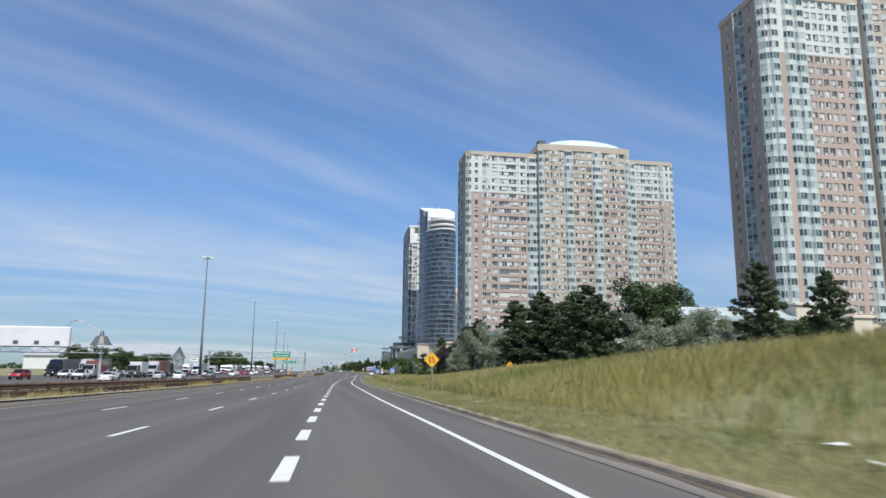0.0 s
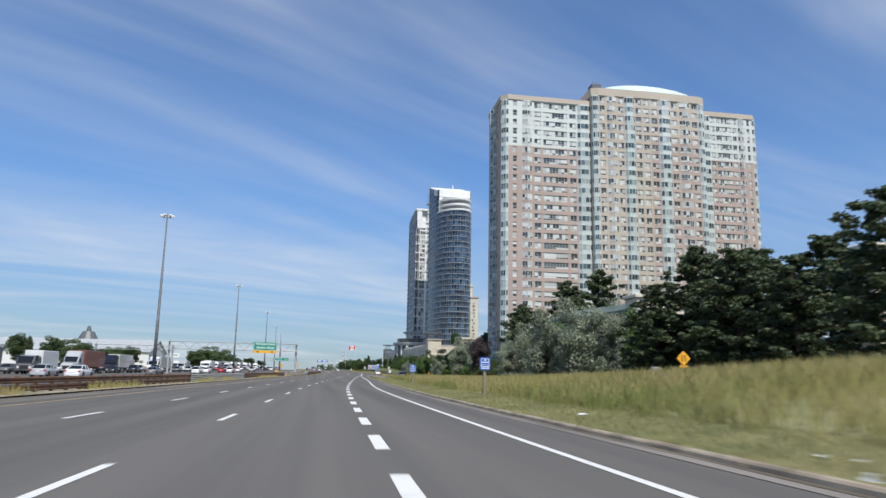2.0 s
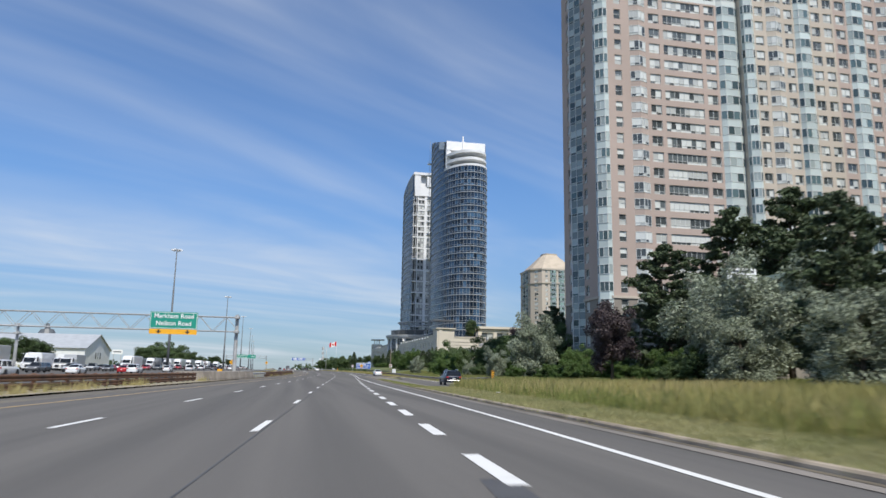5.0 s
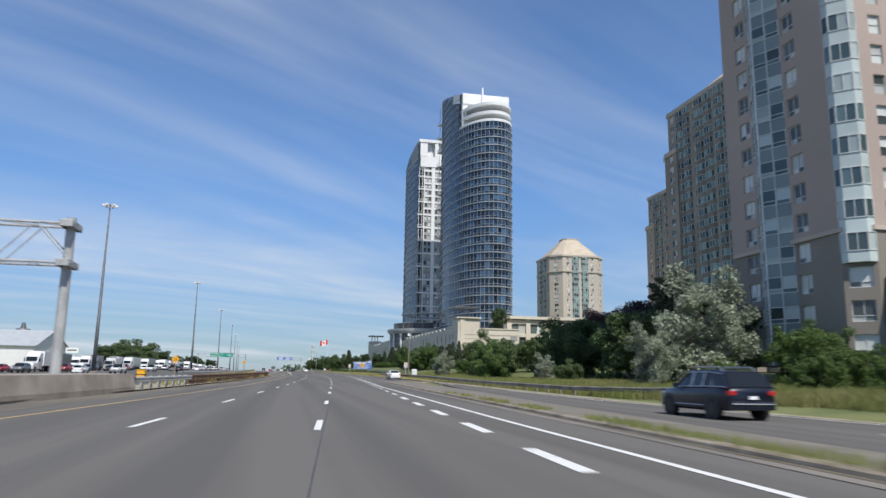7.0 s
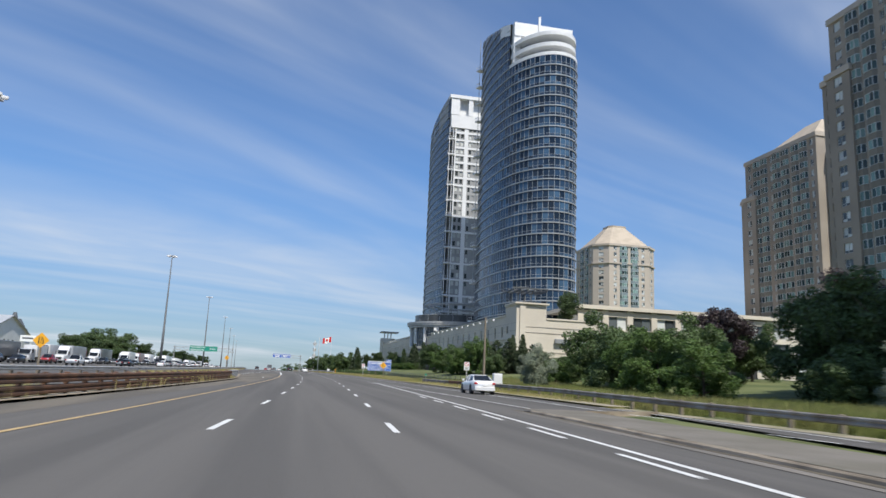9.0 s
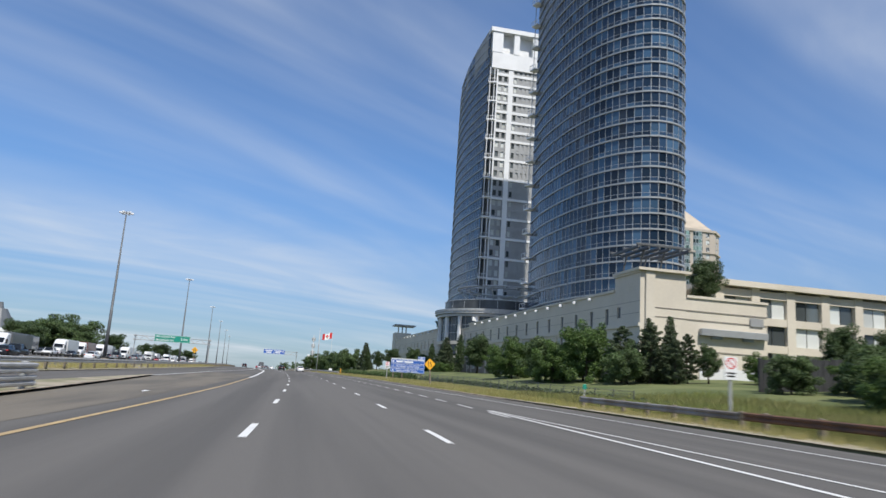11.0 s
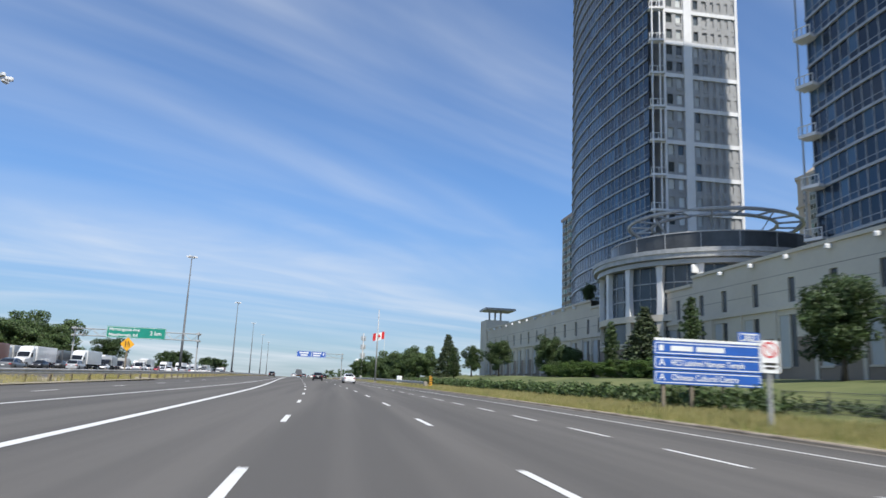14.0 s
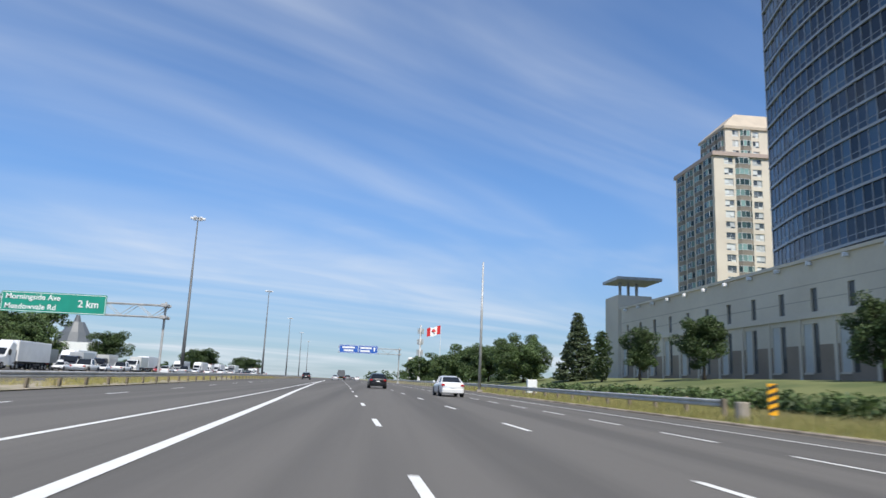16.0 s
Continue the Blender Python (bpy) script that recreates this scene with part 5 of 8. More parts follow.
for xa in (59.8, 64.6):
    b = Build()
    for k in range(6):
        b.bevel_box(xa, 403.86, 3.0 + 0.48 * k, xa + 4.0, 403.96, 3.46 + 0.48 * k, 0.02)
    part("garage_door", b, SHEDWALL, pod, "white sectional garage door")
b, c = Build(), Build()
b.prism([(70.2, 416), (128, 416), (128, 470), (70.2, 470)], RZ(404), 6.5)
for i in range(10):
    xx = 70.2 + i * 6.3
    b.box(xx, 416, 6.5, xx + 1.5, 420, 19.5)
    for zz in (10.2, 14.4, 18.6):
        b.box(xx, 416.1, zz - 0.7, xx + 6.3, 419.9, zz + 0.5)
    for zz in (6.5, 10.7, 14.9):
        for s in range(2):
            c.box(xx + 1.6 + s * 2.35, 416.6, zz, xx + 3.8 + s * 2.35, 416.7, zz + 3.0)
b.box(69.8, 415.2, 19.4, 128, 470, 20.3)
part("office_wing", b, PODWALL, pod)
tagged(part("office_glazing", c, PANE, pod), kind="stuff")
# open steel pergola cantilevered from the corner block
for x in (50.2, 51.7, 53.2, 54.7, 56.2, 57.5):
    b = Build()
    b.bevel_box(x - 0.14, 402.6, 20.85, x + 0.14, 410.6, 21.2, 0.03)
    part("pergola_beam", b, MAST, pod, "grey steel pergola beam")
for y in (402.7, 406.6, 410.5):
    b = Build()
    b.bevel_box(49.9, y - 0.14, 21.2, 57.8, y + 0.14, 21.5, 0.03)
    part("pergola_beam", b, MAST, pod, "grey steel pergola beam")
for x, y in ((51.7, 404.6), (54.7, 404.6), (51.7, 409.5), (54.7, 409.5)):
    b = Build()
    b.tube([(x, y + 0.5, 18.4), (x, y + 0.2, 19.6), (x, y - 0.6, 20.9)], [0.14, 0.13, 0.12], 8)
    part("pergola_post", b, MAST, pod)
# flat canopy tower at the far end
b = Build()
b.prism([(45.0, 584), (51, 584), (51, 590.6), (45.0, 590.6)], 2.0, 19.0)
part("end_tower", b, PODWALL, pod)
b = Build()
for x in (46.5, 48, 49.5):
    b.box(x - 0.2, 587, 19.0, x + 0.2, 587.4, 22.0)
b.prism([(44.6, 583), (52.5, 583), (52.5, 591), (44.6, 591)], 21.6, 22.1)
part("end_canopy", b, STEEL, pod, "flat dark canopy on posts")

# glazed rotunda in the podium
rot = thing("rotunda", "glazed cylindrical rotunda with pale columns and a steel ring", "building")
RC, RR = (60.5, 500.5), 16.0


def ring_band(r0, r1, z0_, z1_, a0=100, a1=320, n=40):
    bb = Build()
    pr = None
    for i in range(n + 1):
        a = radians(a0 + (a1 - a0) * i / n)
        ca, sa = math.cos(a), math.sin(a)
        row = [(RC[0] + ca * r0, RC[1] + sa * r0, z0_), (RC[0] + ca * r1, RC[1] + sa * r1, z0_), (RC[0] + ca * r1, RC[1] + sa * r1, z1_), (RC[0] + ca * r0, RC[1] + sa * r0, z1_)]
        if pr:
            for k in range(4):
                bb.face([pr[k], row[k], row[(k + 1) % 4], pr[(k + 1) % 4]][::-1])
        pr = row
    return bb


part("drum_base", ring_band(12.0, RR - 0.05, 3.0, 8.0), PODLOW, rot, "brown precast base")
part("drum_glass", ring_band(12.0, RR - 0.5, 8.0, 18.6, n=26), DRUMGLASS, rot, "dark rotunda glass")
part("base_ring", ring_band(RR - 1.0, RR + 0.1, 7.9, 8.6), PODWALL, rot)
part("sill_ring", ring_band(RR - 1.0, RR + 0.2, 11.3, 12.1), PODWALL, rot)
part("rim_soffit", ring_band(12.0, RR + 0.5, 18.3, 18.9), BLUEFRAME, rot)
part("rim", ring_band(6.0, RR + 1.0, 19.0, 19.9), STEEL, rot, "grey metal rim")
part("rim_lip", ring_band(RR + 0.7, RR + 1.15, 19.6, 20.15), STEEL, rot)
part("roof_screen", ring_band(RR - 1.6, RR - 1.5, 20.4, 22.6), LOUVRE, rot, "grey glass roof rail")
part("screen_cap", ring_band(RR - 1.7, RR - 1.4, 22.6, 22.75), STEEL, rot)
for k in range(11):
    a = radians(108 + 18 * k)
    ca, sa = math.cos(a), math.sin(a)
    b = Build()
    p = (RC[0] + ca * (RR - 0.1), RC[1] + sa * (RR - 0.1))
    m = Matrix.Translation((*p, 0)) @ Matrix.Rotation(a, 4, "Z")
    prof = [(12.1, 0.44), (13.5, 0.36), (15.2, 0.32), (16.8, 0.37), (18.3, 0.48)]
    for (za, wa), (zb, wb_) in zip(prof, prof[1:]):
        lo = [m @ Vector(q) for q in ((-0.4, -wa, za), (0.28, -wa, za), (0.28, wa, za), (-0.4, wa, za))]
        hi = [m @ Vector(q) for q in ((-0.4, -wb_, zb), (0.28, -wb_, zb), (0.28, wb_, zb), (-0.4, wb_, zb))]
        for q in range(4):
            b.face([lo[q], lo[(q + 1) % 4], hi[(q + 1) % 4], hi[q]])
    part("column", b, WHITEPANEL, rot, "pale waisted column")
    b = Build()
    b.box(-0.4, -0.45, 8.5, 0.2, 0.45, 11.4, 0, m)
    part("pier", b, PODWALL, rot)
    b = Build()
    b.box(-0.1, -0.05, 20.4, 0.05, 0.05, 22.7, 0, Matrix.Translation((RC[0] + ca * (RR - 1.5), RC[1] + sa * (RR - 1.5), 0)) @ Matrix.Rotation(a, 4, "Z"))
    part("screen_post", b, STEEL, rot)
b = Build()
for k in range(34):
    a = radians(108 + 6 * k)
    p = (RC[0] + math.cos(a) * (RR - 0.45), RC[1] + math.sin(a) * (RR - 0.45))
    b.tube([(*p, 12.1), (*p, 18.4)], [0.05, 0.05], 5)
part("glazing_grid", b, BLUEFRAME, rot)
for zz in (14.2, 16.2):
    part("glazing_ring", ring_band(RR - 0.55, RR - 0.42, zz - 0.06, zz + 0.06), BLUEFRAME, rot)
# open steel ring on posts above the roof
b = Build()
NC, NR, NZ = (62.0, 503.5), 12.1, 27.0
for rr_ in (NR, NR * 0.72):
    pp = [(NC[0] + math.cos(radians(a)) * rr_, NC[1] + math.sin(radians(a)) * rr_, NZ) for a in range(0, 361, 10)]
    b.tube(pp, [0.26] * len(pp), 6)
for k in range(18):
    a = radians(20 * k)
    o = (NC[0] + math.cos(a) * NR, NC[1] + math.sin(a) * NR)
    i_ = (NC[0] + math.cos(a) * NR * 0.72, NC[1] + math.sin(a) * NR * 0.72)
    b.tube([(*o, NZ), (*i_, NZ)], [0.15, 0.15], 6)
    if k % 2 == 0:
        b.tube([(*o, NZ), (*i_, NZ - 3.2), (*i_, 20.0)], [0.15, 0.17, 0.17], 6)
part("steel_ring", b, STEEL, rot, "open steel ring on slanted posts")
b = Build()
b.bevel_box(-0.45, -0.2, -0.5, 0.45, 0.2, 0.5, 0.08)
part("hanging_sign", b, SIGN_W, rot, "small white hanging sign box", at=Matrix.Translation((RC[0] + math.cos(radians(232)) * (RR + 0.4), RC[1] + math.sin(radians(232)) * (RR + 0.4), 17.6)))

# low beige terrace buildings below the pink slabs
ter = thing("terrace_building", "low beige terrace building with a dark green roof", "building")
b, c, w = Build(), Build(), Build()
b.prism([(53.0, 214), (59, 214), (59, 250.5), (53.0, 250.5)], 1.0, 11.2)
b.prism([(70, 240), (100, 240), (100, 250.5), (70, 250.5)], 1.0, 10.4)
part("wall", b, BASEWALL, ter)
prevr = None
for i in range(7):
    s = i / 6
    x_, z_ = 52.2 + 5.2 * s, 11.1 + 2.6 * math.sin(s * math.pi / 2)
    row = ((x_, 213.4, z_), (x_, 250.4, z_))
    if prevr:
        c.face([prevr[1], prevr[0], row[0], row[1]])
    prevr = row
c.face([(57.4, 213.4, 13.7), (57.4, 250.4, 13.7), (59.4, 250.4, 11.1), (59.4, 213.4, 11.1)])
c.face([(52.2, 213.4, 11.1), (59.4, 213.4, 11.1), (57.4, 213.4, 13.7)])
c.box(52.1, 213.3, 10.75, 52.5, 250.4, 11.1)
# the pines' shade on this roof is put into its dark colour
part("roof", c, ROOFGREEN, ter, "dark weathered green metal roof")
for i in range(7):
    for z_, h_ in ((3.6, 2.4), (7.4, 2.4)):
        part("window", pane_mesh(3.0, h_, 3, cross=0.5), [PANE, FRAMED], ter, at=Matrix.Translation((52.97, 247.0 - i * 4.9, z_)) @ Matrix.Rotation(radians(-90), 4, "Z"))
b = Build()
for z_ in (3.0, 6.6):
    b.box(52.9, 214, z_, 53.0, 250.4, z_ + 0.14)
part("string_course", b, TANWALL, ter)
gat = thing("terrace_building", "beige garden wall piers and a pale green glazed canopy", "building")
b = Build()
for x0_, x1_, y0_, zt in ((54, 60, 118, 15.2), (86, 91, 118, 15.0), (97, 101, 117, 12.8), (106, 112, 117, 12.0)):
    b.bevel_box(x0_, y0_, 1.0, x1_, y0_ + 4, zt - 0.5, 0.1)
    b.bevel_box(x0_ - 0.3, y0_ - 0.3, zt - 0.5, x1_ + 0.3, y0_ + 4.3, zt, 0.1)
b.box(54, 122, 1, 112, 123, 11.7)
part("pier_wall", b, PODWALL, gat)
b = Build()
b.face([(60, 118, 12.2), (86, 118, 12.2), (86, 123, 14.2), (60, 123, 14.2)])
b.face([(60, 118, 11.7), (86, 118, 11.7), (86, 118, 12.2), (60, 118, 12.2)])
part("canopy", b, TEALPANEL, gat, "pale green glazed canopy")

gat = thing("terrace_building", "beige terrace pier with a weathered green canopy roof", "building")
b = Build()
b.bevel_box(43.0, 149.0, 1.0, 46.6, 153.0, 12.4, 0.1)
b.bevel_box(42.7, 148.7, 12.4, 46.9, 153.3, 12.9, 0.1)
b.box(46.6, 150, 1.0, 62.0, 151, 10.6)
part("pier_wall", b, PODWALL, gat)
b = Build()
b.bevel_box(55.5, 145.5, 1.0, 60.5, 150, 14.2, 0.1)
b.bevel_box(55.2, 145.2, 14.2, 60.8, 150.3, 14.8, 0.1)
part("pier", b, PODWALL, gat)
b = Build()
b.face([(37.5, 171.0, 10.6), (42.9, 152.0, 10.9), (46.5, 152.6, 12.4), (41.5, 171.6, 12.2)])
b.face([(37.5, 171.0, 10.1), (42.9, 152.0, 10.4), (42.9, 152.0, 10.9), (37.5, 171.0, 10.6)])
part("canopy", b, ROOFGREEN, gat, "weathered green canopy roof")

# buildings across the highway
barn = thing("warehouse", "white gabled metal shed with a grey roof", "building")
b, c = Build(), Build()
bx0, bx1, by0, by1, ez, rz_ = -232.0, -123.5, 594.0, 650.0, 13.0, 21.8
b.face([(bx0, by0, 0), (bx1, by0, 0), (bx1, by0, ez), (bx0, by0, ez)])
b.face([(bx1, by0, 0), (bx1, by1, 0), (bx1, by1, ez), (bx1, (by0 + by1) / 2, rz_), (bx1, by0, ez)])
b.face([(bx1, by1, 0), (bx0, by1, 0), (bx0, by1, ez), (bx1, by1, ez)])
b.face([(bx0, by1, 0), (bx0, by0, 0), (bx0, by0, ez), (bx0, (by0 + by1) / 2, rz_), (bx0, by1, ez)])
part("wall", b, SHEDWALL, barn)
ym = (by0 + by1) / 2
for ya, za in ((by0 - 1, ez - 0.5), (by1 + 1, ez - 0.5)):
    c.face([(bx0 - 1, ya, za), (bx1 + 1, ya, za), (bx1 + 1, ym, rz_ + 0.1), (bx0 - 1, ym, rz_ + 0.1)])
    c.face([(bx0 - 1, ya, za + 0.4), (bx1 + 1, ya, za + 0.4), (bx1 + 1, ym, rz_ + 0.5), (bx0 - 1, ym, rz_ + 0.5)])
part("roof", c, SHEDROOF, barn)
for i in range(3):
    part("window", pane_mesh(2.0, 4.0, 1), [PANE, FRAMED], barn, at=Matrix.Translation((bx1 + 0.05, ym - 5 + 5 * i, 7.0)) @ Matrix.Rotation(radians(90), 4, "Z"))
dome = thing("temple_hall", "distant hall with a stepped dark roof", "building")
b, c = Build(), Build()
b.prism([(-560, 1700), (-470, 1700), (-470, 1760), (-560, 1760)], 0, 45)
part("wall", b, SHEDWALL, dome)
for k, (r0, r1, z0_, z1_) in enumerate(((30, 24, 45, 62), (22, 12, 62, 80), (6, 3, 80, 92))):
    n = 12
    for i in range(n):
        a, d = 2 * math.pi * i / n, 2 * math.pi * (i + 1) / n
        c.face([(-514 + math.cos(a) * r0, 1730 + math.sin(a) * r0, z0_), (-514 + math.cos(d) * r0, 1730 + math.sin(d) * r0, z0_), (-514 + math.cos(d) * r1, 1730 + math.sin(d) * r1, z1_), (-514 + math.cos(a) * r1, 1730 + math.sin(a) * r1, z1_)])
    c.face([(-514 + math.cos(2 * math.pi * i / n) * r1, 1730 + math.sin(2 * math.pi * i / n) * r1, z1_) for i in range(n)])
part("roof", c, FRAMED, dome, "stepped dark roof")


# ---- rails, masts, signs ----
def rail_run(name, label, pts, beam, post, height=0.72, gap=2.0, double=False, side=1):
    """A guard rail: a continuous beam along the points, on posts of its own."""
    rail = thing(name, label, "guard rail")
    prof = [(0.0, 0.0), (0.06, 0.04), (0.06, 0.10), (0.01, 0.14), (0.01, 0.17), (0.06, 0.21), (0.06, 0.27), (0.0, 0.31)]
    for lift in ((height - 0.31,) if not double else (height - 0.31, height - 0.68)):
        b = Build()
        prev = None
        for i, (x, y, z) in enumerate(pts):
            x2, y2, _ = pts[min(i + 1, len(pts) - 1)]
            x1, y1, _ = pts[max(i - 1, 0)]
            d = Vector((x2 - x1, y2 - y1)).normalized()
            o = Vector((-d.y, d.x)) * side
            row = [(x + o.x * po, y + o.y * po, z + lift + pz) for po, pz in prof] + [(x - o.x * 0.03, y - o.y * 0.03, z + lift + 0.31), (x - o.x * 0.03, y - o.y * 0.03, z + lift)]
            if prev:
                for k in range(len(row)):
                    b.face([prev[k], prev[(k + 1) % len(row)], row[(k + 1) % len(row)], row[k]])
            prev = row
        part("beam", b, beam, rail)
    pb = Build()
    pb.bevel_box(-0.08, -0.1, -0.5, 0.08, 0.1, height + 0.04, 0.02)
    pm = pb.mesh("post", post)
    for x, y, a in along([(p[0], p[1]) for p in pts], gap):
        z = float(np.interp(y, sorted(p[1] for p in pts), [p[2] for p in sorted(pts, key=lambda q: q[1])]))
        part("post", pm, None, rail, at=Matrix.Translation((x + 0.14 * side * math.sin(a), y, z)) @ Matrix.Rotation(a - math.pi / 2 + random.uniform(-0.05, 0.05), 4, "Z"))
    return rail


def offset_pts(y0, y1, u, dy=4.0, lift=0.0):
    n = max(1, round((y1 - y0) / dy))
    return [(C(y) + (u(y) if callable(u) else u), y, RZ(y) + lift) for y in [y0 + (y1 - y0) * i / n for i in range(n + 1)]]


rail_run("guard_rail", "rusted double steel guard rail along the median", offset_pts(-40, 128, -11.6), RUST, RUST, 0.80, 2.0, True, -1)
rail_run("guard_rail", "grey and rusted steel guard rail along the median", offset_pts(128.5, 160, -11.7), STEEL, RUST, 0.78, 2.0, True, -1)
rail_run("guard_rail", "rusted double steel guard rail along the median", offset_pts(160.5, 213, -11.9), RUST, RUST, 0.80, 2.0, True, -1)
rail_run("guard_rail", "galvanised steel guard rail beside a concrete wall", offset_pts(243.5, 259, -10.6), STEEL, STEEL, 0.74, 2.0, False, -1)
rail_run("guard_rail", "rusted double steel guard rail along the median", offset_pts(259.5, 336, -10.8), RUST, RUST, 0.78, 2.0, True, -1)
rail_run("guard_rail", "galvanised steel guard rail end on the median", offset_pts(336.5, 343, -10.9), STEEL, STEEL, 0.85, 2.0, True, -1)
rail_run("guard_rail", "weathered steel guard rail beside the merging lane", offset_pts(300, 760, lambda y: float(np.interp(y, [300, 360, 450, 500, 760], [-20, -18.6, -19.3, -18.6, -18.6]))), STEEL, WOOD, 0.8, 3.8, False, -1)
rail_run("guard_rail", "galvanised steel guard rail beside the slip road", [(x, y, land(x, y)) for x, y in ((26.2, 236), (24.6, 242), (23.7, 252), (23.4, 270), (23.6, 290), (23.9, 310), (23.9, 326))], RAILSTEEL, WOOD, 0.68, 2.6)
rail_run("guard_rail", "rust-stained steel guard rail beside the slip road", [(x, y, land(x, y)) for x, y in ((23.9, 326.4), (23.7, 336), (23.4, 343))], RUST, WOOD, 0.64, 2.6)
rail_run("guard_rail", "galvanised steel guard rail end on wooden posts", [(x, y, land(x, y)) for x, y in ((23.4, 343.3), (23.1, 350), (22.8, 356.6))], RAILSTEEL, WOOD, 0.62, 2.2)
rail_run("guard_rail", "galvanised steel guard rail along the verge", offset_pts(496, 720, 10.6, lift=0.1), STEEL, WOOD, 0.78, 3.2)

# concrete crash wall round the gantry's foot
b = Build()
pts = offset_pts(214, 243, lambda y: float(np.interp(y, [214, 222, 236, 243], [-11.6, -10.6, -10.4, -10.7])), 3)
prev = None
for x, y, z in pts:
    row = [(x + 0.30, y, z - 0.1), (x + 0.28, y, z + 0.25), (x + 0.12, y, z + 0.85), (x + 0.10, y, z + 0.92), (x - 2.4, y, z + 0.92), (x - 2.7, y, z - 0.1)]
    if prev:
        for k in range(5):
            b.face([prev[k], prev[k + 1], row[k + 1], row[k]])
    else:
        b.face(row)
    prev = row
b.face(prev[::-1])
structure("concrete_barrier", b, CONCRETE, "sloped concrete crash barrier with water stains", "barrier")


def high_mast(x, y, h):
    m = thing("high_mast_light", "tall tapered steel highway light mast", "light mast", pose(x, y, RZ(y) - 0.1), "highway light masts")
    b = Build()
    b.tube([(0, 0, 0), (0, 0, h * 0.33), (0, 0, h * 0.331), (0, 0, h * 0.66), (0, 0, h * 0.661), (0, 0, h)], [0.42, 0.34, 0.31, 0.24, 0.21, 0.13], 12)
    part("pole", b, MAST, m, smooth=True)
    b = Build()
    b.bevel_box(-0.6, -0.6, 0, 0.6, 0.6, 0.35, 0.05)
    part("base", b, CONCRETE, m)
    b = Build()
    pp = [(math.cos(radians(a)) * 0.75, math.sin(radians(a)) * 0.75, h - 0.15) for a in range(0, 361, 30)]
    b.tube(pp, [0.06] * len(pp), 6)
    for a in (0, 90, 180, 270):
        b.tube([(0, 0, h - 0.1), (math.cos(radians(a)) * 0.75, math.sin(radians(a)) * 0.75, h - 0.15)], [0.05, 0.05], 5)
    part("lamp_ring", b, STEEL, m)
    for a in range(0, 360, 60):
        b = Build()
        q = Matrix.Rotation(radians(a + 15), 4, "Z") @ Matrix.Translation((1.15, 0, h - 0.25))
        b.bevel_box(-0.45, -0.24, -0.2, 0.45, 0.24, 0.18, 0.06, 0, q)
        b.bevel_box(-0.28, -0.2, -0.3, 0.34, 0.2, -0.19, 0.03, 1, q)
        part("luminaire", b, [WHITEPANEL, LAMPGLASS], m)


for x, y in ((-37.8, 224.5), (-36.6, 361.0), (-34.6, 494.5), (-37.2, 625.0), (-41.0, 757.0), (-48.0, 888.0), (-55.0, 1020.0), (-62.0, 1150.0)):
    high_mast(x, y, 36.6 - RZ(y) + 0.1 + (0.4 if y > 600 else 0))

pole = thing("street_lamp", "tall slim grey lamp pole on the verge", "lamp pole", pose(15.2, 540.5, RZ(540)))
b = Build()
b.tube([(0, 0, 0), (0, 0, 13.6)], [0.17, 0.08], 10)
part("pole", b, STEEL, pole, smooth=True)
b = Build()
b.bevel_box(-0.3, -0.3, -0.2, 0.3, 0.3, 0.3, 0.05)
part("base", b, CONCRETE, pole)


def truss(b, x0, x1, y, z0, z1, depth=1.1, bay=1.6):
    for yy in (y - depth / 2, y + depth / 2):
        for zz in (z0, z1):
            b.tube([(x0, yy, zz), (x1, yy, zz)], [0.065, 0.065], 7)
    n = max(2, round((x1 - x0) / bay))
    for i in range(n):
        a, c = x0 + (x1 - x0) * i / n, x0 + (x1 - x0) * (i + 1) / n
        for yy in (y - depth / 2, y + depth / 2):
            b.tube([(a, yy, z0 if i % 2 else z1), (c, yy, z1 if i % 2 else z0)], [0.032, 0.032], 5)
        b.tube([(a, y - depth / 2, z1), (c, y + depth / 2, z1)], [0.04, 0.04], 4)


def gantry(label, x0, x1, y, zb, zt, posts, thick=0.25):
    g_ = thing("sign_gantry", label, "sign gantry")
    b = Build()
    truss(b, x0, x1, y, zb, zt)
    part("truss", b, STEEL, g_)
    for x in posts:
        for yy in (y,):
            b = Build()
            b.tube([(x, yy, RZ(y) - 0.2), (x, yy, zt + 0.35)], [thick, thick * 0.85], 10)
            b.bevel_box(x - 0.3, yy - 0.3, RZ(y) - 0.2, x + 0.3, yy + 0.3, RZ(y) + 0.25, 0.05)
            part("post", b, STEEL, g_, smooth=False)
        for zz in (zb, zt):
            b = Build()
            b.bevel_box(x - 0.28, y - 0.8, zz - 0.16, x + 0.28, y + 0.8, zz + 0.16, 0.04)
            part("bracket", b, STEEL, g_)
    return g_


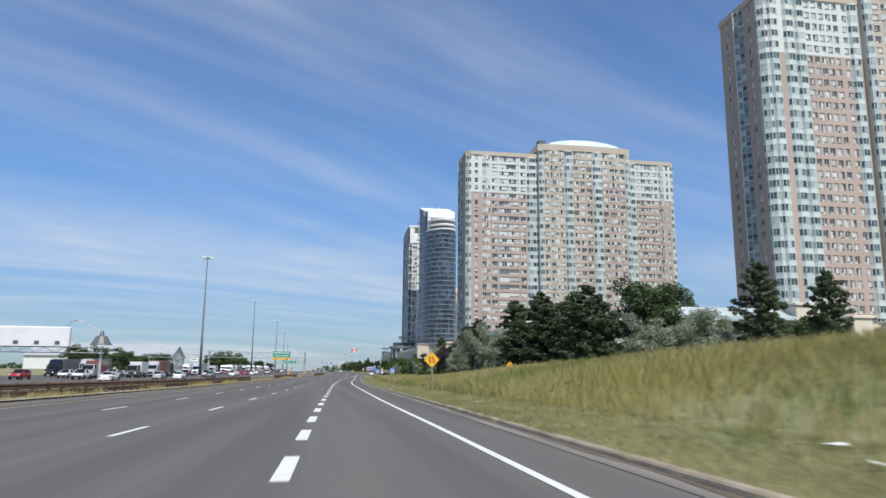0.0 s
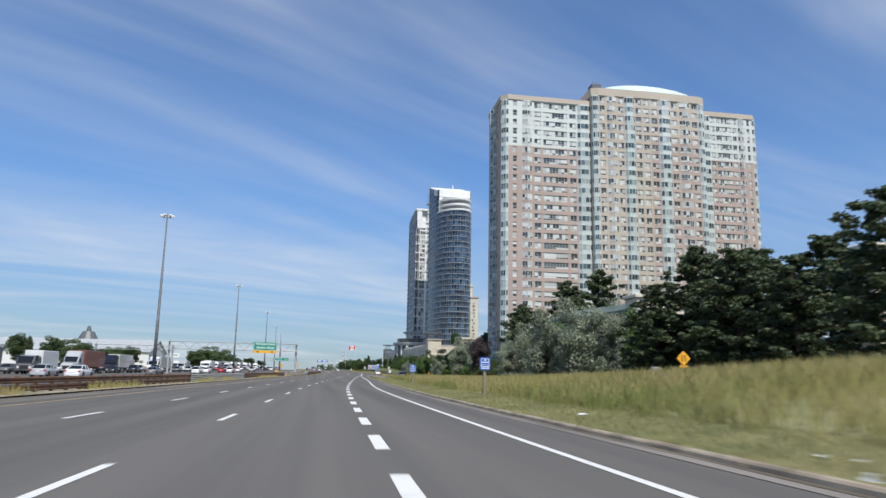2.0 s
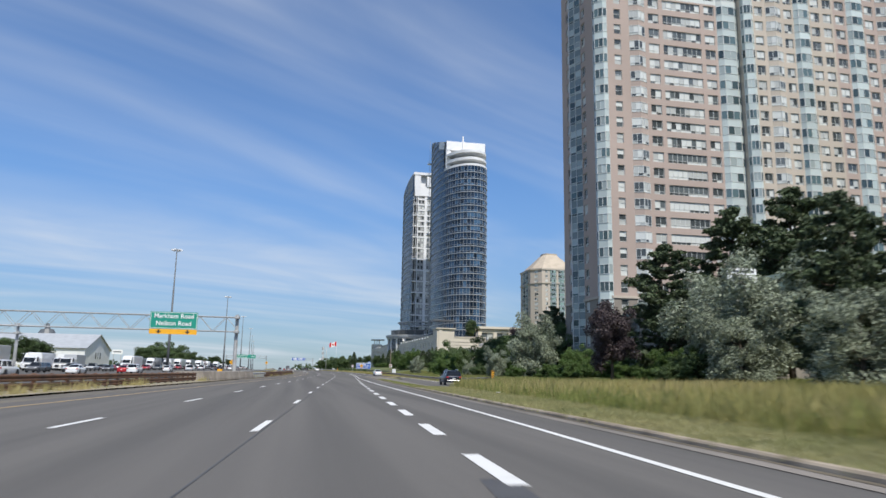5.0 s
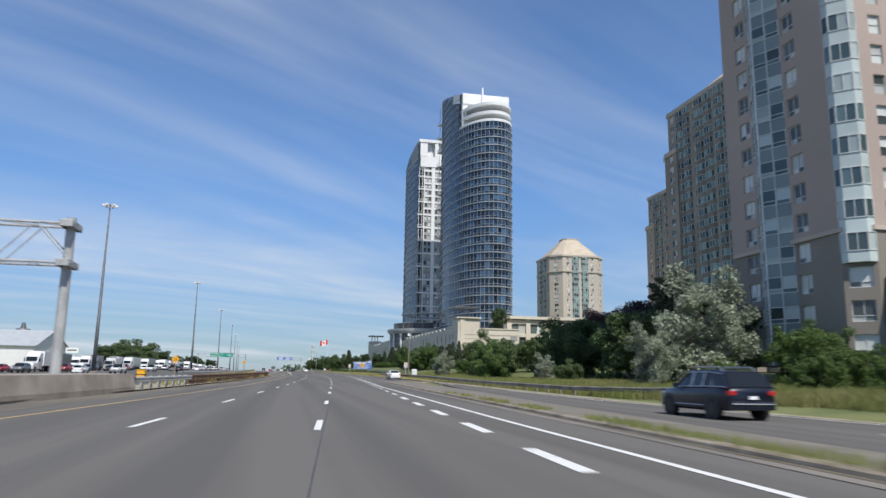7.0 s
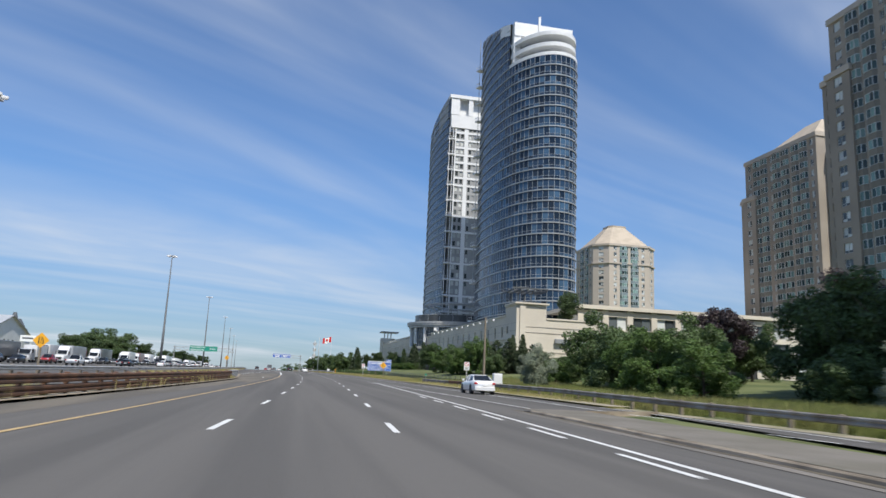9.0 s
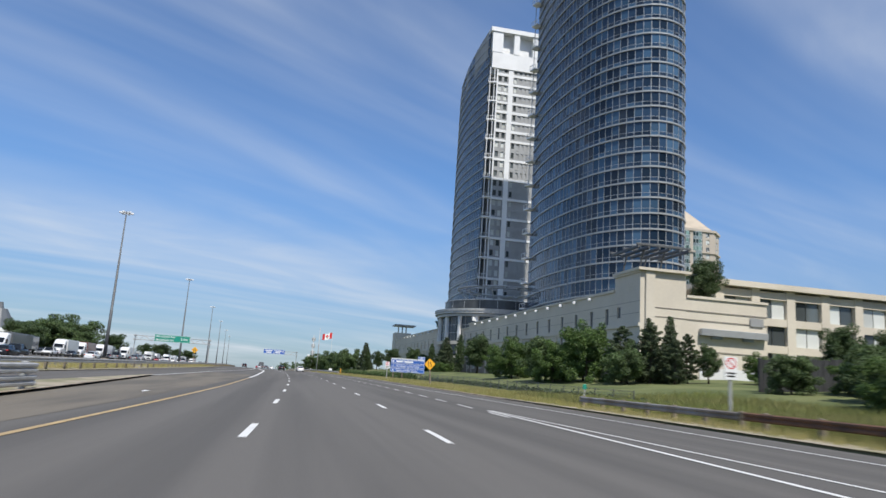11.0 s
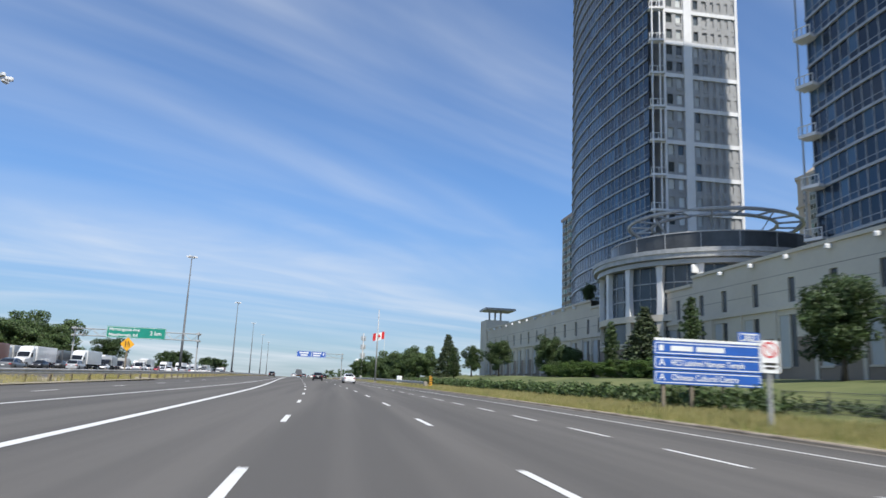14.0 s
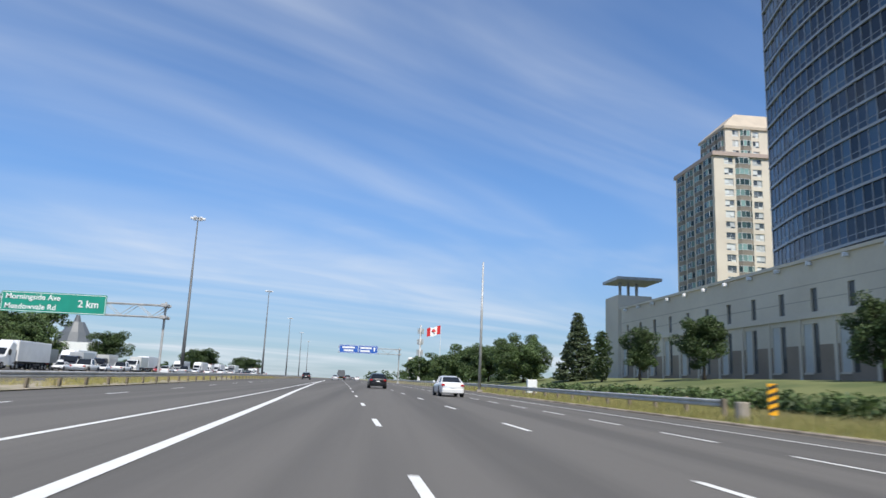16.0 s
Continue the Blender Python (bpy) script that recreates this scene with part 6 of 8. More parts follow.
def board(parent, x0, x1, z0, z1, y, face, border=True, name="sign_board", corner=0.12):
    b = Build()
    ring = []
    for cx, cz, a0 in ((x1 - corner, z0 + corner, -90), (x1 - corner, z1 - corner, 0), (x0 + corner, z1 - corner, 90), (x0 + corner, z0 + corner, 180)):
        for k in range(4):
            a = radians(a0 + 30 * k)
            ring.append((cx + corner * math.cos(a), cz + corner * math.sin(a)))
    n = len(ring)
    b.face([(x, y, z) for x, z in ring], 0)
    b.face([(x, y + 0.05, z) for x, z in reversed(ring)], 1)
    for i in range(n):
        p, q = ring[i], ring[(i + 1) % n]
        b.face([(p[0], y + 0.05, p[1]), (q[0], y + 0.05, q[1]), (q[0], y, q[1]), (p[0], y, p[1])], 1)
    ob = part(name, b, [face, SIGN_BACK], parent)
    if border:
        b = Build()
        w = 0.022 if x1 - x0 < 1.2 else 0.05
        for xa, za, xb, zb in ((x0 + 0.07, z0 + 0.07, x1 - 0.07, z0 + 0.07 + w), (x0 + 0.07, z1 - 0.07 - w, x1 - 0.07, z1 - 0.07), (x0 + 0.07, z0 + 0.07, x0 + 0.07 + w, z1 - 0.07), (x1 - 0.07 - w, z0 + 0.07, x1 - 0.07, z1 - 0.07)):
            b.face([(xa, y - 0.006, za), (xb, y - 0.006, za), (xb, y - 0.006, zb), (xa, y - 0.006, zb)])
        part("border", b, SIGN_W, ob)
    return ob


def bars(parent, rows_, y, material):
    """Rows of plain bars: (x0, x1, z, height)."""
    b = Build()
    for x0, x1, z, h in rows_:
        b.box(x0, y - 0.01, z - h / 2, x1, y, z + h / 2)
    return part("bar", b, material, parent)


UP = lambda x, y, z: Matrix.Translation((x, y, z)) @ Matrix.Rotation(radians(90), 4, "X")

G = gantry("steel truss gantry with a green direction sign over the express lanes", -37.4, -6.7, 236.2, 5.95, 7.75, (-7.0, -37.2))
s = board(G, -17.3, -11.7, 6.05, 8.15, 235.4, SIGN_G)
lettering("Markham Road", 0.78, SIGN_W, s, UP(-14.5, 235.38, 7.62), stretch_x=0.98)
lettering("Neilson Road", 0.78, SIGN_W, s, UP(-14.5, 235.38, 6.72), stretch_x=0.98)
s = board(G, -17.3, -11.7, 5.40, 6.02, 235.4, SIGN_Y, False)
for x in (-16.2, -12.8):
    b = Build()
    b.face([(x - 0.34, 235.385, 5.74), (x, 235.385, 5.48), (x + 0.34, 235.385, 5.74)])
    b.face([(x - 0.1, 235.385, 5.72), (x + 0.1, 235.385, 5.72), (x + 0.1, 235.385, 5.95), (x - 0.1, 235.385, 5.95)])
    part("arrow", b, SIGN_K, s)

G = gantry("steel truss gantry with a wide green distance sign", -38.4, -16.6, 540.8, 8.15, 9.35, (-17.0, -38.0), 0.13)
s = board(G, -32.5, -22.5, 8.0, 10.0, 540.0, SIGN_G)
lettering("Morningside Ave", 0.76, SIGN_W, s, UP(-32.1, 539.98, 9.48), "LEFT")
lettering("Meadowvale Rd", 0.76, SIGN_W, s, UP(-32.1, 539.98, 8.52), "LEFT")
lettering("2 km", 1.0, SIGN_W, s, UP(-24.2, 539.98, 9.0))

G = gantry("steel truss gantry with blue signs over the lanes ahead", -4.7, 10.1, 634.5, 9.0, 10.2, (9.6,), 0.15)
s = board(G, -4.4, 0.0, 8.9, 10.7, 633.7, SIGN_B)
bars(s, [(-3.7, -0.8, 10.15, 0.42), (-3.3, -1.1, 9.45, 0.42)], 633.69, SIGN_W)
s = board(G, 0.1, 4.5, 8.9, 10.7, 633.7, SIGN_B)
b = Build()
b.face([(3.6, 633.69, 9.45), (3.9, 633.69, 9.45), (3.9, 633.69, 10.05), (3.6, 633.69, 10.05)])
b.face([(3.4, 633.69, 10.05), (4.1, 633.69, 10.05), (3.75, 633.69, 10.45)])
part("arrow", b, SIGN_W, s)
bars(s, [(0.5, 3.1, 10.15, 0.42), (0.5, 2.7, 9.45, 0.42)], 633.69, SIGN_W)

# older gantry beside the express lanes near the start
G = gantry("steel gantry arm with a large white message sign seen from behind", -66.0, -39.9, 136.0, 4.5, 5.5, (-40.2,))
b = Build()
b.bevel_box(-66.0, 134.2, 5.55, -45.2, 135.3, 9.0, 0.15)
ms = part("message_sign", b, WHITEPANEL, G, "large white message sign housing")
for k in range(6):
    b = Build()
    b.box(-64.5 + 3.4 * k, 134.12, 5.9, -63.7 + 3.4 * k, 134.22, 6.5)
    part("vent", b, FRAMED, ms)
b = Build()
for yy in (135.45, 136.55):
    pp = [(-40.5 - 6.0 * math.sin(radians(a)), yy, 8.0 + 2.3 * math.sin(radians(2 * a)) * (1 if a < 45 else 1)) for a in range(0, 91, 10)]
    b.tube(pp, [0.06] * len(pp), 6)
part("arch", b, STEEL, G)
G = gantry("distant steel truss gantry over the express lanes", -62.0, -41.0, 262.0, 6.2, 7.4, (-41.5, -61.5))


def diamond(x, y, turn=0.0, lean=0.0, size=1.06, centre=2.55, tab=False, label="yellow diamond lane-merge warning sign on a wooden post"):
    z = land(x, y)
    t = thing("warning_sign", label, "road sign", Matrix.Translation((x, y, z)) @ Matrix.Rotation(radians(turn), 4, "Z") @ Matrix.Rotation(radians(lean), 4, "Y"), "lane-merge signs")
    b = Build()
    b.bevel_box(-0.08, 0.03, -0.4, 0.08, 0.17, centre + 0.35, 0.02)
    part("post", b, WOOD, t)
    b = Build()
    r = size
    ring = [(0, -r), (r, 0), (0, r), (-r, 0)]
    soft = []
    for i, (px, pz) in enumerate(ring):
        qx, qz = ring[(i - 1) % 4]
        nx, nz = ring[(i + 1) % 4]
        soft += [(px + (qx - px) * 0.07, pz + (qz - pz) * 0.07), (px + (nx - px) * 0.07, pz + (nz - pz) * 0.07)]
    b.face([(px, 0, centre + pz) for px, pz in soft], 0)
    b.face([(px, 0.03, centre + pz) for px, pz in reversed(soft)], 1)
    for i in range(8):
        p, q = soft[i], soft[(i + 1) % 8]
        b.face([(p[0], 0.03, centre + p[1]), (q[0], 0.03, centre + q[1]), (q[0], 0, centre + q[1]), (p[0], 0, centre + p[1])], 1)
    face = part("sign_face", b, [SIGN_Y, SIGN_BACK], t)
    b = Build()
    k = size
    b.face([(-0.30 * k, -0.012, centre - 0.42 * k), (-0.17 * k, -0.012, centre - 0.42 * k), (-0.17 * k, -0.012, centre + 0.42 * k), (-0.30 * k, -0.012, centre + 0.42 * k)])
    b.face([(0.22 * k, -0.012, centre - 0.45 * k), (0.34 * k, -0.012, centre - 0.45 * k), (0.34 * k, -0.012, centre - 0.05 * k), (0.22 * k, -0.012, centre - 0.05 * k)])
    b.face([(0.22 * k, -0.012, centre - 0.05 * k), (0.34 * k, -0.012, centre - 0.05 * k), (0.14 * k, -0.012, centre + 0.42 * k), (0.02 * k, -0.012, centre + 0.42 * k)])
    part("symbol", b, SIGN_K, face)
    b = Build()
    for i in range(3):
        b.face([(0.0, -0.012, centre + (-0.40 + 0.24 * i) * k), (0.08 * k, -0.012, centre + (-0.40 + 0.24 * i) * k), (0.08 * k, -0.012, centre + (-0.27 + 0.24 * i) * k), (0.0, -0.012, centre + (-0.27 + 0.24 * i) * k)])
    part("symbol_dashes", b, SIGN_K, face)
    if tab:
        b = Build()
        b.bevel_box(-0.4, 0, centre - size - 0.28, 0.4, 0.03, centre - size + 0.05, 0.01)
        part("tab", b, SIGN_Y, t)


diamond(8.5, 56.4, lean=-2.0, size=0.63, centre=2.45)
diamond(29.2, 111.0, size=0.63, centre=2.0, tab=True, label="yellow diamond lane-merge sign with a tab in tall grass")
diamond(23.2, 401.2, lean=-5.0, size=0.68, centre=2.5)
diamond(-15.4, 326.0, size=0.66, centre=2.85, label="yellow diamond warning sign beside the express lanes")
diamond(-14.4, 488.5, size=0.74, centre=3.6, label="yellow diamond warning sign beside the express lanes")


def sand_box(x, y):
    """A yellow plastic crash cushion with a dark lid."""
    t = thing("crash_cushion", "yellow plastic crash cushion box on the median", "crash cushion", pose(x, y, RZ(y)))
    b = Build()
    b.bevel_box(-0.5, -0.5, 0.0, 0.5, 0.5, 0.92, 0.08)
    part("body", b, SIGN_Y, t)
    b = Build()
    b.bevel_box(-0.54, -0.54, 0.90, 0.54, 0.54, 1.0, 0.04)
    part("lid", b, SIGN_Y, t)
    b = Build()
    b.box(-0.515, -0.515, 0.34, 0.515, 0.515, 0.46)
    part("band", b, SIGN_K, t, "black band")


def roadside_board(x, y, z, w, h):
    """A pale board on two posts, with a line of writing too far off to read."""
    t = thing("roadside_board", "white board on two steel posts across the highway", "sign", pose(x, y, land(x, y)))
    g = z - land(x, y)
    b = Build()
    b.bevel_box(-w / 2, -0.1, g - h / 2, w / 2, 0.1, g + h / 2, 0.05)
    part("panel", b, SIGN_W, t)
    for px in (-w * 0.35, w * 0.35):
        b = Build()
        b.box(px - 0.12, 0.1, -0.3, px + 0.12, 0.3, g + h * 0.4)
        part("post", b, STEEL, t)
    b = Build()
    b.box(-w * 0.36, -0.125, g - h * 0.1, w * 0.36, -0.1, g + h * 0.16)
    part("text_bar", b, MAST, t)


sand_box(-15.2, 298.0)
roadside_board(-104.7, 590.0, 11.0, 6.0, 2.6)


def service_sign(x, y, w, h, centre, rows_, label):
    z = land(x, y)
    t = thing("service_sign", label, "road sign", pose(x, y, z))
    b = Build()
    b.bevel_box(-0.09, 0.06, -0.4, 0.09, 0.2, centre + h / 2 - 0.1, 0.02)
    part("post", b, WOOD, t)
    s_ = board(t, -w / 2, w / 2, centre - h / 2, centre + h / 2, 0.0, SIGN_B, corner=0.06)
    bars(s_, [(-w * a, w * a, centre + h * f, k) for a, f, k in rows_], -0.004, SIGN_W)


service_sign(9.0, 97.2, 0.62, 0.74, 1.84, [(0.10, 0.30, 0.06), (0.34, 0.12, 0.052), (0.46, -0.06, 0.013), (0.40, -0.2, 0.04), (0.36, -0.33, 0.04)], "small blue service sign on a wooden post")
service_sign(9.9, 138.0, 0.74, 0.84, 1.75, [(0.2, 0.27, 0.08), (0.36, 0.0, 0.06), (0.34, -0.28, 0.06)], "small blue service sign on a post")

# attraction board
z = land(27, 444.6)
t = thing("attraction_sign", "wide blue attractions sign on four wooden posts", "road sign", pose(27.4, 443.7, z + 0.35))
for x in (-2.5, -0.9, 0.9, 2.5):
    b = Build()
    b.bevel_box(x - 0.09, 0.06, -0.9, x + 0.09, 0.22, 2.9, 0.02)
    part("post", b, WOOD, t)
for z0_, z1_ in ((2.42, 3.15), (1.66, 2.38), (0.90, 1.62)):
    s = board(t, -3.05, 3.05, z0_, z1_, 0.0, SIGN_B, corner=0.06)
    zc = (z0_ + z1_) / 2
    if z0_ > 2:
        bars(s, [(-2.1, -0.85, zc, 0.26), (-0.65, 0.95, zc, 0.26), (-2.75, -2.5, zc, 0.3)], -0.004, SIGN_W)
    elif z0_ > 1.6:
        lettering("A", 0.5, SIGN_W, s, UP(-2.6, -0.02, zc))
        lettering("HCS Lakshmi Narayan Temple", 0.42, SIGN_W, s, UP(-2.1, -0.02, zc), "LEFT", 0.80)
    else:
        lettering("A", 0.5, SIGN_W, s, UP(-2.6, -0.02, zc))
        lettering("Chinese Cultural Centre", 0.44, SIGN_W, s, UP(-2.1, -0.02, zc), "LEFT", 0.86)
bars(t, [(-3.0, 3.0, 3.24, 0.14)], 0.0, SIGN_W)
s = board(t, 1.75, 3.05, 3.3, 3.85, 0.0, SIGN_B, corner=0.05)
lettering("383", 0.46, SIGN_W, s, UP(2.4, -0.02, 3.57))


def no_passing(x, y, h):
    z = land(x, y)
    t = thing("regulation_sign", "white regulation sign with a red barred ring", "road sign", pose(x, y, z))
    b = Build()
    b.bevel_box(-0.06, 0.03, -0.4, 0.06, 0.14, h + 0.4, 0.02)
    part("post", b, STEEL, t)
    s_ = board(t, -0.34, 0.34, h - 0.5, h + 0.56, 0.0, SIGN_W, False, corner=0.06)
    b = Build()
    n = 20
    for i in range(n):
        a, c = 2 * math.pi * i / n, 2 * math.pi * (i + 1) / n
        b.face([(math.cos(a) * 0.27, -0.006, h + 0.25 + math.sin(a) * 0.27), (math.cos(c) * 0.27, -0.006, h + 0.25 + math.sin(c) * 0.27), (math.cos(c) * 0.21, -0.006, h + 0.25 + math.sin(c) * 0.21), (math.cos(a) * 0.21, -0.006, h + 0.25 + math.sin(a) * 0.21)][::-1])
    b.face([(-0.18, -0.007, h + 0.39), (-0.14, -0.007, h + 0.43), (0.18, -0.007, h + 0.11), (0.14, -0.007, h + 0.07)][::-1])
    part("ring", b, SIGN_R, s_)
    bars(s_, [(-0.24, 0.24, h - 0.2, 0.07), (-0.2, 0.2, h - 0.34, 0.07)], -0.004, SIGN_K)


no_passing(21.9, 429.9, 3.75 - land(21.9, 429.9))
no_passing(27.0, 349.0, 2.4)
b = Build()
t = thing("utility_box", "pale metal utility cabinet by the guard rail", "cabinet", pose(25.6, 330.5, land(25.6, 330.5) - 0.05))
b.bevel_box(-0.45, -0.3, 0, 0.45, 0.3, 1.7, 0.04)
part("body", b, SIGN_W, t)
b = Build()
b.box(-0.4, -0.315, 0.15, 0.4, -0.3, 1.55)
part("door", b, WHITEPANEL, t)
t = thing("utility_box", "pale metal utility cabinet by the guard rail", "cabinet", pose(19.0, 533, land(19.0, 533) - 0.05))
b = Build()
b.bevel_box(-0.45, -0.3, 0, 0.45, 0.3, 1.5, 0.04)
part("body", b, SIGN_W, t)
t = thing("utility_pole", "wooden utility pole beside the slip road", "pole", pose(25.0, 333.5, land(25, 333.5) - 0.1))
b = Build()
b.tube([(0, 0, 0), (0, 0, 7.6)], [0.14, 0.10], 8)
part("pole", b, WOOD, t)


def hazard_marker(x, y, label):
    t = thing("hazard_marker", label, "road marker", pose(x, y, land(x, y)))
    b = Build()
    b.bevel_box(-0.05, 0.03, -0.2, 0.05, 0.10, 1.5, 0.01)
    part("post", b, STEEL, t)
    b = Build()
    b.bevel_box(-0.18, 0, 0.35, 0.18, 0.03, 1.5, 0.01)
    f = part("sign_face", b, SIGN_Y, t)
    b = Build()
    for i in range(4):
        z = 0.42 + 0.27 * i
        b.face([(-0.18, -0.004, z), (0.18, -0.004, z + 0.14), (0.18, -0.004, z + 0.27), (-0.18, -0.004, z + 0.13)])
    part("stripe", b, SIGN_K, f)


hazard_marker(19.2, 493.0, "yellow and black hazard marker at the rail's end")
hazard_marker(26.4, 235.3, "yellow and black hazard marker at the rail's end")
t = thing("rail_end_block", "white concrete drum at the guard rail's end", "barrier", pose(18.75, 494.4, land(18.75, 494.4) - 0.05))
b = Build()
b.tube([(0, 0, 0), (0, 0, 0.78), (0, 0, 0.82)], [0.27, 0.27, 0.24], 14)
part("drum", b, CONCRETE, t)

# flag, cell tower and white pylon sign far ahead
t = thing("flag_pole", "tall white flag pole with a red and white flag", "flag pole", pose(33.0, 792, RZ(792) + 1.8))
b = Build()
b.tube([(0, 0, -2), (0, 0, 25.5)], [0.16, 0.08], 8)
part("pole", b, WHITEPANEL, t)
fl = Build()
N = 12
for i in range(N):
    for (a, c), sl in (((0, 0.25), 1), ((0.25, 0.75), 0), ((0.75, 1), 1)):
        if a <= (i + 0.5) / N < c:
            slot = sl
    def wave(s):
        return (-0.2 - 6.2 * s, math.sin(s * 7) * 0.4, 20.6 - 1.6 * s + 0.25 * math.sin(s * 9))
    p, q = wave(i / N), wave((i + 1) / N)
    fl.face([p, q, (q[0], q[1], q[2] + 4.0), (p[0], p[1], p[2] + 4.0)], slot)
    fl.face([(p[0], p[1] + 0.03, p[2]), (p[0], p[1] + 0.03, p[2] + 4.0), (q[0], q[1] + 0.03, q[2] + 4.0), (q[0], q[1] + 0.03, q[2])], slot)
part("flag", fl, [SIGN_W, SIGN_R], t)
b = Build()
leaf = [(0, 1.5), (0.35, 0.9), (0.9, 1.0), (0.7, 0.5), (1.3, 0.1), (0.8, -0.4), (0.1, -0.5), (0.08, -1.2), (-0.08, -1.2), (-0.1, -0.5), (-0.8, -0.4), (-1.3, 0.1), (-0.7, 0.5), (-0.9, 1.0), (-0.35, 0.9)]
b.face([(-3.3 + px * 0.8, -0.62, 21.9 + pz * 0.8) for px, pz in leaf])
b.face([(-3.3 + px * 0.8, -0.58, 21.9 + pz * 0.8) for px, pz in leaf][::-1])
part("emblem", b, SIGN_R, t)
t = thing("cell_tower", "slim white monopole cell tower with antennas", "tower", pose(18.3, 700, RZ(700)))
b = Build()
b.tube([(0, 0, 0), (0, 0, 19)], [0.45, 0.25], 8)
part("pole", b, WHITEPANEL, t)
for z in (10, 13.5, 17):
    for a in range(0, 360, 60):
        b = Build()
        q = Matrix.Rotation(radians(a), 4, "Z") @ Matrix.Translation((0.9, 0, z))
        b.bevel_box(-0.12, -0.2, -0.9, 0.12, 0.2, 0.9, 0.03, 0, q)
        b.box(-0.9, -0.04, -0.04, -0.1, 0.04, 0.04, 0, q)
        part("antenna", b, STEEL, t)
t = thing("pylon_sign", "white rounded pylon sign beside the highway", "sign", pose(18.6, 760, RZ(760)))
b = Build()
b.bevel_box(-1.6, -0.6, 0, 1.6, 0.6, 10.2, 0.5)
part("body", b, WHITEPANEL, t)
b = Build()
b.tube([(0, -0.66, 8.2), (0, -0.6, 8.2)], [0.8, 0.8], 16)
part("emblem", b, SIGN_B, t)

t = thing("pylon_sign", "tall white panel sign on a post among the trees", "sign", pose(45.9, 208.5, land(45.9, 208.5)))
b = Build()
b.bevel_box(-0.22, 0.02, -0.3, 0.22, 0.3, 11.0, 0.03)
part("post", b, STEEL, t)
zs_ = 12.0 - land(45.9, 208.5)
for x0_, x1_, z0_, z1_ in ((-1.7, 1.7, zs_ - 0.15, zs_ + 0.55), (-1.7, 1.7, zs_ - 0.95, zs_ - 0.25), (-0.9, 1.1, zs_ - 3.0, zs_ - 1.15)):
    s = board(t, x0_, x1_, z0_, z1_, -0.05, SIGN_W, False, corner=0.05)
    bars(s, [(x0_ + 0.3, x1_ - 0.3, (z0_ + z1_) / 2, 0.22)], -0.056, FRAMED)
t = thing("utility_box", "grey metal utility cabinet in the tall grass", "cabinet", pose(26.8, 111.3, land(26.8, 111.3) - 0.1))
b = Build()
b.bevel_box(-0.32, -0.25, 0, 0.32, 0.25, 1.35, 0.04)
part("body", b, STEEL, t)
b = Build()
b.box(-0.28, -0.265, 0.15, 0.28, -0.25, 1.25)
part("door", b, SIGN_BACK, t)


# low wire fence between the verge and the lawn
fence = thing("wire_fence", "low wire mesh fence with slim steel posts", "fence")
line = [(C(y) + KERB_U(y) + 8.6, y) for y in np.arange(364, 441, 3.0)]
wire, top = Build(), []
for (x0, y0), (x1, y1) in zip(line, line[1:]):
    z0_, z1_ = land(x0, y0), land(x1, y1)
    for k in range(6):
        h = 0.12 + 0.16 * k
        wire.tube([(x0, y0, z0_ + h), (x1, y1, z1_ + h)], [0.008, 0.008], 3)
    for k in range(10):
        q = (k + 0.5) / 10
        xx, yy, zz = x0 + (x1 - x0) * q, y0 + (y1 - y0) * q, z0_ + (z1_ - z0_) * q
        wire.tube([(xx, yy, zz + 0.05), (xx, yy, zz + 0.95)], [0.007, 0.007], 3)
tagged(part("mesh", wire, MAST, fence), kind="stuff")
for x, y in line:
    b = Build()
    b.tube([(x, y, land(x, y) - 0.2), (x, y, land(x, y) + 1.05)], [0.04, 0.035], 6)
    part("post", b, MAST, fence)
b = Build()
b.tube([(x, y, land(x, y) + 0.98) for x, y in line], [0.014] * len(line), 5)
part("rail", b, MAST, fence)

t = thing("delineator", "slim white marker post with a teal cap at the rail's end", "road marker", pose(23.3, 357.2, land(23.3, 357.2)))
b = Build()
b.tube([(0, 0, -0.2), (0, 0, 1.15)], [0.035, 0.03], 6)
part("post", b, STEEL, t)
b = Build()
b.bevel_box(-0.11, -0.03, 1.02, 0.11, 0.03, 1.3, 0.05)
part("cap", b, SIGN_G, t)

# dark board fence behind the slip road's trees
fence = thing("board_fence", "tall dark weathered board fence", "fence")
for i in range(16):
    x0 = 47.6 + 2.5 * i
    z0_, z1_ = land(x0, 375), 5.65 + 0.066 * (x0 - 47.6)
    b = Build()
    for k in range(8):
        b.box(x0 + 0.305 * k, 374.96 - 0.02 * (k % 2), z0_ - 0.3, x0 + 0.305 * k + 0.295, 375.0, z1_ - 0.03 * ((i * 5 + k * 3) % 4))
    part("panel", b, FENCEWOOD, fence)
    b = Build()
    b.bevel_box(x0 - 0.08, 375.0, z0_ - 0.3, x0 + 0.08, 375.16, z1_ + 0.1, 0.02)
    part("post", b, FENCEWOOD, fence)


# ---- vehicles ----
_paint = {}


def paint(col):
    if col not in _paint:
        _paint[col] = mat("car_paint", col, 0.32, 0.15, var=0.04, scale=0.8, bump=0, coat=0.35)
    return _paint[col]


def loft(b, sections, slot=0, caps=True, slots=None):
    n = len(sections[0])
    for s0, s1 in zip(sections, sections[1:]):
        for k in range(n):
            j = (k + 1) % n
            b.face([s0[k], s0[j], s1[j], s1[k]], slots[k] if slots else slot)
    if caps:
        b.face(sections[0][::-1], slot)
        b.face(sections[-1], slot)


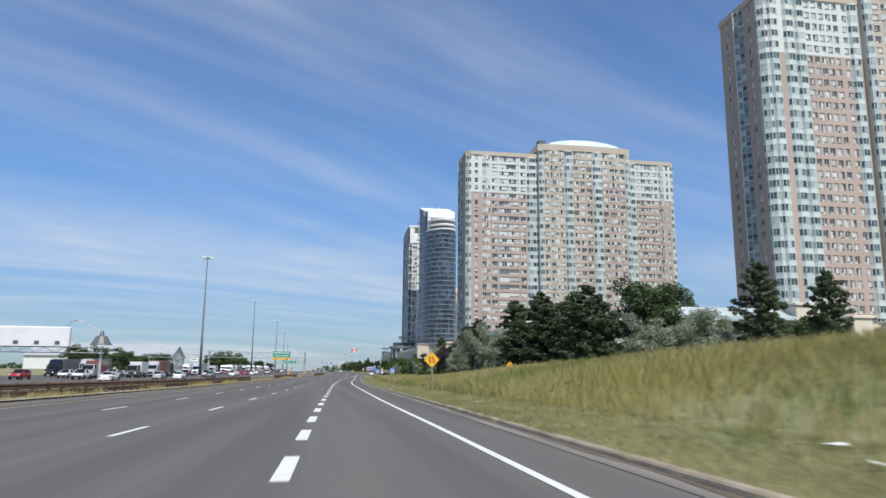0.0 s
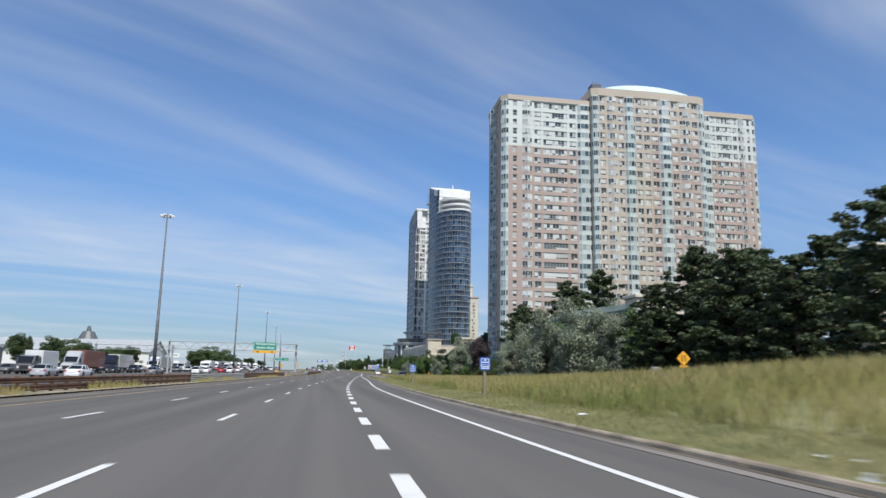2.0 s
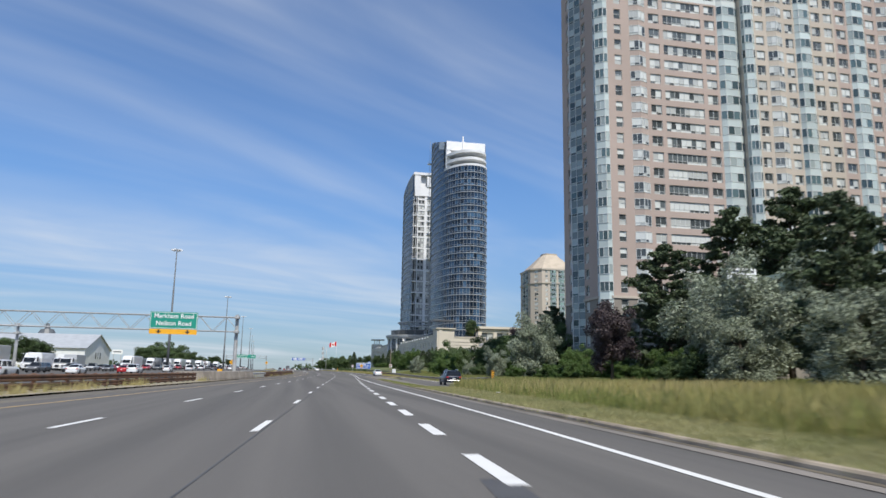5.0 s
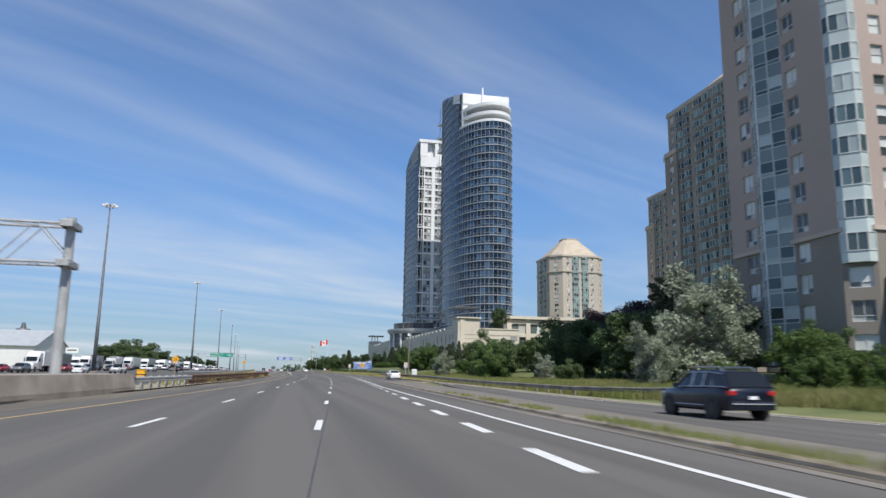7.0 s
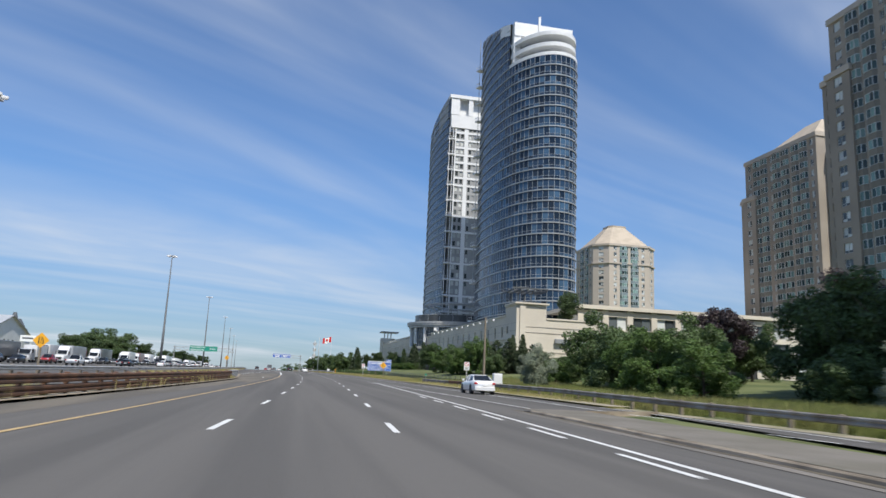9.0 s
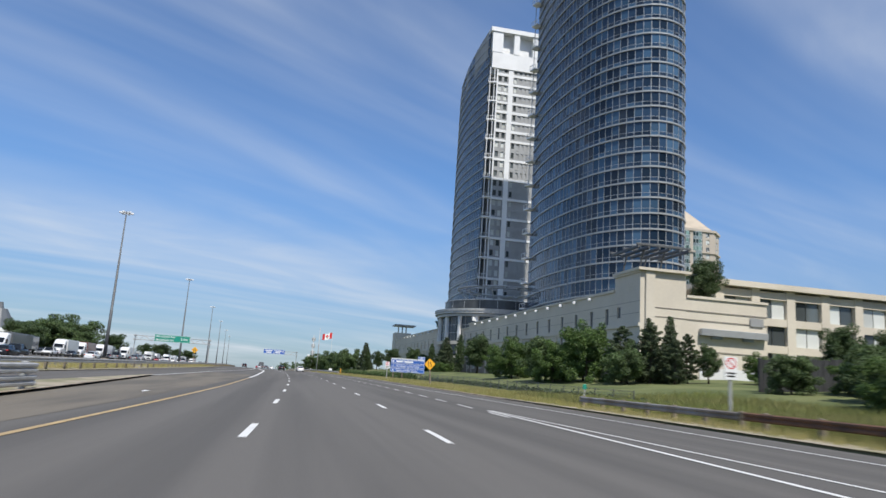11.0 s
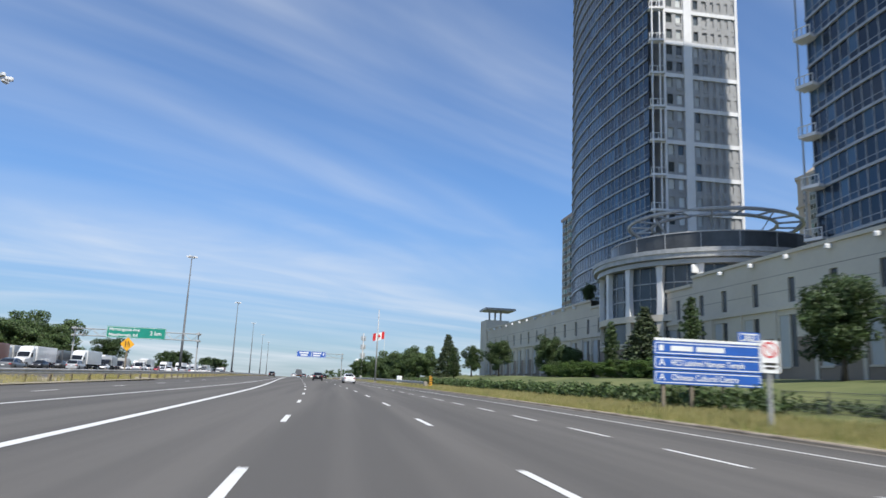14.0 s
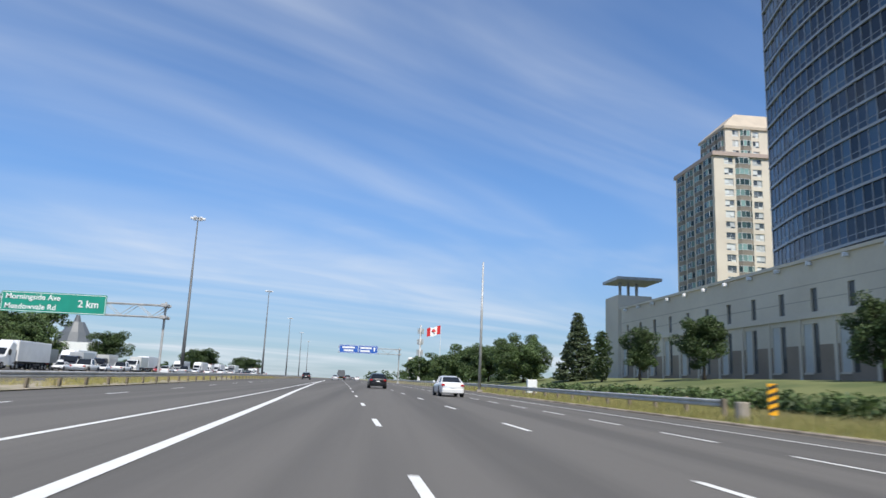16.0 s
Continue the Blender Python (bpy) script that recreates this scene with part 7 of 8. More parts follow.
SHAPES = {
    # length, width, belt stations (y share, bottom, top), cabin stations (y share, belt, roof, lower half, upper half)
    "sedan": (4.7, 1.82, [(-.5, .38, .78), (-.485, .26, .98), (-.38, .22, 1.02), (-.2, .2, .97), (.1, .2, .95), (.22, .2, .93), (.4, .22, .82), (.48, .26, .70), (.5, .36, .55)],
              [(-.37, 1.0, 1.02, .74, .70), (-.22, .97, 1.38, .78, .58), (-.05, .95, 1.46, .80, .60), (.1, .95, 1.42, .80, .60), (.27, .92, .94, .76, .70)], .33),
    "suv": (4.8, 1.93, [(-.5, .45, .95), (-.49, .34, 1.08), (-.36, .30, 1.10), (0, .28, 1.08), (.2, .28, 1.06), (.4, .3, .98), (.48, .34, .86), (.5, .45, .7)],
            [(-.485, 1.06, 1.12, .80, .76), (-.40, 1.08, 1.60, .82, .64), (-.2, 1.08, 1.69, .84, .66), (.06, 1.06, 1.66, .84, .66), (.24, 1.04, 1.08, .80, .74)], .37),
    "hatch": (4.2, 1.80, [(-.5, .40, .85), (-.49, .28, 1.0), (-.36, .24, 1.02), (0, .22, 1.0), (.2, .22, .98), (.42, .24, .86), (.48, .28, .72), (.5, .38, .58)],
              [(-.48, .98, 1.02, .74, .70), (-.38, 1.0, 1.42, .77, .58), (-.1, 1.0, 1.50, .79, .60), (.08, .98, 1.46, .79, .60), (.26, .95, .98, .76, .70)], .32),
    "pickup": (5.6, 1.98, [(-.5, .5, .98), (-.495, .42, 1.08), (-.1, .38, 1.08), (.2, .36, 1.10), (.42, .38, 1.06), (.49, .42, .95), (.5, .5, .8)],
               [(-.12, 1.06, 1.10, .84, .78), (-.08, 1.08, 1.78, .84, .68), (.12, 1.08, 1.80, .84, .68), (.26, 1.08, 1.12, .82, .76)], .40),
}


_wheels = {}


def wheel_meshes(r):
    if r in _wheels:
        return _wheels[r]
    t, m = Build(), Build()
    n, w = 18, 0.22
    prof = [(-w / 2, r * 0.66), (-w / 2, r * 0.93), (-w / 2 + 0.03, r), (w / 2 - 0.03, r), (w / 2, r * 0.93), (w / 2, r * 0.66)]
    rings = [[(x, math.cos(2 * math.pi * i / n) * q, math.sin(2 * math.pi * i / n) * q) for x, q in prof] for i in range(n + 1)]
    for a, c in zip(rings, rings[1:]):
        for k in range(len(prof) - 1):
            t.face([a[k], a[k + 1], c[k + 1], c[k]])
    for side in (-1, 1):
        x = side * w * 0.36
        for i in range(5):
            a = 2 * math.pi * i / 5
            q = Matrix.Translation((x, 0, 0)) @ Matrix.Rotation(a, 4, "X")
            m.box(-0.02, -0.05, 0.04, 0.02, 0.05, r * 0.64, 0, q)
        m.tube([(x - 0.025, 0, 0), (x + 0.03, 0, 0)], [r * 0.2, r * 0.16], 10)
        for i in range(n):
            a, c = 2 * math.pi * i / n, 2 * math.pi * (i + 1) / n
            m.face([(x, math.cos(a) * r * 0.67, math.sin(a) * r * 0.67), (x, math.cos(c) * r * 0.67, math.sin(c) * r * 0.67), (x + side * 0.02, math.cos(c) * r * 0.60, math.sin(c) * r * 0.60), (x + side * 0.02, math.cos(a) * r * 0.60, math.sin(a) * r * 0.60)])
            m.face([(x - side * 0.04, 0, 0), (x - side * 0.04, math.cos(a) * r * 0.67, math.sin(a) * r * 0.67), (x - side * 0.04, math.cos(c) * r * 0.67, math.sin(c) * r * 0.67)], 1)
    _wheels[r] = (t.mesh("tyre", TYRE, True), m.mesh("rim", [RIM, TRIM]))
    return _wheels[r]


def add_wheel(parent, x, y, r, double=False):
    tm, rm = wheel_meshes(r)
    w = part("wheel", tm, None, parent, at=pose(x, y, r))
    part("rim", rm, None, w)


_carmesh = {}


def car(kind, col, name, label, category, x, y, heading, group="traffic", rails=False, z=None):
    """A road car, its nose towards +y before it is turned by heading (degrees)."""
    L, Wd, belt, cabin, r = SHAPES[kind]
    hw = Wd / 2
    ob = thing(name, label, category, Matrix.Translation((x, y, (RZ(y) if z is None else z) + 0.002)) @ Matrix.Rotation(radians(heading), 4, "Z"), group)
    key = (kind, col, rails)
    if key not in _carmesh:
        ms = {}
        b = Build()
        secs = []
        for ys_, zb, zt in belt:
            k = 1.0 - 0.16 * max(0, abs(ys_) - 0.40) / 0.10
            w = hw * k
            secs.append([(-w * 0.93, ys_ * L, zb), (-w, ys_ * L, zb + 0.14), (-w, ys_ * L, zt - 0.22), (-w * 0.965, ys_ * L, zt - 0.06), (-w * 0.88, ys_ * L, zt), (w * 0.88, ys_ * L, zt), (w * 0.965, ys_ * L, zt - 0.06), (w, ys_ * L, zt - 0.22), (w, ys_ * L, zb + 0.14), (w * 0.93, ys_ * L, zb)])
        loft(b, secs)
        ms["body"] = (b.mesh("body", paint(col), True), "")
        b = Build()
        secs = []
        for ys_, zb, zt, wl_, wu in cabin:
            f = hw / 0.9
            zt2 = max(zt, zb + 0.02)
            secs.append([(-wl_ * f, ys_ * L, zb), (-wu * f - 0.02, ys_ * L, zt2 - 0.07), (-wu * f + 0.06, ys_ * L, zt2), (wu * f - 0.06, ys_ * L, zt2), (wu * f + 0.02, ys_ * L, zt2 - 0.07), (wl_ * f, ys_ * L, zb)])
        loft(b, secs)
        ms["glasshouse"] = (b.mesh("glasshouse", CARGLASS), "dark tinted windows")
        b = Build()
        tops = [s_ for s_, c_ in zip(secs, cabin) if c_[2] - c_[1] > 0.2]
        rs = [[(p[0] * 1.01, p[1], p[2] + 0.012) for p in s_[1:5]] for s_ in tops]
        for s0, s1 in zip(rs, rs[1:]):
            for k in range(3):
                b.face([s0[k], s0[k + 1], s1[k + 1], s1[k]])
        ms["roof"] = (b.mesh("roof", paint(col), True), "")
        b = Build()
        for i in range(1, len(secs)):
            for sd in (1, -1):
                idx = (0, 1) if sd == 1 else (5, 4)
                p, q = Vector(secs[i][idx[0]]), Vector(secs[i][idx[1]])
                p2, q2 = Vector(secs[i - 1][idx[0]]), Vector(secs[i - 1][idx[1]])
                if i in (1, len(secs) - 1):
                    ends = ((p if i == len(secs) - 1 else p2), (q2 if i == len(secs) - 1 else q))
                    b.tube([ends[0], ends[1]], [0.045, 0.045], 5)
                elif i < len(secs) - 1:
                    b.tube([p, q], [0.04, 0.04], 5)
        ms["window_frame"] = (b.mesh("window_frame", paint(col)), "")
        yr, zr_ = -L / 2, belt[1][2]
        b = Build()
        b.bevel_box(-hw * 0.86, yr - 0.07, belt[1][1] + 0.02, hw * 0.86, yr + 0.14, belt[1][1] + 0.30, 0.05)
        ms["rear_bumper"] = (b.mesh("rear_bumper", paint(col) if kind != "pickup" else RIM), "")
        b = Build()
        b.bevel_box(-hw * 0.82, L / 2 - 0.14, belt[-2][1], hw * 0.82, L / 2 + 0.06, belt[-2][1] + 0.26, 0.05)
        ms["front_bumper"] = (b.mesh("front_bumper", TRIM), "")
        for sd in (-1, 1):
            b = Build()
            b.bevel_box(min(sd * hw * 0.62, sd * hw * 0.9), yr - 0.035, zr_ - 0.24, max(sd * hw * 0.62, sd * hw * 0.9), yr + 0.2, zr_ - 0.10, 0.03)
            ms["tail_lamp%d" % sd] = (b.mesh("tail_lamp", TAIL), "red tail lamp")
            b = Build()
            b.bevel_box(min(sd * hw * 0.5, sd * hw * 0.84), L / 2 - 0.3, belt[-2][2] - 0.12, max(sd * hw * 0.5, sd * hw * 0.84), L / 2 - 0.01, belt[-2][2] + 0.02, 0.03)
            ms["head_lamp%d" % sd] = (b.mesh("head_lamp", LAMPGLASS), "clear head lamp")
            b = Build()
            b.bevel_box(min(sd * hw * 0.98, sd * (hw + 0.16)), L * 0.17, belt[3][2] - 0.02, max(sd * hw * 0.98, sd * (hw + 0.16)), L * 0.17 + 0.1, belt[3][2] + 0.14, 0.03)
            ms["mirror%d" % sd] = (b.mesh("mirror", paint(col)), "")
            if rails:
                b = Build()
                pp = [(sd * hw * 0.62, -0.36 * L, 1.62), (sd * hw * 0.62, -0.32 * L, 1.77), (sd * hw * 0.62, 0.02 * L, 1.79), (sd * hw * 0.62, 0.05 * L, 1.66)]
                b.tube(pp, [0.035] * 4, 6)
                ms["roof_rail%d" % sd] = (b.mesh("roof_rail", RIM), "silver roof rail")
        if rails:
            b = Build()
            for sd in (0, 5):
                up = 1 if sd == 0 else 4
                b.tube([Vector(s_[sd]) * 1.0 + Vector((0, 0, 0.03)) for s_ in secs], [0.022] * len(secs), 5)
                b.tube([s_[up] for s_ in secs], [0.02] * len(secs), 5)
                for k_, off in ((1, 0.55), (2, 0.15), (3, -0.35)):
                    p_, q_ = Vector(secs[k_][sd]), Vector(secs[k_][up])
                    b.tube([p_ + Vector((0, off, 0)), q_ + Vector((0, off, 0))], [0.035, 0.03], 5)
            ms["window_trim"] = (b.mesh("window_trim", RIM), "silver window surround")
            b = Build()
            for sd in (-1, 1):
                b.tube([(sd * (hw + 0.005), -0.2 * L, 0.46), (sd * (hw + 0.005), 0.2 * L, 0.46)], [0.025, 0.025], 5)
            b.tube([(-hw * 0.8, yr - 0.08, 0.55), (hw * 0.8, yr - 0.08, 0.55)], [0.02, 0.02], 5)
            ms["trim_strip"] = (b.mesh("trim_strip", RIM), "bright trim strip")
        b = Build()
        b.box(-0.16, yr - 0.075, belt[1][1] + 0.36, 0.16, yr - 0.02, belt[1][1] + 0.47)
        ms["plate"] = (b.mesh("plate", SIGN_W), "")
        b = Build()
        for sd in (-1, 1):
            for yy in (-0.30 * L, 0.315 * L):
                b.tube([(sd * (hw - 0.20), yy, r + 0.02), (sd * (hw + 0.006), yy, r + 0.02)], [r + 0.075, r + 0.075], 18)
        ms["wheel_arch"] = (b.mesh("wheel_arch", TRIM), "")
        b = Build()
        b.box(-hw * 0.9, -0.2 * L, belt[2][1] - 0.02, hw * 0.9, 0.2 * L, belt[2][1] + 0.1)
        ms["sill"] = (b.mesh("sill", TRIM), "")
        _carmesh[key] = ms
    for k, (me, lab) in _carmesh[key].items():
        part(k.rstrip("-1"), me, None, ob, lab)
    for sd in (-1, 1):
        for yy in (-0.30 * L, 0.315 * L):
            add_wheel(ob, sd * (hw - 0.10), yy, r)
    return ob


_truck = {}


def truck(x, y, heading, cab, box, length, label, boxy=False):
    """A lorry: a tractor with a trailer behind it, nose towards +y before the turn."""
    ob = thing("truck", label, "truck", Matrix.Translation((x, y, RZ(y))) @ Matrix.Rotation(radians(heading), 4, "Z"), "traffic")
    nose = length / 2
    b = Build()
    b.bevel_box(-1.28, -length / 2, 1.15, 1.28, nose - (3.2 if boxy else 5.2), 4.05 if not boxy else 3.5, 0.06)
    part("trailer", b, paint(box), ob)
    b = Build()
    b.box(-0.5, -length / 2 + 0.3, 0.85, 0.5, nose - 1.0, 1.15)
    b.box(-1.2, -length / 2 - 0.02, 0.5, 1.2, -length / 2 + 0.1, 0.62)
    part("chassis", b, TRIM, ob)
    c0 = nose - (2.9 if boxy else 4.6)
    b = Build()
    prof = [(c0, 0.55, 3.75 if not boxy else 2.7, 1.2), (c0 + 1.3, 0.55, 3.85 if not boxy else 2.75, 1.22), (c0 + 2.2, 0.55, 2.9 if not boxy else 2.6, 1.2), (c0 + 2.75, 0.5, 1.95 if not boxy else 1.7, 1.15), (nose - 0.25, 0.5, 1.75 if not boxy else 1.5, 1.02), (nose, 0.55, 1.4 if not boxy else 1.2, 0.9)]
    secs = []
    for y_, zb, zt, w in prof:
        secs.append([(-w, y_, zb), (-w, y_, zt - 0.25), (-w * 0.85, y_, zt), (w * 0.85, y_, zt), (w, y_, zt - 0.25), (w, y_, zb)])
    loft(b, secs)
    part("cab", b, paint(cab), ob)
    b = Build()
    zt0, zt1 = prof[2][2], prof[3][2]
    b.face([(-1.02, prof[2][0] + 0.05, zt0 - 0.02), (1.02, prof[2][0] + 0.05, zt0 - 0.02), (0.98, prof[3][0] + 0.04, zt1 + 0.06), (-0.98, prof[3][0] + 0.04, zt1 + 0.06)])
    part("windscreen", b, CARGLASS, ob)
    for sd in (-1, 1):
        b = Build()
        b.box(min(sd * 1.19, sd * 1.235), c0 + 1.35, 1.95, max(sd * 1.19, sd * 1.235), c0 + 2.2, 2.65)
        part("side_window", b, CARGLASS, ob)
        b = Build()
        b.bevel_box(min(sd * 0.6, sd * 0.95), nose - 0.2, 0.85, max(sd * 0.6, sd * 0.95), nose + 0.02, 1.12, 0.03)
        part("head_lamp", b, LAMPGLASS, ob)
        b = Build()
        b.bevel_box(min(sd * 1.3, sd * 1.5), c0 + 2.1, 1.9, max(sd * 1.3, sd * 1.5), c0 + 2.25, 2.7, 0.03)
        part("mirror", b, TRIM, ob)
        b = Build()
        b.box(min(sd * 0.7, sd * 1.15), -length / 2 - 0.04, 0.9, max(sd * 0.7, sd * 1.15), -length / 2 + 0.02, 1.08)
        part("tail_lamp", b, TAIL, ob)
        for yy in (nose - 1.0, c0 + 0.3, c0 - 0.9, -length / 2 + 1.2, -length / 2 + 2.4):
            add_wheel(ob, sd * 1.1, yy, 0.5)
    b = Build()
    b.bevel_box(-0.6, nose - 0.02, 0.75, 0.6, nose + 0.05, 1.3, 0.03)
    part("grille", b, TRIM, ob)
    return ob


WHITE, BLACK, SILVER, GREY, NAVY, RED, TEAL, YEL = (0.80, 0.80, 0.79), (0.012, 0.012, 0.014), (0.45, 0.46, 0.47), (0.14, 0.145, 0.15), (0.006, 0.009, 0.022), (0.40, 0.02, 0.025), (0.04, 0.30, 0.28), (0.65, 0.40, 0.04)
car("hatch", BLACK, "car", "black hatchback with dark windows driving ahead", "car", 4.7, 541.5, 2.9)
car("sedan", WHITE, "car", "white saloon car with red tail lamps", "car", 10.0, 521.0, 2.6)
car("suv", NAVY, "car", "dark navy sport utility car with silver roof rails", "car", 18.5, 225.4, -2.0, rails=True, z=RAMP_Z(225.4) + 0.012)
car("sedan", WHITE, "car", "white saloon car on the slip road", "car", 19.7, 316.0, -1.0, z=RZ(316.0) + 0.012)
for x_u, y_, k, col, lab in ((-5.7, 668, "sedan", SILVER, "silver saloon car on the road ahead"), (-12.5, 640, "suv", BLACK, "black sport utility car on the road ahead"), (-1.9, 700, "suv", GREY, "grey sport utility car on the road ahead"), (-5.8, 760, "hatch", RED, "red hatchback on the road ahead"),
                             (2.0, 735, "sedan", WHITE, "white saloon car on the road ahead"), (5.8, 690, "suv", BLACK, "black sport utility car on the road ahead"), (-1.9, 790, "pickup", SILVER, "silver pickup on the road ahead"), (2.1, 830, "sedan", GREY, "grey saloon car on the road ahead")):
    car(k, col, "car", lab, "car", C(y_) + x_u, y_, 2.9)
truck(C(700) - 5.7, 735, 2.9, YEL, GREY, 11, "grey tipper truck on the road ahead", True)

rng = random.Random(7)
kinds = ["sedan", "suv", "hatch", "pickup", "suv", "sedan"]
tone = {WHITE: "white", BLACK: "black", SILVER: "silver", GREY: "grey", RED: "red"}
word = {"sedan": "saloon car", "suv": "sport utility car", "hatch": "hatchback", "pickup": "pickup"}


def stream(x, y0, y1, gap, heading, trucks, first=0.0):
    y = y0 + first
    while y < y1:
        slope = (C(y + 20) - C(y)) / 20 if y > 480 else 0.0
        xx = x + (C(y) - C(480)) * (1 if y > 480 else 0) + rng.uniform(-0.3, 0.3)
        turn = heading - math.degrees(math.atan(slope))
        if rng.random() < trucks:
            ln = rng.choice((16.5, 16.5, 9.5))
            box = rng.choice((WHITE, WHITE, SILVER, GREY, (0.24, 0.08, 0.06), (0.55, 0.55, 0.52)))
            cab = rng.choice((WHITE, WHITE, WHITE, SILVER, GREY, NAVY))
            truck(xx, y + ln / 2, turn, cab, box, ln, "truck with a box trailer in slow traffic", ln < 10)
            y += ln + gap * rng.uniform(0.5, 1.2)
        else:
            k = rng.choice(kinds)
            col = rng.choice((WHITE, WHITE, SILVER, BLACK, GREY, WHITE, RED))
            car(k, col, "car", "%s %s in slow traffic" % (tone[col], word[k]), "car", xx, y + 2.4, turn)
            y += 5 + gap * rng.uniform(0.6, 1.6)


stream(-27.5, 140, 820, 46, 0, 0.04)
stream(-31.5, 110, 820, 38, 0, 0.10)
stream(-42.5, 128, 900, 14, 180, 0.12, 4)
stream(-46.5, 150, 900, 11, 180, 0.42)
stream(-50.5, 120, 900, 11, 180, 0.50, 6)
stream(-61.0, 170, 860, 24, 180, 0.3)


# ---- plants ----
def leaf_cards(centres, radii, counts, size, seed, flat=1.0, outward=0.55):
    """Small leaf quads round clump centres, as vertices and faces."""
    r_ = np.random.default_rng(seed)
    c = np.repeat(np.asarray(centres, float), counts, axis=0)
    rad = np.repeat(np.asarray(radii, float), counts)
    n = len(c)
    d = r_.normal(size=(n, 3))
    d /= np.linalg.norm(d, axis=1)[:, None]
    dist = rad * r_.uniform(0.35, 1.05, n) ** 0.6
    p = c + d * dist[:, None] * np.array([1, 1, flat])
    nn = d * outward + r_.normal(size=(n, 3)) * 0.5 + np.array([0, 0, 0.35])
    nn /= np.linalg.norm(nn, axis=1)[:, None]
    a = np.cross(nn, r_.normal(size=(n, 3)))
    a /= np.linalg.norm(a, axis=1)[:, None]
    b_ = np.cross(nn, a)
    s = size * r_.uniform(0.55, 1.25, n)[:, None]
    tip = a * s * 1.25
    side = b_ * s * 0.62
    v = np.stack([p - tip, p + side - tip * 0.1, p + tip, p - side - tip * 0.1], axis=1).reshape(-1, 3)
    f = np.arange(n * 4).reshape(-1, 4)
    return v, f


def leaf_mesh(name, v, f, material):
    me = bpy.data.meshes.new(name)
    me.from_pydata(v.tolist(), [], f.tolist())
    me.materials.append(material)
    me.update()
    return me


def branchy(h, spread, seed, limbs=9, lean=0.06, fork=0.22, upper=0.95):
    """Trunk with limbs; returns the build and the limb ends."""
    r_ = random.Random(seed)
    b = Build()
    trunk = [(0, 0, -0.3)]
    x = y = 0.0
    for i in range(1, 6):
        x += r_.uniform(-lean, lean) * h * 0.2
        y += r_.uniform(-lean, lean) * h * 0.2
        trunk.append((x, y, h * 0.85 * i / 5))
    r0 = 0.022 * h + 0.05
    b.tube(trunk, [r0 * (1.25 if i == 0 else 1 - 0.16 * i) for i in range(6)], 8)
    ends = []
    for k in range(limbs):
        f = fork + (upper - fork) * k / max(1, limbs - 1)
        z = h * 0.85 * f
        i = min(4, int(f * 5))
        t = f * 5 - i
        bx = trunk[i][0] + (trunk[i + 1][0] - trunk[i][0]) * t
        by = trunk[i][1] + (trunk[i + 1][1] - trunk[i][1]) * t
        a = k * 2.4 + r_.uniform(-0.4, 0.4)
        ln = spread * (1 - 0.55 * abs(f - 0.45)) * r_.uniform(0.75, 1.1)
        e = (bx + math.cos(a) * ln, by + math.sin(a) * ln, z + ln * r_.uniform(0.25, 0.7))
        m = (bx + math.cos(a) * ln * 0.5, by + math.sin(a) * ln * 0.5, z + ln * 0.18)
        b.tube([(bx, by, z), m, e], [r0 * 0.42, r0 * 0.28, r0 * 0.1], 5)
        ends.append(e)
        ends.append(m)
    return b, ends, trunk[-1]


_plants = {}


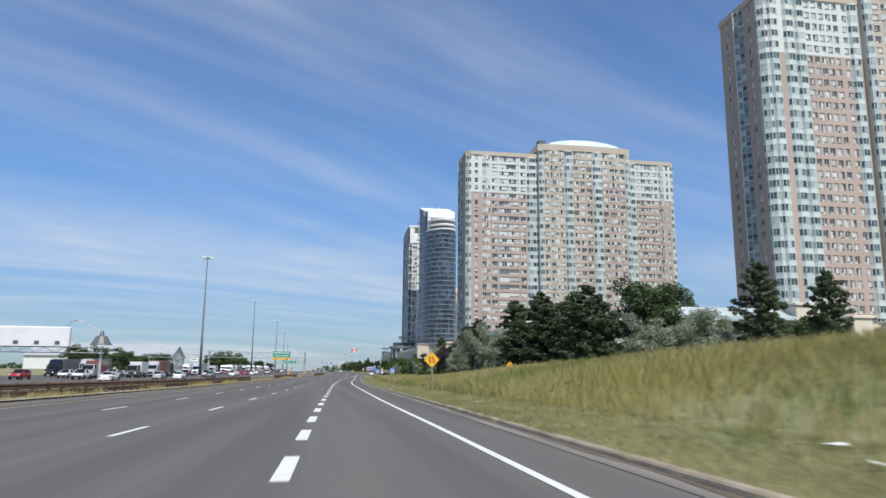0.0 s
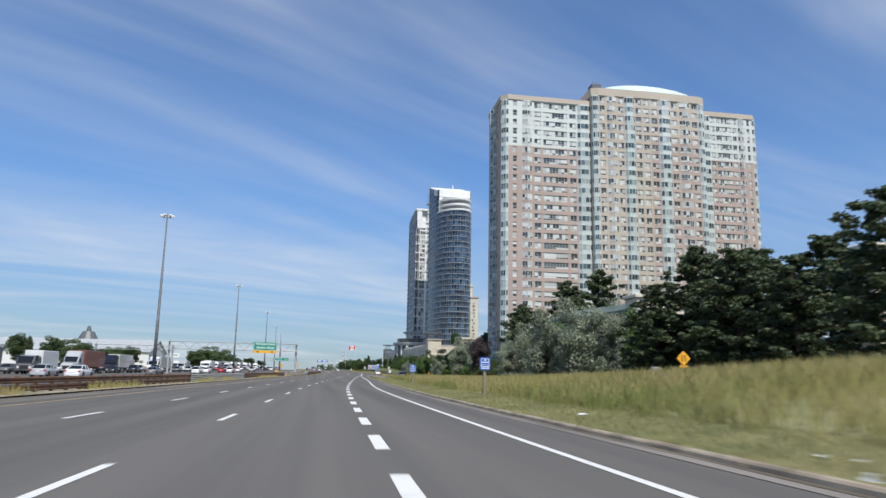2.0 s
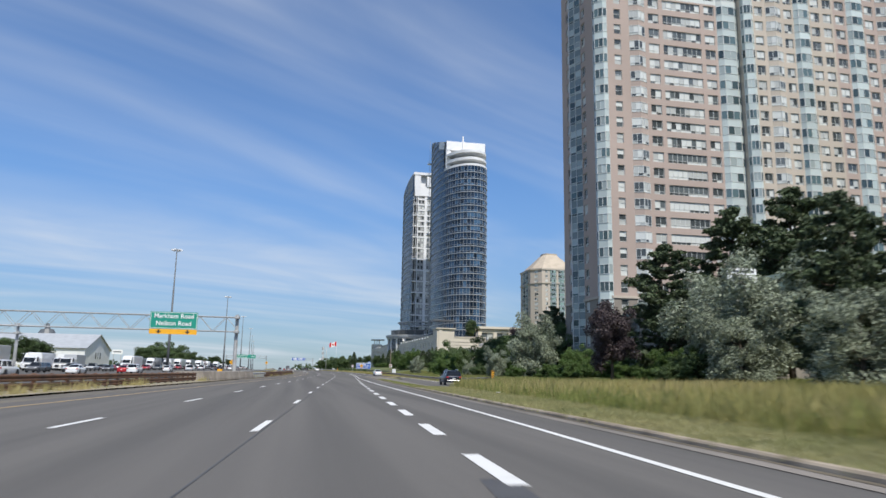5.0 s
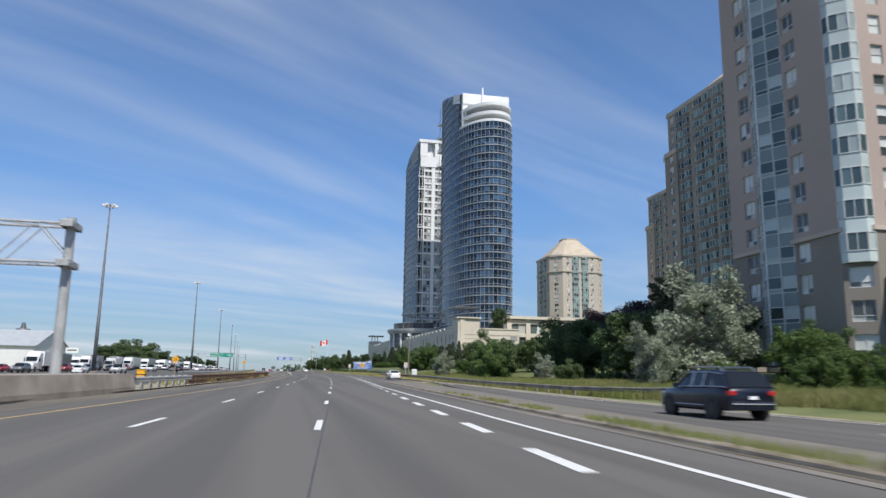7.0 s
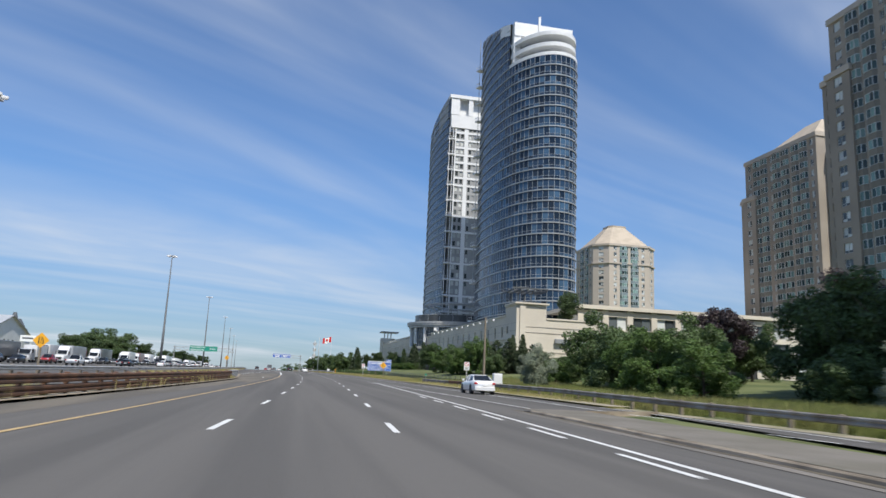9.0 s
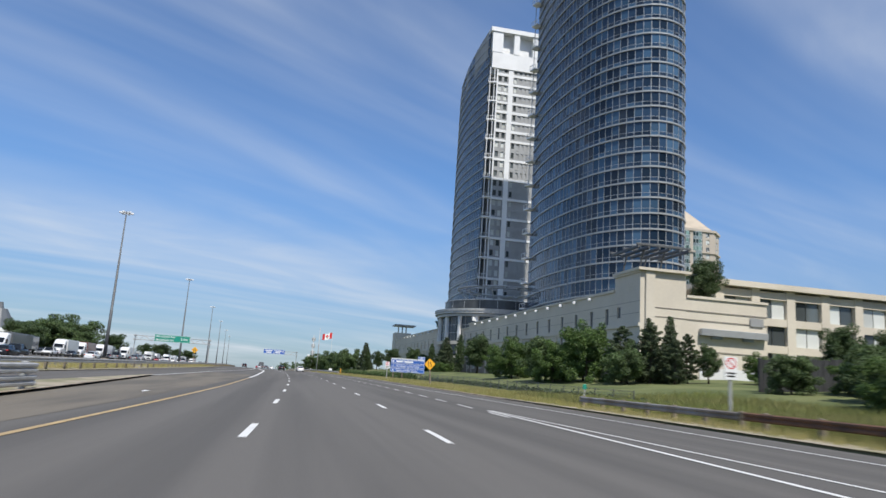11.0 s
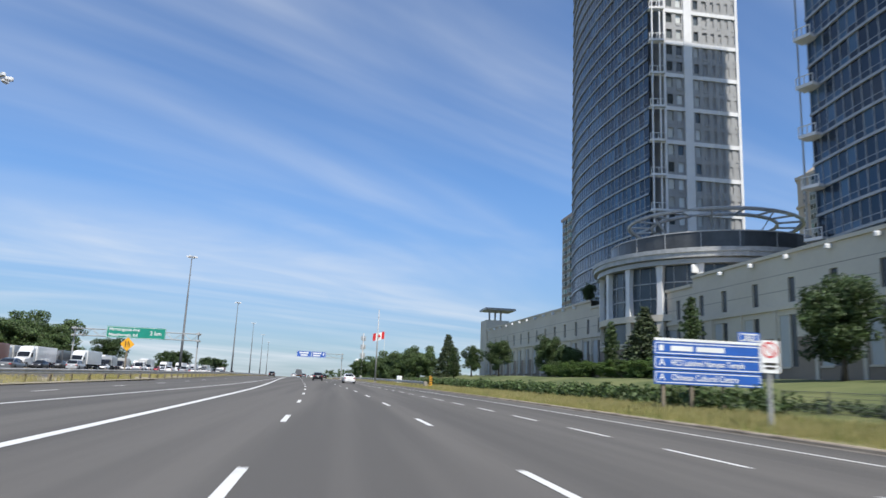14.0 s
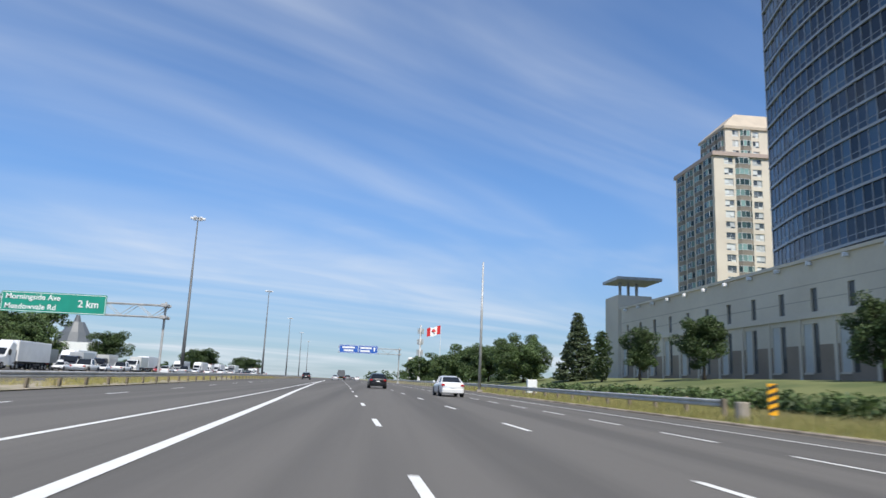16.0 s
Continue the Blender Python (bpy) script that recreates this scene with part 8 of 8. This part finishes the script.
def plant_meshes(kind, variant):
    key = (kind, variant)
    if key in _plants:
        return _plants[key]
    r_ = random.Random(hash_of(kind) + variant * 17)
    seed = hash_of(kind) + variant
    cs, rs = [], []
    if kind in ("broadleaf", "silver", "purple", "shrub", "thicket"):
        h = 10.0
        wide = {"broadleaf": 3.4, "silver": 3.9, "purple": 3.3, "shrub": 5.2, "thicket": 4.6}[kind]
        b, ends, top = branchy(h * (0.8 if kind in ("shrub", "thicket") else 1), wide, seed, 11, fork=0.16 if kind in ("silver", "shrub", "thicket") else 0.28)
        low = {"broadleaf": 2.4, "silver": 1.4, "purple": 2.2, "shrub": 0.5, "thicket": 0.5}[kind]
        for e in ends + [top]:
            for _ in range(3):
                cs.append((e[0] + r_.uniform(-1.1, 1.1), e[1] + r_.uniform(-1.1, 1.1), max(low, e[2] + r_.uniform(-0.7, 1.3))))
                rs.append(r_.uniform(0.7, 1.45))
        if kind in ("shrub", "silver", "thicket"):
            for _ in range(16):
                a, q = r_.uniform(0, 6.28), wide * r_.uniform(0.4, 1.0)
                cs.append((math.cos(a) * q, math.sin(a) * q, r_.uniform(0.6, 4.5)))
                rs.append(r_.uniform(0.9, 1.5))
        per = [int(190 * r * r) for r in rs]
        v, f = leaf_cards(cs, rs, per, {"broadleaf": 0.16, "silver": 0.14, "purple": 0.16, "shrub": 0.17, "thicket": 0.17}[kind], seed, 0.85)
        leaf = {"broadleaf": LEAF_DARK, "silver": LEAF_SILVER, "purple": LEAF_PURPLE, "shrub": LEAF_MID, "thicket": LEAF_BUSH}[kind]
    elif kind == "pine":
        h = 13.0
        b = Build()
        lean = [(r_.uniform(-0.12, 0.12) * k, r_.uniform(-0.12, 0.12) * k, h * 0.97 * k / 5) for k in range(6)]
        b.tube([(0, 0, -0.3)] + lean[1:], [0.30, 0.24, 0.18, 0.13, 0.08, 0.02], 8)
        for i in range(17):             # whorls of boughs, shorter towards the tip, their ends turned up
            f_ = i / 16
            z = h * (0.10 + 0.86 * f_)
            rad = 3.7 * (1 - f_) ** 0.46 * min(1, 0.7 + 1.6 * f_) + 0.25
            n = max(3, int(5.2 - 2 * f_))
            for k in range(n):
                a = 6.283 * k / n + i * 1.1 + r_.uniform(-0.35, 0.35)
                q = rad * r_.uniform(0.68, 1.12)
                rise = q * r_.uniform(0.02, 0.30)
                b.tube([(0, 0, z), (math.cos(a) * q * 0.6, math.sin(a) * q * 0.6, z + rise * 0.2), (math.cos(a) * q, math.sin(a) * q, z + rise)], [0.06, 0.04, 0.012], 4)
                for g in (0.3, 0.5, 0.68, 0.84, 0.98, 1.1):
                    cs.append((math.cos(a) * q * g + r_.uniform(-0.3, 0.3), math.sin(a) * q * g + r_.uniform(-0.3, 0.3), z + rise * g * g + r_.uniform(-0.15, 0.35)))
                    rs.append(r_.uniform(0.26, 0.58) * (0.65 + 0.35 * min(1, rad / 2)))
        cs.append((lean[5][0], lean[5][1], h * 0.99))
        rs.append(0.4)
        per = [int(260 * r * r) + 14 for r in rs]
        v, f = leaf_cards(cs, rs, per, 0.15, seed, 0.62, 0.4)
        leaf = LEAF_PINE
    elif kind in ("spruce", "column"):
        h = 10.0
        b = Build()
        b.tube([(0, 0, -0.3), (0, 0, h * 0.5), (0, 0, h * 0.97)], [0.2, 0.12, 0.02], 7)
        for i in range(26):
            f_ = i / 25
            z = 0.7 + (h - 1.0) * f_
            rad = (2.5 * (1 - f_) ** 0.85 + 0.12) if kind == "spruce" else 1.15 * math.sin(math.pi * min(1, 0.12 + 0.86 * f_)) ** 0.7 + 0.1
            n = max(3, int(8 * rad))
            for k in range(n):
                a = 6.283 * k / n + i * 0.7
                q = rad * (r_.uniform(0.55, 1.0) if kind == "spruce" else r_.uniform(0.2, 1.3))
                cs.append((math.cos(a) * q, math.sin(a) * q, z - q * (0.22 if kind == "spruce" else 0) + r_.uniform(-0.15, 0.15)))
                rs.append(0.42 if kind == "spruce" else r_.uniform(0.25, 0.7))
                if k % 3 == 0 and rad > 0.6:
                    b.tube([(0, 0, z), (math.cos(a) * q, math.sin(a) * q, z - q * 0.2)], [0.04, 0.012], 4)
        v, f = leaf_cards(cs, rs, [30] * len(cs), 0.16, seed, 0.55, 0.5)
        leaf = LEAF_PINE if kind == "spruce" else LEAF_DARK
    _plants[key] = (b.mesh("trunk", BARK, True), leaf_mesh("crown", v, f, leaf), {"pine": 13.0}.get(kind, 10.0))
    return _plants[key]


def hash_of(s):
    return sum(ord(ch) * (i + 3) for i, ch in enumerate(s))


LABELS = {
    "broadleaf": "leafy dark green tree with a rounded uneven crown", "silver": "silvery grey-green olive tree with a loose crown", "purple": "purple-leaved tree with a dark open crown",
    "shrub": "dense bright green bush reaching to the ground", "thicket": "dense dark green tree with boughs to the ground", "pine": "dark pine tree with ragged layered boughs", "spruce": "narrow dark spruce with drooping boughs", "column": "slim upright dark green tree beside the wall"}
tree_rng = random.Random(5)


def plant(kind, x, y, h, wide=1.0, variant=None, z=None):
    variant = tree_rng.randrange(3) if variant is None else variant
    tm, cm, full = plant_meshes(kind, variant)
    s = h / full
    zz = land(x, y) if z is None else z
    ob = thing("bush" if kind == "shrub" else "tree", LABELS[kind], "bush" if kind == "shrub" else "tree", Matrix.Translation((x, y, zz - 0.05)) @ Matrix.Rotation(tree_rng.uniform(0, 6.28), 4, "Z") @ Matrix.Diagonal((s * wide, s * wide, s, 1)))
    part("trunk", tm, None, ob)
    part("crown", cm, None, ob)


for kind, x, y, h, w in (
        # the wooded bank below the pink slabs
        ("pine", 37.8, 123.3, 14.3, 1.25), ("pine", 34.5, 126.5, 10.5, 1.35), ("pine", 41.5, 120, 13.5, 1.3), ("pine", 40.5, 129, 11.5, 1.0), ("pine", 45, 123, 14, 1.25), ("pine", 37.5, 116, 12.6, 1.3), ("thicket", 40, 121, 7.5, 1.1), ("pine", 36.5, 184, 14, 0.9), ("pine", 41, 187, 14, 0.9), ("thicket", 45, 183, 13.5, 0.8), ("shrub", 50, 182, 14, 0.65), ("pine", 38.5, 109, 10.8, 1.35), ("pine", 37, 97, 13.2, 1.25), ("thicket", 48, 106, 5, 1.2), ("thicket", 57, 102, 6, 1.2), ("thicket", 43, 98, 5, 1.2), ("thicket", 66, 98, 6, 1.1), ("thicket", 73, 101, 9, 1.1), ("thicket", 82, 106, 9, 1.1), ("pine", 58, 141, 10, 1.0), ("pine", 45, 113, 13.5, 1.3), ("broadleaf", 50.5, 104.3, 14.5, 1.0),
        ("shrub", 66, 130, 17.5, 0.62), ("pine", 50, 128, 11, 1.0), ("pine", 56, 84, 14.5, 0.9), ("pine", 66, 84, 13.5, 0.9),
        ("silver", 46, 82, 7.5, 1.1), ("silver", 51, 92, 8.0, 1.1), ("silver", 43, 90, 7.0, 1.1),
        ("silver", 37, 155, 10.4, 1.0), ("silver", 41, 163, 10.8, 1.0), ("silver", 33.2, 160, 9.2, 1.0), ("silver", 34.5, 167, 6.8, 1.15), ("silver", 33, 179, 6.2, 1.15), ("silver", 38, 176, 7.6, 1.1), ("shrub", 42.5, 142, 9.5, 0.75), ("silver", 40.5, 149.5, 9.6, 0.85), ("thicket", 44.5, 146, 9.0, 0.8), ("shrub", 38.5, 136, 6.5, 0.9), ("thicket", 47, 143, 8.0, 0.9),
        ("thicket", 52, 172, 11, 1.1), ("thicket", 60, 180, 12, 1.1), ("thicket", 49, 160, 10.5, 1.1), ("pine", 62, 165, 13, 1.0), ("thicket", 70, 190, 12, 1.1), ("thicket", 46, 186, 8.0, 1.0),
        ("silver", 47.5, 214.5, 12.0, 0.95), ("silver", 44.3, 205.5, 10.2, 1.05), ("silver", 41.5, 203, 6.5, 1.2), ("silver", 50, 207, 11.0, 1.1), ("purple", 36.4, 220.0, 9.0, 0.8), ("pine", 50.0, 231.6, 18.6, 1.2), ("pine", 64.5, 237, 25.0, 1.1), ("pine", 72.5, 234, 28, 1.1), ("pine", 64, 226, 19, 1.2), ("pine", 54, 286.5, 13, 1.2), ("pine", 56, 292, 15, 1.1), ("pine", 50, 278, 12, 1.1), ("shrub", 33, 246, 2.2, 1.3), ("shrub", 36, 241, 2.5, 1.3), ("shrub", 39.5, 236, 2.5, 1.4), ("shrub", 44, 232, 2.6, 1.4), ("shrub", 48.5, 229, 2.8, 1.4), ("shrub", 45, 239, 3.0, 1.3), ("shrub", 50, 236, 3.2, 1.2), ("thicket", 50.5, 224, 3.6, 1.3), ("thicket", 47, 218, 4.2, 1.2), ("thicket", 43.5, 214, 4.0, 1.3), ("thicket", 49.5, 242, 3.8, 1.2), ("shrub", 34.5, 228, 1.6, 1.6), ("shrub", 40, 217.5, 2.2, 1.5), ("thicket", 38, 209, 2.6, 1.5), ("shrub", 47, 227, 4.2, 1.0), ("shrub", 54, 225, 4.0, 1.1), ("shrub", 36, 234, 3.0, 1.1), ("shrub", 62, 216, 5.0, 1.1),
        ("silver", 41, 260.5, 10.0, 0.95), ("silver", 32.2, 254.8, 4.6, 0.9), ("shrub", 44, 249.5, 4.8, 0.95), ("shrub", 48.5, 245, 4.4, 1.0), ("shrub", 41, 243, 3.6, 1.1), ("shrub", 37, 262, 4.0, 1.1), ("shrub", 47, 256, 5.4, 0.9), ("thicket", 46, 268, 9.5, 1.0),
        ("purple", 50, 291, 10.3, 0.95), ("thicket", 45, 282, 9.5, 1.0), ("thicket", 54, 300, 11.0, 1.0), ("thicket", 44, 301, 8.5, 1.1), ("thicket", 50, 313, 10.5, 1.0), ("thicket", 37, 284, 2.8, 1.3), ("silver", 37, 293, 3.4, 1.1), ("thicket", 40, 300, 4.0, 1.2), ("purple", 57, 318, 10.5, 0.9),
        ("shrub", 36.5, 318, 6.0, 0.95), ("shrub", 39.5, 327, 6.2, 0.95), ("shrub", 34.5, 308, 4.6, 1.1), ("silver", 33, 340, 4.6, 1.0), ("thicket", 44, 343, 9.0, 1.1), ("thicket", 50, 350, 7.5, 1.1), ("thicket", 57, 346, 9.0, 1.1), ("thicket", 41, 333, 7.5, 1.1), ("purple", 66, 352, 10, 1.0),
        # lawn before the podium
        ("spruce", 47.8, 395.3, 7.6, 0.85), ("spruce", 48.8, 392.2, 7.6, 0.9), ("pine", 46, 391.5, 6.8, 0.95), ("pine", 50.5, 391.5, 5.6, 0.95), ("pine", 44.5, 395.5, 6.6, 0.95), ("pine", 47.5, 389, 4.8, 1.1), ("thicket", 43.5, 392, 4.6, 1.1), ("broadleaf", 52.5, 390.5, 4.0, 0.9),
        ("shrub", 41.9, 399.4, 7.3, 0.85), ("shrub", 39, 403, 5.0, 0.95), ("thicket", 39.5, 407, 6.2, 0.95), ("thicket", 43.5, 404, 6.6, 0.9), ("shrub", 39.1, 420, 5.8, 1.0), ("thicket", 42, 426, 5.8, 0.9), ("thicket", 46, 438, 6.4, 0.9), ("shrub", 57, 387, 3.4, 1.2), ("thicket", 62, 384, 3.4, 1.2), ("shrub", 54, 371.5, 3.0, 1.2), ("shrub", 59, 370.5, 3.4, 1.2), ("thicket", 66, 371, 4.0, 1.1), ("broadleaf", 66, 386, 6.2, 0.9), ("broadleaf", 74, 387, 6.6, 0.9), ("thicket", 70, 352, 8, 1.0), ("thicket", 44, 357, 4.2, 1.2), ("shrub", 40.5, 353, 3.4, 1.2), ("thicket", 48.5, 362, 4.6, 1.2), ("thicket", 53, 368, 4.6, 1.1), ("thicket", 48, 371.5, 3.6, 1.1),
        ("broadleaf", 42.6, 453, 6.9, 1.15), ("shrub", 45, 446, 4.6, 1.0),
        ("spruce", 43.8, 487.5, 8.4, 1.5), ("column", 45.2, 479, 8.6, 0.85), ("column", 41.0, 491, 6.8, 0.9), ("broadleaf", 40.8, 515.5, 5.8, 0.95), ("thicket", 43.0, 512.5, 5.2, 0.9), ("broadleaf", 37.8, 537.5, 6.4, 1.0), ("broadleaf", 34.3, 546, 5.6, 0.95), ("column", 31.8, 552, 6.2, 1.3),
        ("spruce", 32.3, 564, 9.4, 1.35), ("thicket", 28, 580, 7.4, 1.2), ("thicket", 29, 592, 8.0, 1.2), ("thicket", 26.5, 606, 8.0, 1.2), ("thicket", 24, 622, 8.2, 1.2), ("thicket", 27, 640, 8.6, 1.2), ("thicket", 24, 660, 8.4, 1.2), ("thicket", 21, 684, 8.5, 1.3), ("thicket", 19, 712, 8.5, 1.3), ("thicket", 24, 740, 9, 1.3), ("thicket", 29, 770, 9, 1.3),
        ):
    plant(kind, x, y, h, w)
plant("broadleaf", 66.5, 413, 7.2, 0.95, 0, 14.9)
plant("broadleaf", 48.6, 519, 3.2, 1.0, 1, 16.4)
for y in (476, 480, 483, 489.5, 496.5, 500, 504, 508, 512):
    plant("shrub", 41.0 - 0.02 * (y - 486), y, 2.1, 1.7)
# trees across the highway
for kind, x, y, h, w in (("thicket", -90, 640, 15.5, 1.25), ("thicket", -84, 652, 17, 1.15), ("thicket", -80, 642, 13, 1.1), ("thicket", -98, 655, 16.5, 1.25), ("thicket", -90, 380, 10, 1.3), ("thicket", -98, 372, 11, 1.3), ("thicket", -106, 385, 10, 1.3),
                         ("broadleaf", -118, 395, 12, 1.2), ("broadleaf", -84, 390, 9, 1.3), ("broadleaf", -110, 480, 10, 1.3), ("broadleaf", -96, 620, 12, 1.3), ("spruce", -104, 330, 11, 1.0), ("broadleaf", -112, 342, 11, 1.2), ("broadleaf", -92, 350, 9, 1.2), ("broadleaf", -72, 560, 9, 1.3), ("broadleaf", -80, 700, 12, 1.3), ("broadleaf", -74, 800, 11, 1.4), ("broadleaf", -92, 850, 11, 1.4), ("broadleaf", -70, 900, 10, 1.4), ("broadleaf", -88, 960, 11, 1.4)):
    plant(kind, x, y, h, w)

# far woods along the horizon
cs, rs = [], []
r_ = random.Random(11)
for i in range(420):
    a = r_.uniform(0, 1)
    x, y = -900 + 1500 * a, r_.uniform(1250, 1800)
    if -150 < x - C(y) < 40:
        continue
    for _ in range(3):
        cs.append((x + r_.uniform(-6, 6), y + r_.uniform(-6, 6), RZ(y) + r_.uniform(2, 11)))
        rs.append(r_.uniform(3, 5.5))
v, f = leaf_cards(cs, rs, [26] * len(cs), 1.5, 21, 0.8)
tagged(new("woods", leaf_mesh("woods", v, f, LEAF_DARK)), "distant dark green woods on the horizon", "woods", kind="stuff")

# clipped hedge along the lawn
cs, rs = [], []
for i in range(330):
    y = 438 + 100 * i / 329
    x = float(np.interp(y, [438, 457, 480, 510, 538], [27.6, 26.6, 25.2, 23.4, 21.6]))
    for k in range(2):
        cs.append((x + r_.uniform(-0.6, 0.6), y, land(x, y) + r_.uniform(0.2, 0.95)))
        rs.append(r_.uniform(0.3, 0.5))
v, f = leaf_cards(cs, rs, [34] * len(cs), 0.12, 31, 0.9)
tagged(new("hedge", leaf_mesh("hedge", v, f, LEAF_BUSH)), "long low clipped green hedge on the lawn", "hedge", kind="stuff")


def grass(name, label, spots, low, high, width, material, seed, blades=4):
    """Tufts of bent blades on the ground."""
    r = np.random.default_rng(seed)
    sp = np.asarray(spots, float)
    n = len(sp) * blades
    p = np.repeat(sp, blades, axis=0)
    p[:, :2] += r.normal(0, 0.17, (n, 2))
    a = r.uniform(0, 2 * np.pi, n)
    h = r.uniform(low, high, n) * np.repeat(r.uniform(0.7, 1.25, len(sp)), blades)
    lean = r.normal(0.16, 0.16, n) * h
    side = np.stack([np.cos(a), np.sin(a), np.zeros(n)], 1) * width
    mid = p + np.stack([-np.sin(a) * lean * 0.35, np.cos(a) * lean * 0.35, h * 0.55], 1)
    tip = p + np.stack([-np.sin(a) * lean, np.cos(a) * lean, h], 1)
    v_ = np.stack([p - side, p + side, mid + side * 0.7, tip, mid - side * 0.7], 1).reshape(-1, 3)
    f_ = np.arange(n * 5).reshape(-1, 5)
    return tagged(new(name, leaf_mesh(name, v_, f_, material)), label, "grass", kind="stuff")


gr = np.random.default_rng(3)


def scatter(n, y0, y1, w0, w1, keep=None, near=1.0):
    out = []
    for y, q in zip(gr.uniform(y0, y1, n), gr.uniform(0, 1, n)):
        w = w0 + (w1 - w0) * q ** near
        x = C(y) + KERB_U(y) + 0.2 + w
        if y > 150 and y < 310 and (near_ramp(x, y) < 5.2 or (y > 198.5 and x < 24)) and y < 296:
            continue
        if keep is None or keep(x, y):
            out.append((x, y, land(x, y) - 0.03))
    return out


patch = lambda s: (lambda x, y: noise.noise((x * 0.07, y * 0.05, s)) > gr.uniform(-0.45, 0.35))
grass("tall_grass", "tall dry straw-coloured grass on the bank", scatter(42000, -6, 204, 3.1, 30, patch(1), 1.25), 0.42, 0.85, 0.012, STRAW, 41, 6)
grass("tall_grass", "tall green grass among the dry grass", scatter(34000, -6, 204, 2.9, 30, patch(7), 1.25), 0.35, 0.72, 0.013, GREENGRASS, 42, 6)
grass("verge_grass", "short mown verge grass along the kerb", scatter(44000, -4, 205, 0.05, 3.7), 0.06, 0.17, 0.014, VERGE, 43)
# undergrowth behind the low lawn fence, its dark colour standing in for the dip's shadow
cs, rs = [], []
for i in range(300):
    y = 362 + 78 * i / 299
    for k in range(2):
        x = C(y) + KERB_U(y) + 8.8 + r_.uniform(0.2, 1.6)
        cs.append((x, y + r_.uniform(-0.4, 0.4), land(x, y) + r_.uniform(0.0, 0.3)))
        rs.append(r_.uniform(0.2, 0.42))
v, f = leaf_cards(cs, rs, [20] * len(cs), 0.11, 33, 0.8)
tagged(new("undergrowth", leaf_mesh("undergrowth", v, f, LEAF_PINE)), "low undergrowth behind the wire fence, coloured dark for the shaded dip", "undergrowth", kind="stuff")
grass("verge_grass", "dry verge grass along the kerb", scatter(20000, 362, 560, 0.3, 6.5), 0.16, 0.42, 0.013, STRAW, 44)
grass("verge_grass", "dry grass under the guard rail", scatter(5000, 298, 366, 0.3, 4.0), 0.10, 0.32, 0.014, STRAW, 49)
grass("verge_grass", "green verge grass before the lawn", scatter(17000, 362, 560, 0.2, 7.0), 0.12, 0.35, 0.013, GREENGRASS, 45)
sp = []
for _ in range(44000):
    y = gr.uniform(198, 372)
    x = (24.2 if y > 245 else float(np.interp(y, [200, 206, 216, 226, 245], [42, 33, 27, 25.5, 24.0]))) + 16 * gr.uniform(0, 1) ** 1.6
    if near_ramp(x, y) > 4.6:
        sp.append((x, y, land(x, y) - 0.02))
grass("roadside_grass", "lush green grass behind the guard rail", sp, 0.25, 0.65, 0.02, GREENGRASS, 46)
sp = []
for _ in range(2400):
    y = 196 + 76 * gr.uniform(0, 1) ** 1.4
    x = C(y) + KERB_U(y) + 0.25 + abs(gr.normal(0, 0.15))
    if noise.noise((y * 0.21, 4, 2)) > 0.012 * (y - 222) - 0.1 or (y < 206 and x < C(y) + KERB_U(y) + 1.2):
        sp.append((x, y, RZ(y) + 0.09))
grass("island_weeds", "patchy weeds along the island's kerb", sp, 0.05, 0.18, 0.011, GREENGRASS, 47)
sp = []
for _ in range(9000):
    y = gr.uniform(-30, 340)
    x = C(y) - 10.7 - 2.5 * gr.uniform(0, 1)
    if 213 < y < 251:
        continue
    if noise.noise((x * 0.4, y * 0.1, 9)) > 0.02:
        sp.append((x, y, RZ(y) + 0.05))
for _ in range(7000):
    y = gr.uniform(345, 640)
    x = C(y) - 18.8 - 3.8 * gr.uniform(0, 1)
    if noise.noise((x * 0.3, y * 0.08, 9)) > -0.1:
        sp.append((x, y, RZ(y) + 0.04))
grass("median_weeds", "dry weeds scattered along the median", sp, 0.15, 0.5, 0.016, STRAW, 48)

# litter along the kerb
for i, (x, y) in enumerate(((7.4, 8.6), (8.2, 10.5), (7.0, 33), (8.9, 61.5), (9.3, 63.0), (6.7, 65.6), (6.9, 65.2), (5.9, 63.7), (9.1, 99.5), (7.3, 77), (11.8, 181.5), (13.4, 178), (2.2, 345.5))):
    r_ = random.Random(i)
    b = Build()
    pts = [(r_.uniform(-0.2, 0.2), r_.uniform(-0.16, 0.16), r_.uniform(0.0, 0.1)) for _ in range(7)]
    for k in range(5):
        b.face([pts[k], pts[k + 1], pts[(k + 2) % 7]])
    z = land(x, y) + 0.05 if x > C(y) else RZ(y) + 0.06
    tagged(part("litter", b, SIGN_W, at=pose(x, y, z)), "crumpled scrap of white litter by the kerb", "litter", "litter along the road")
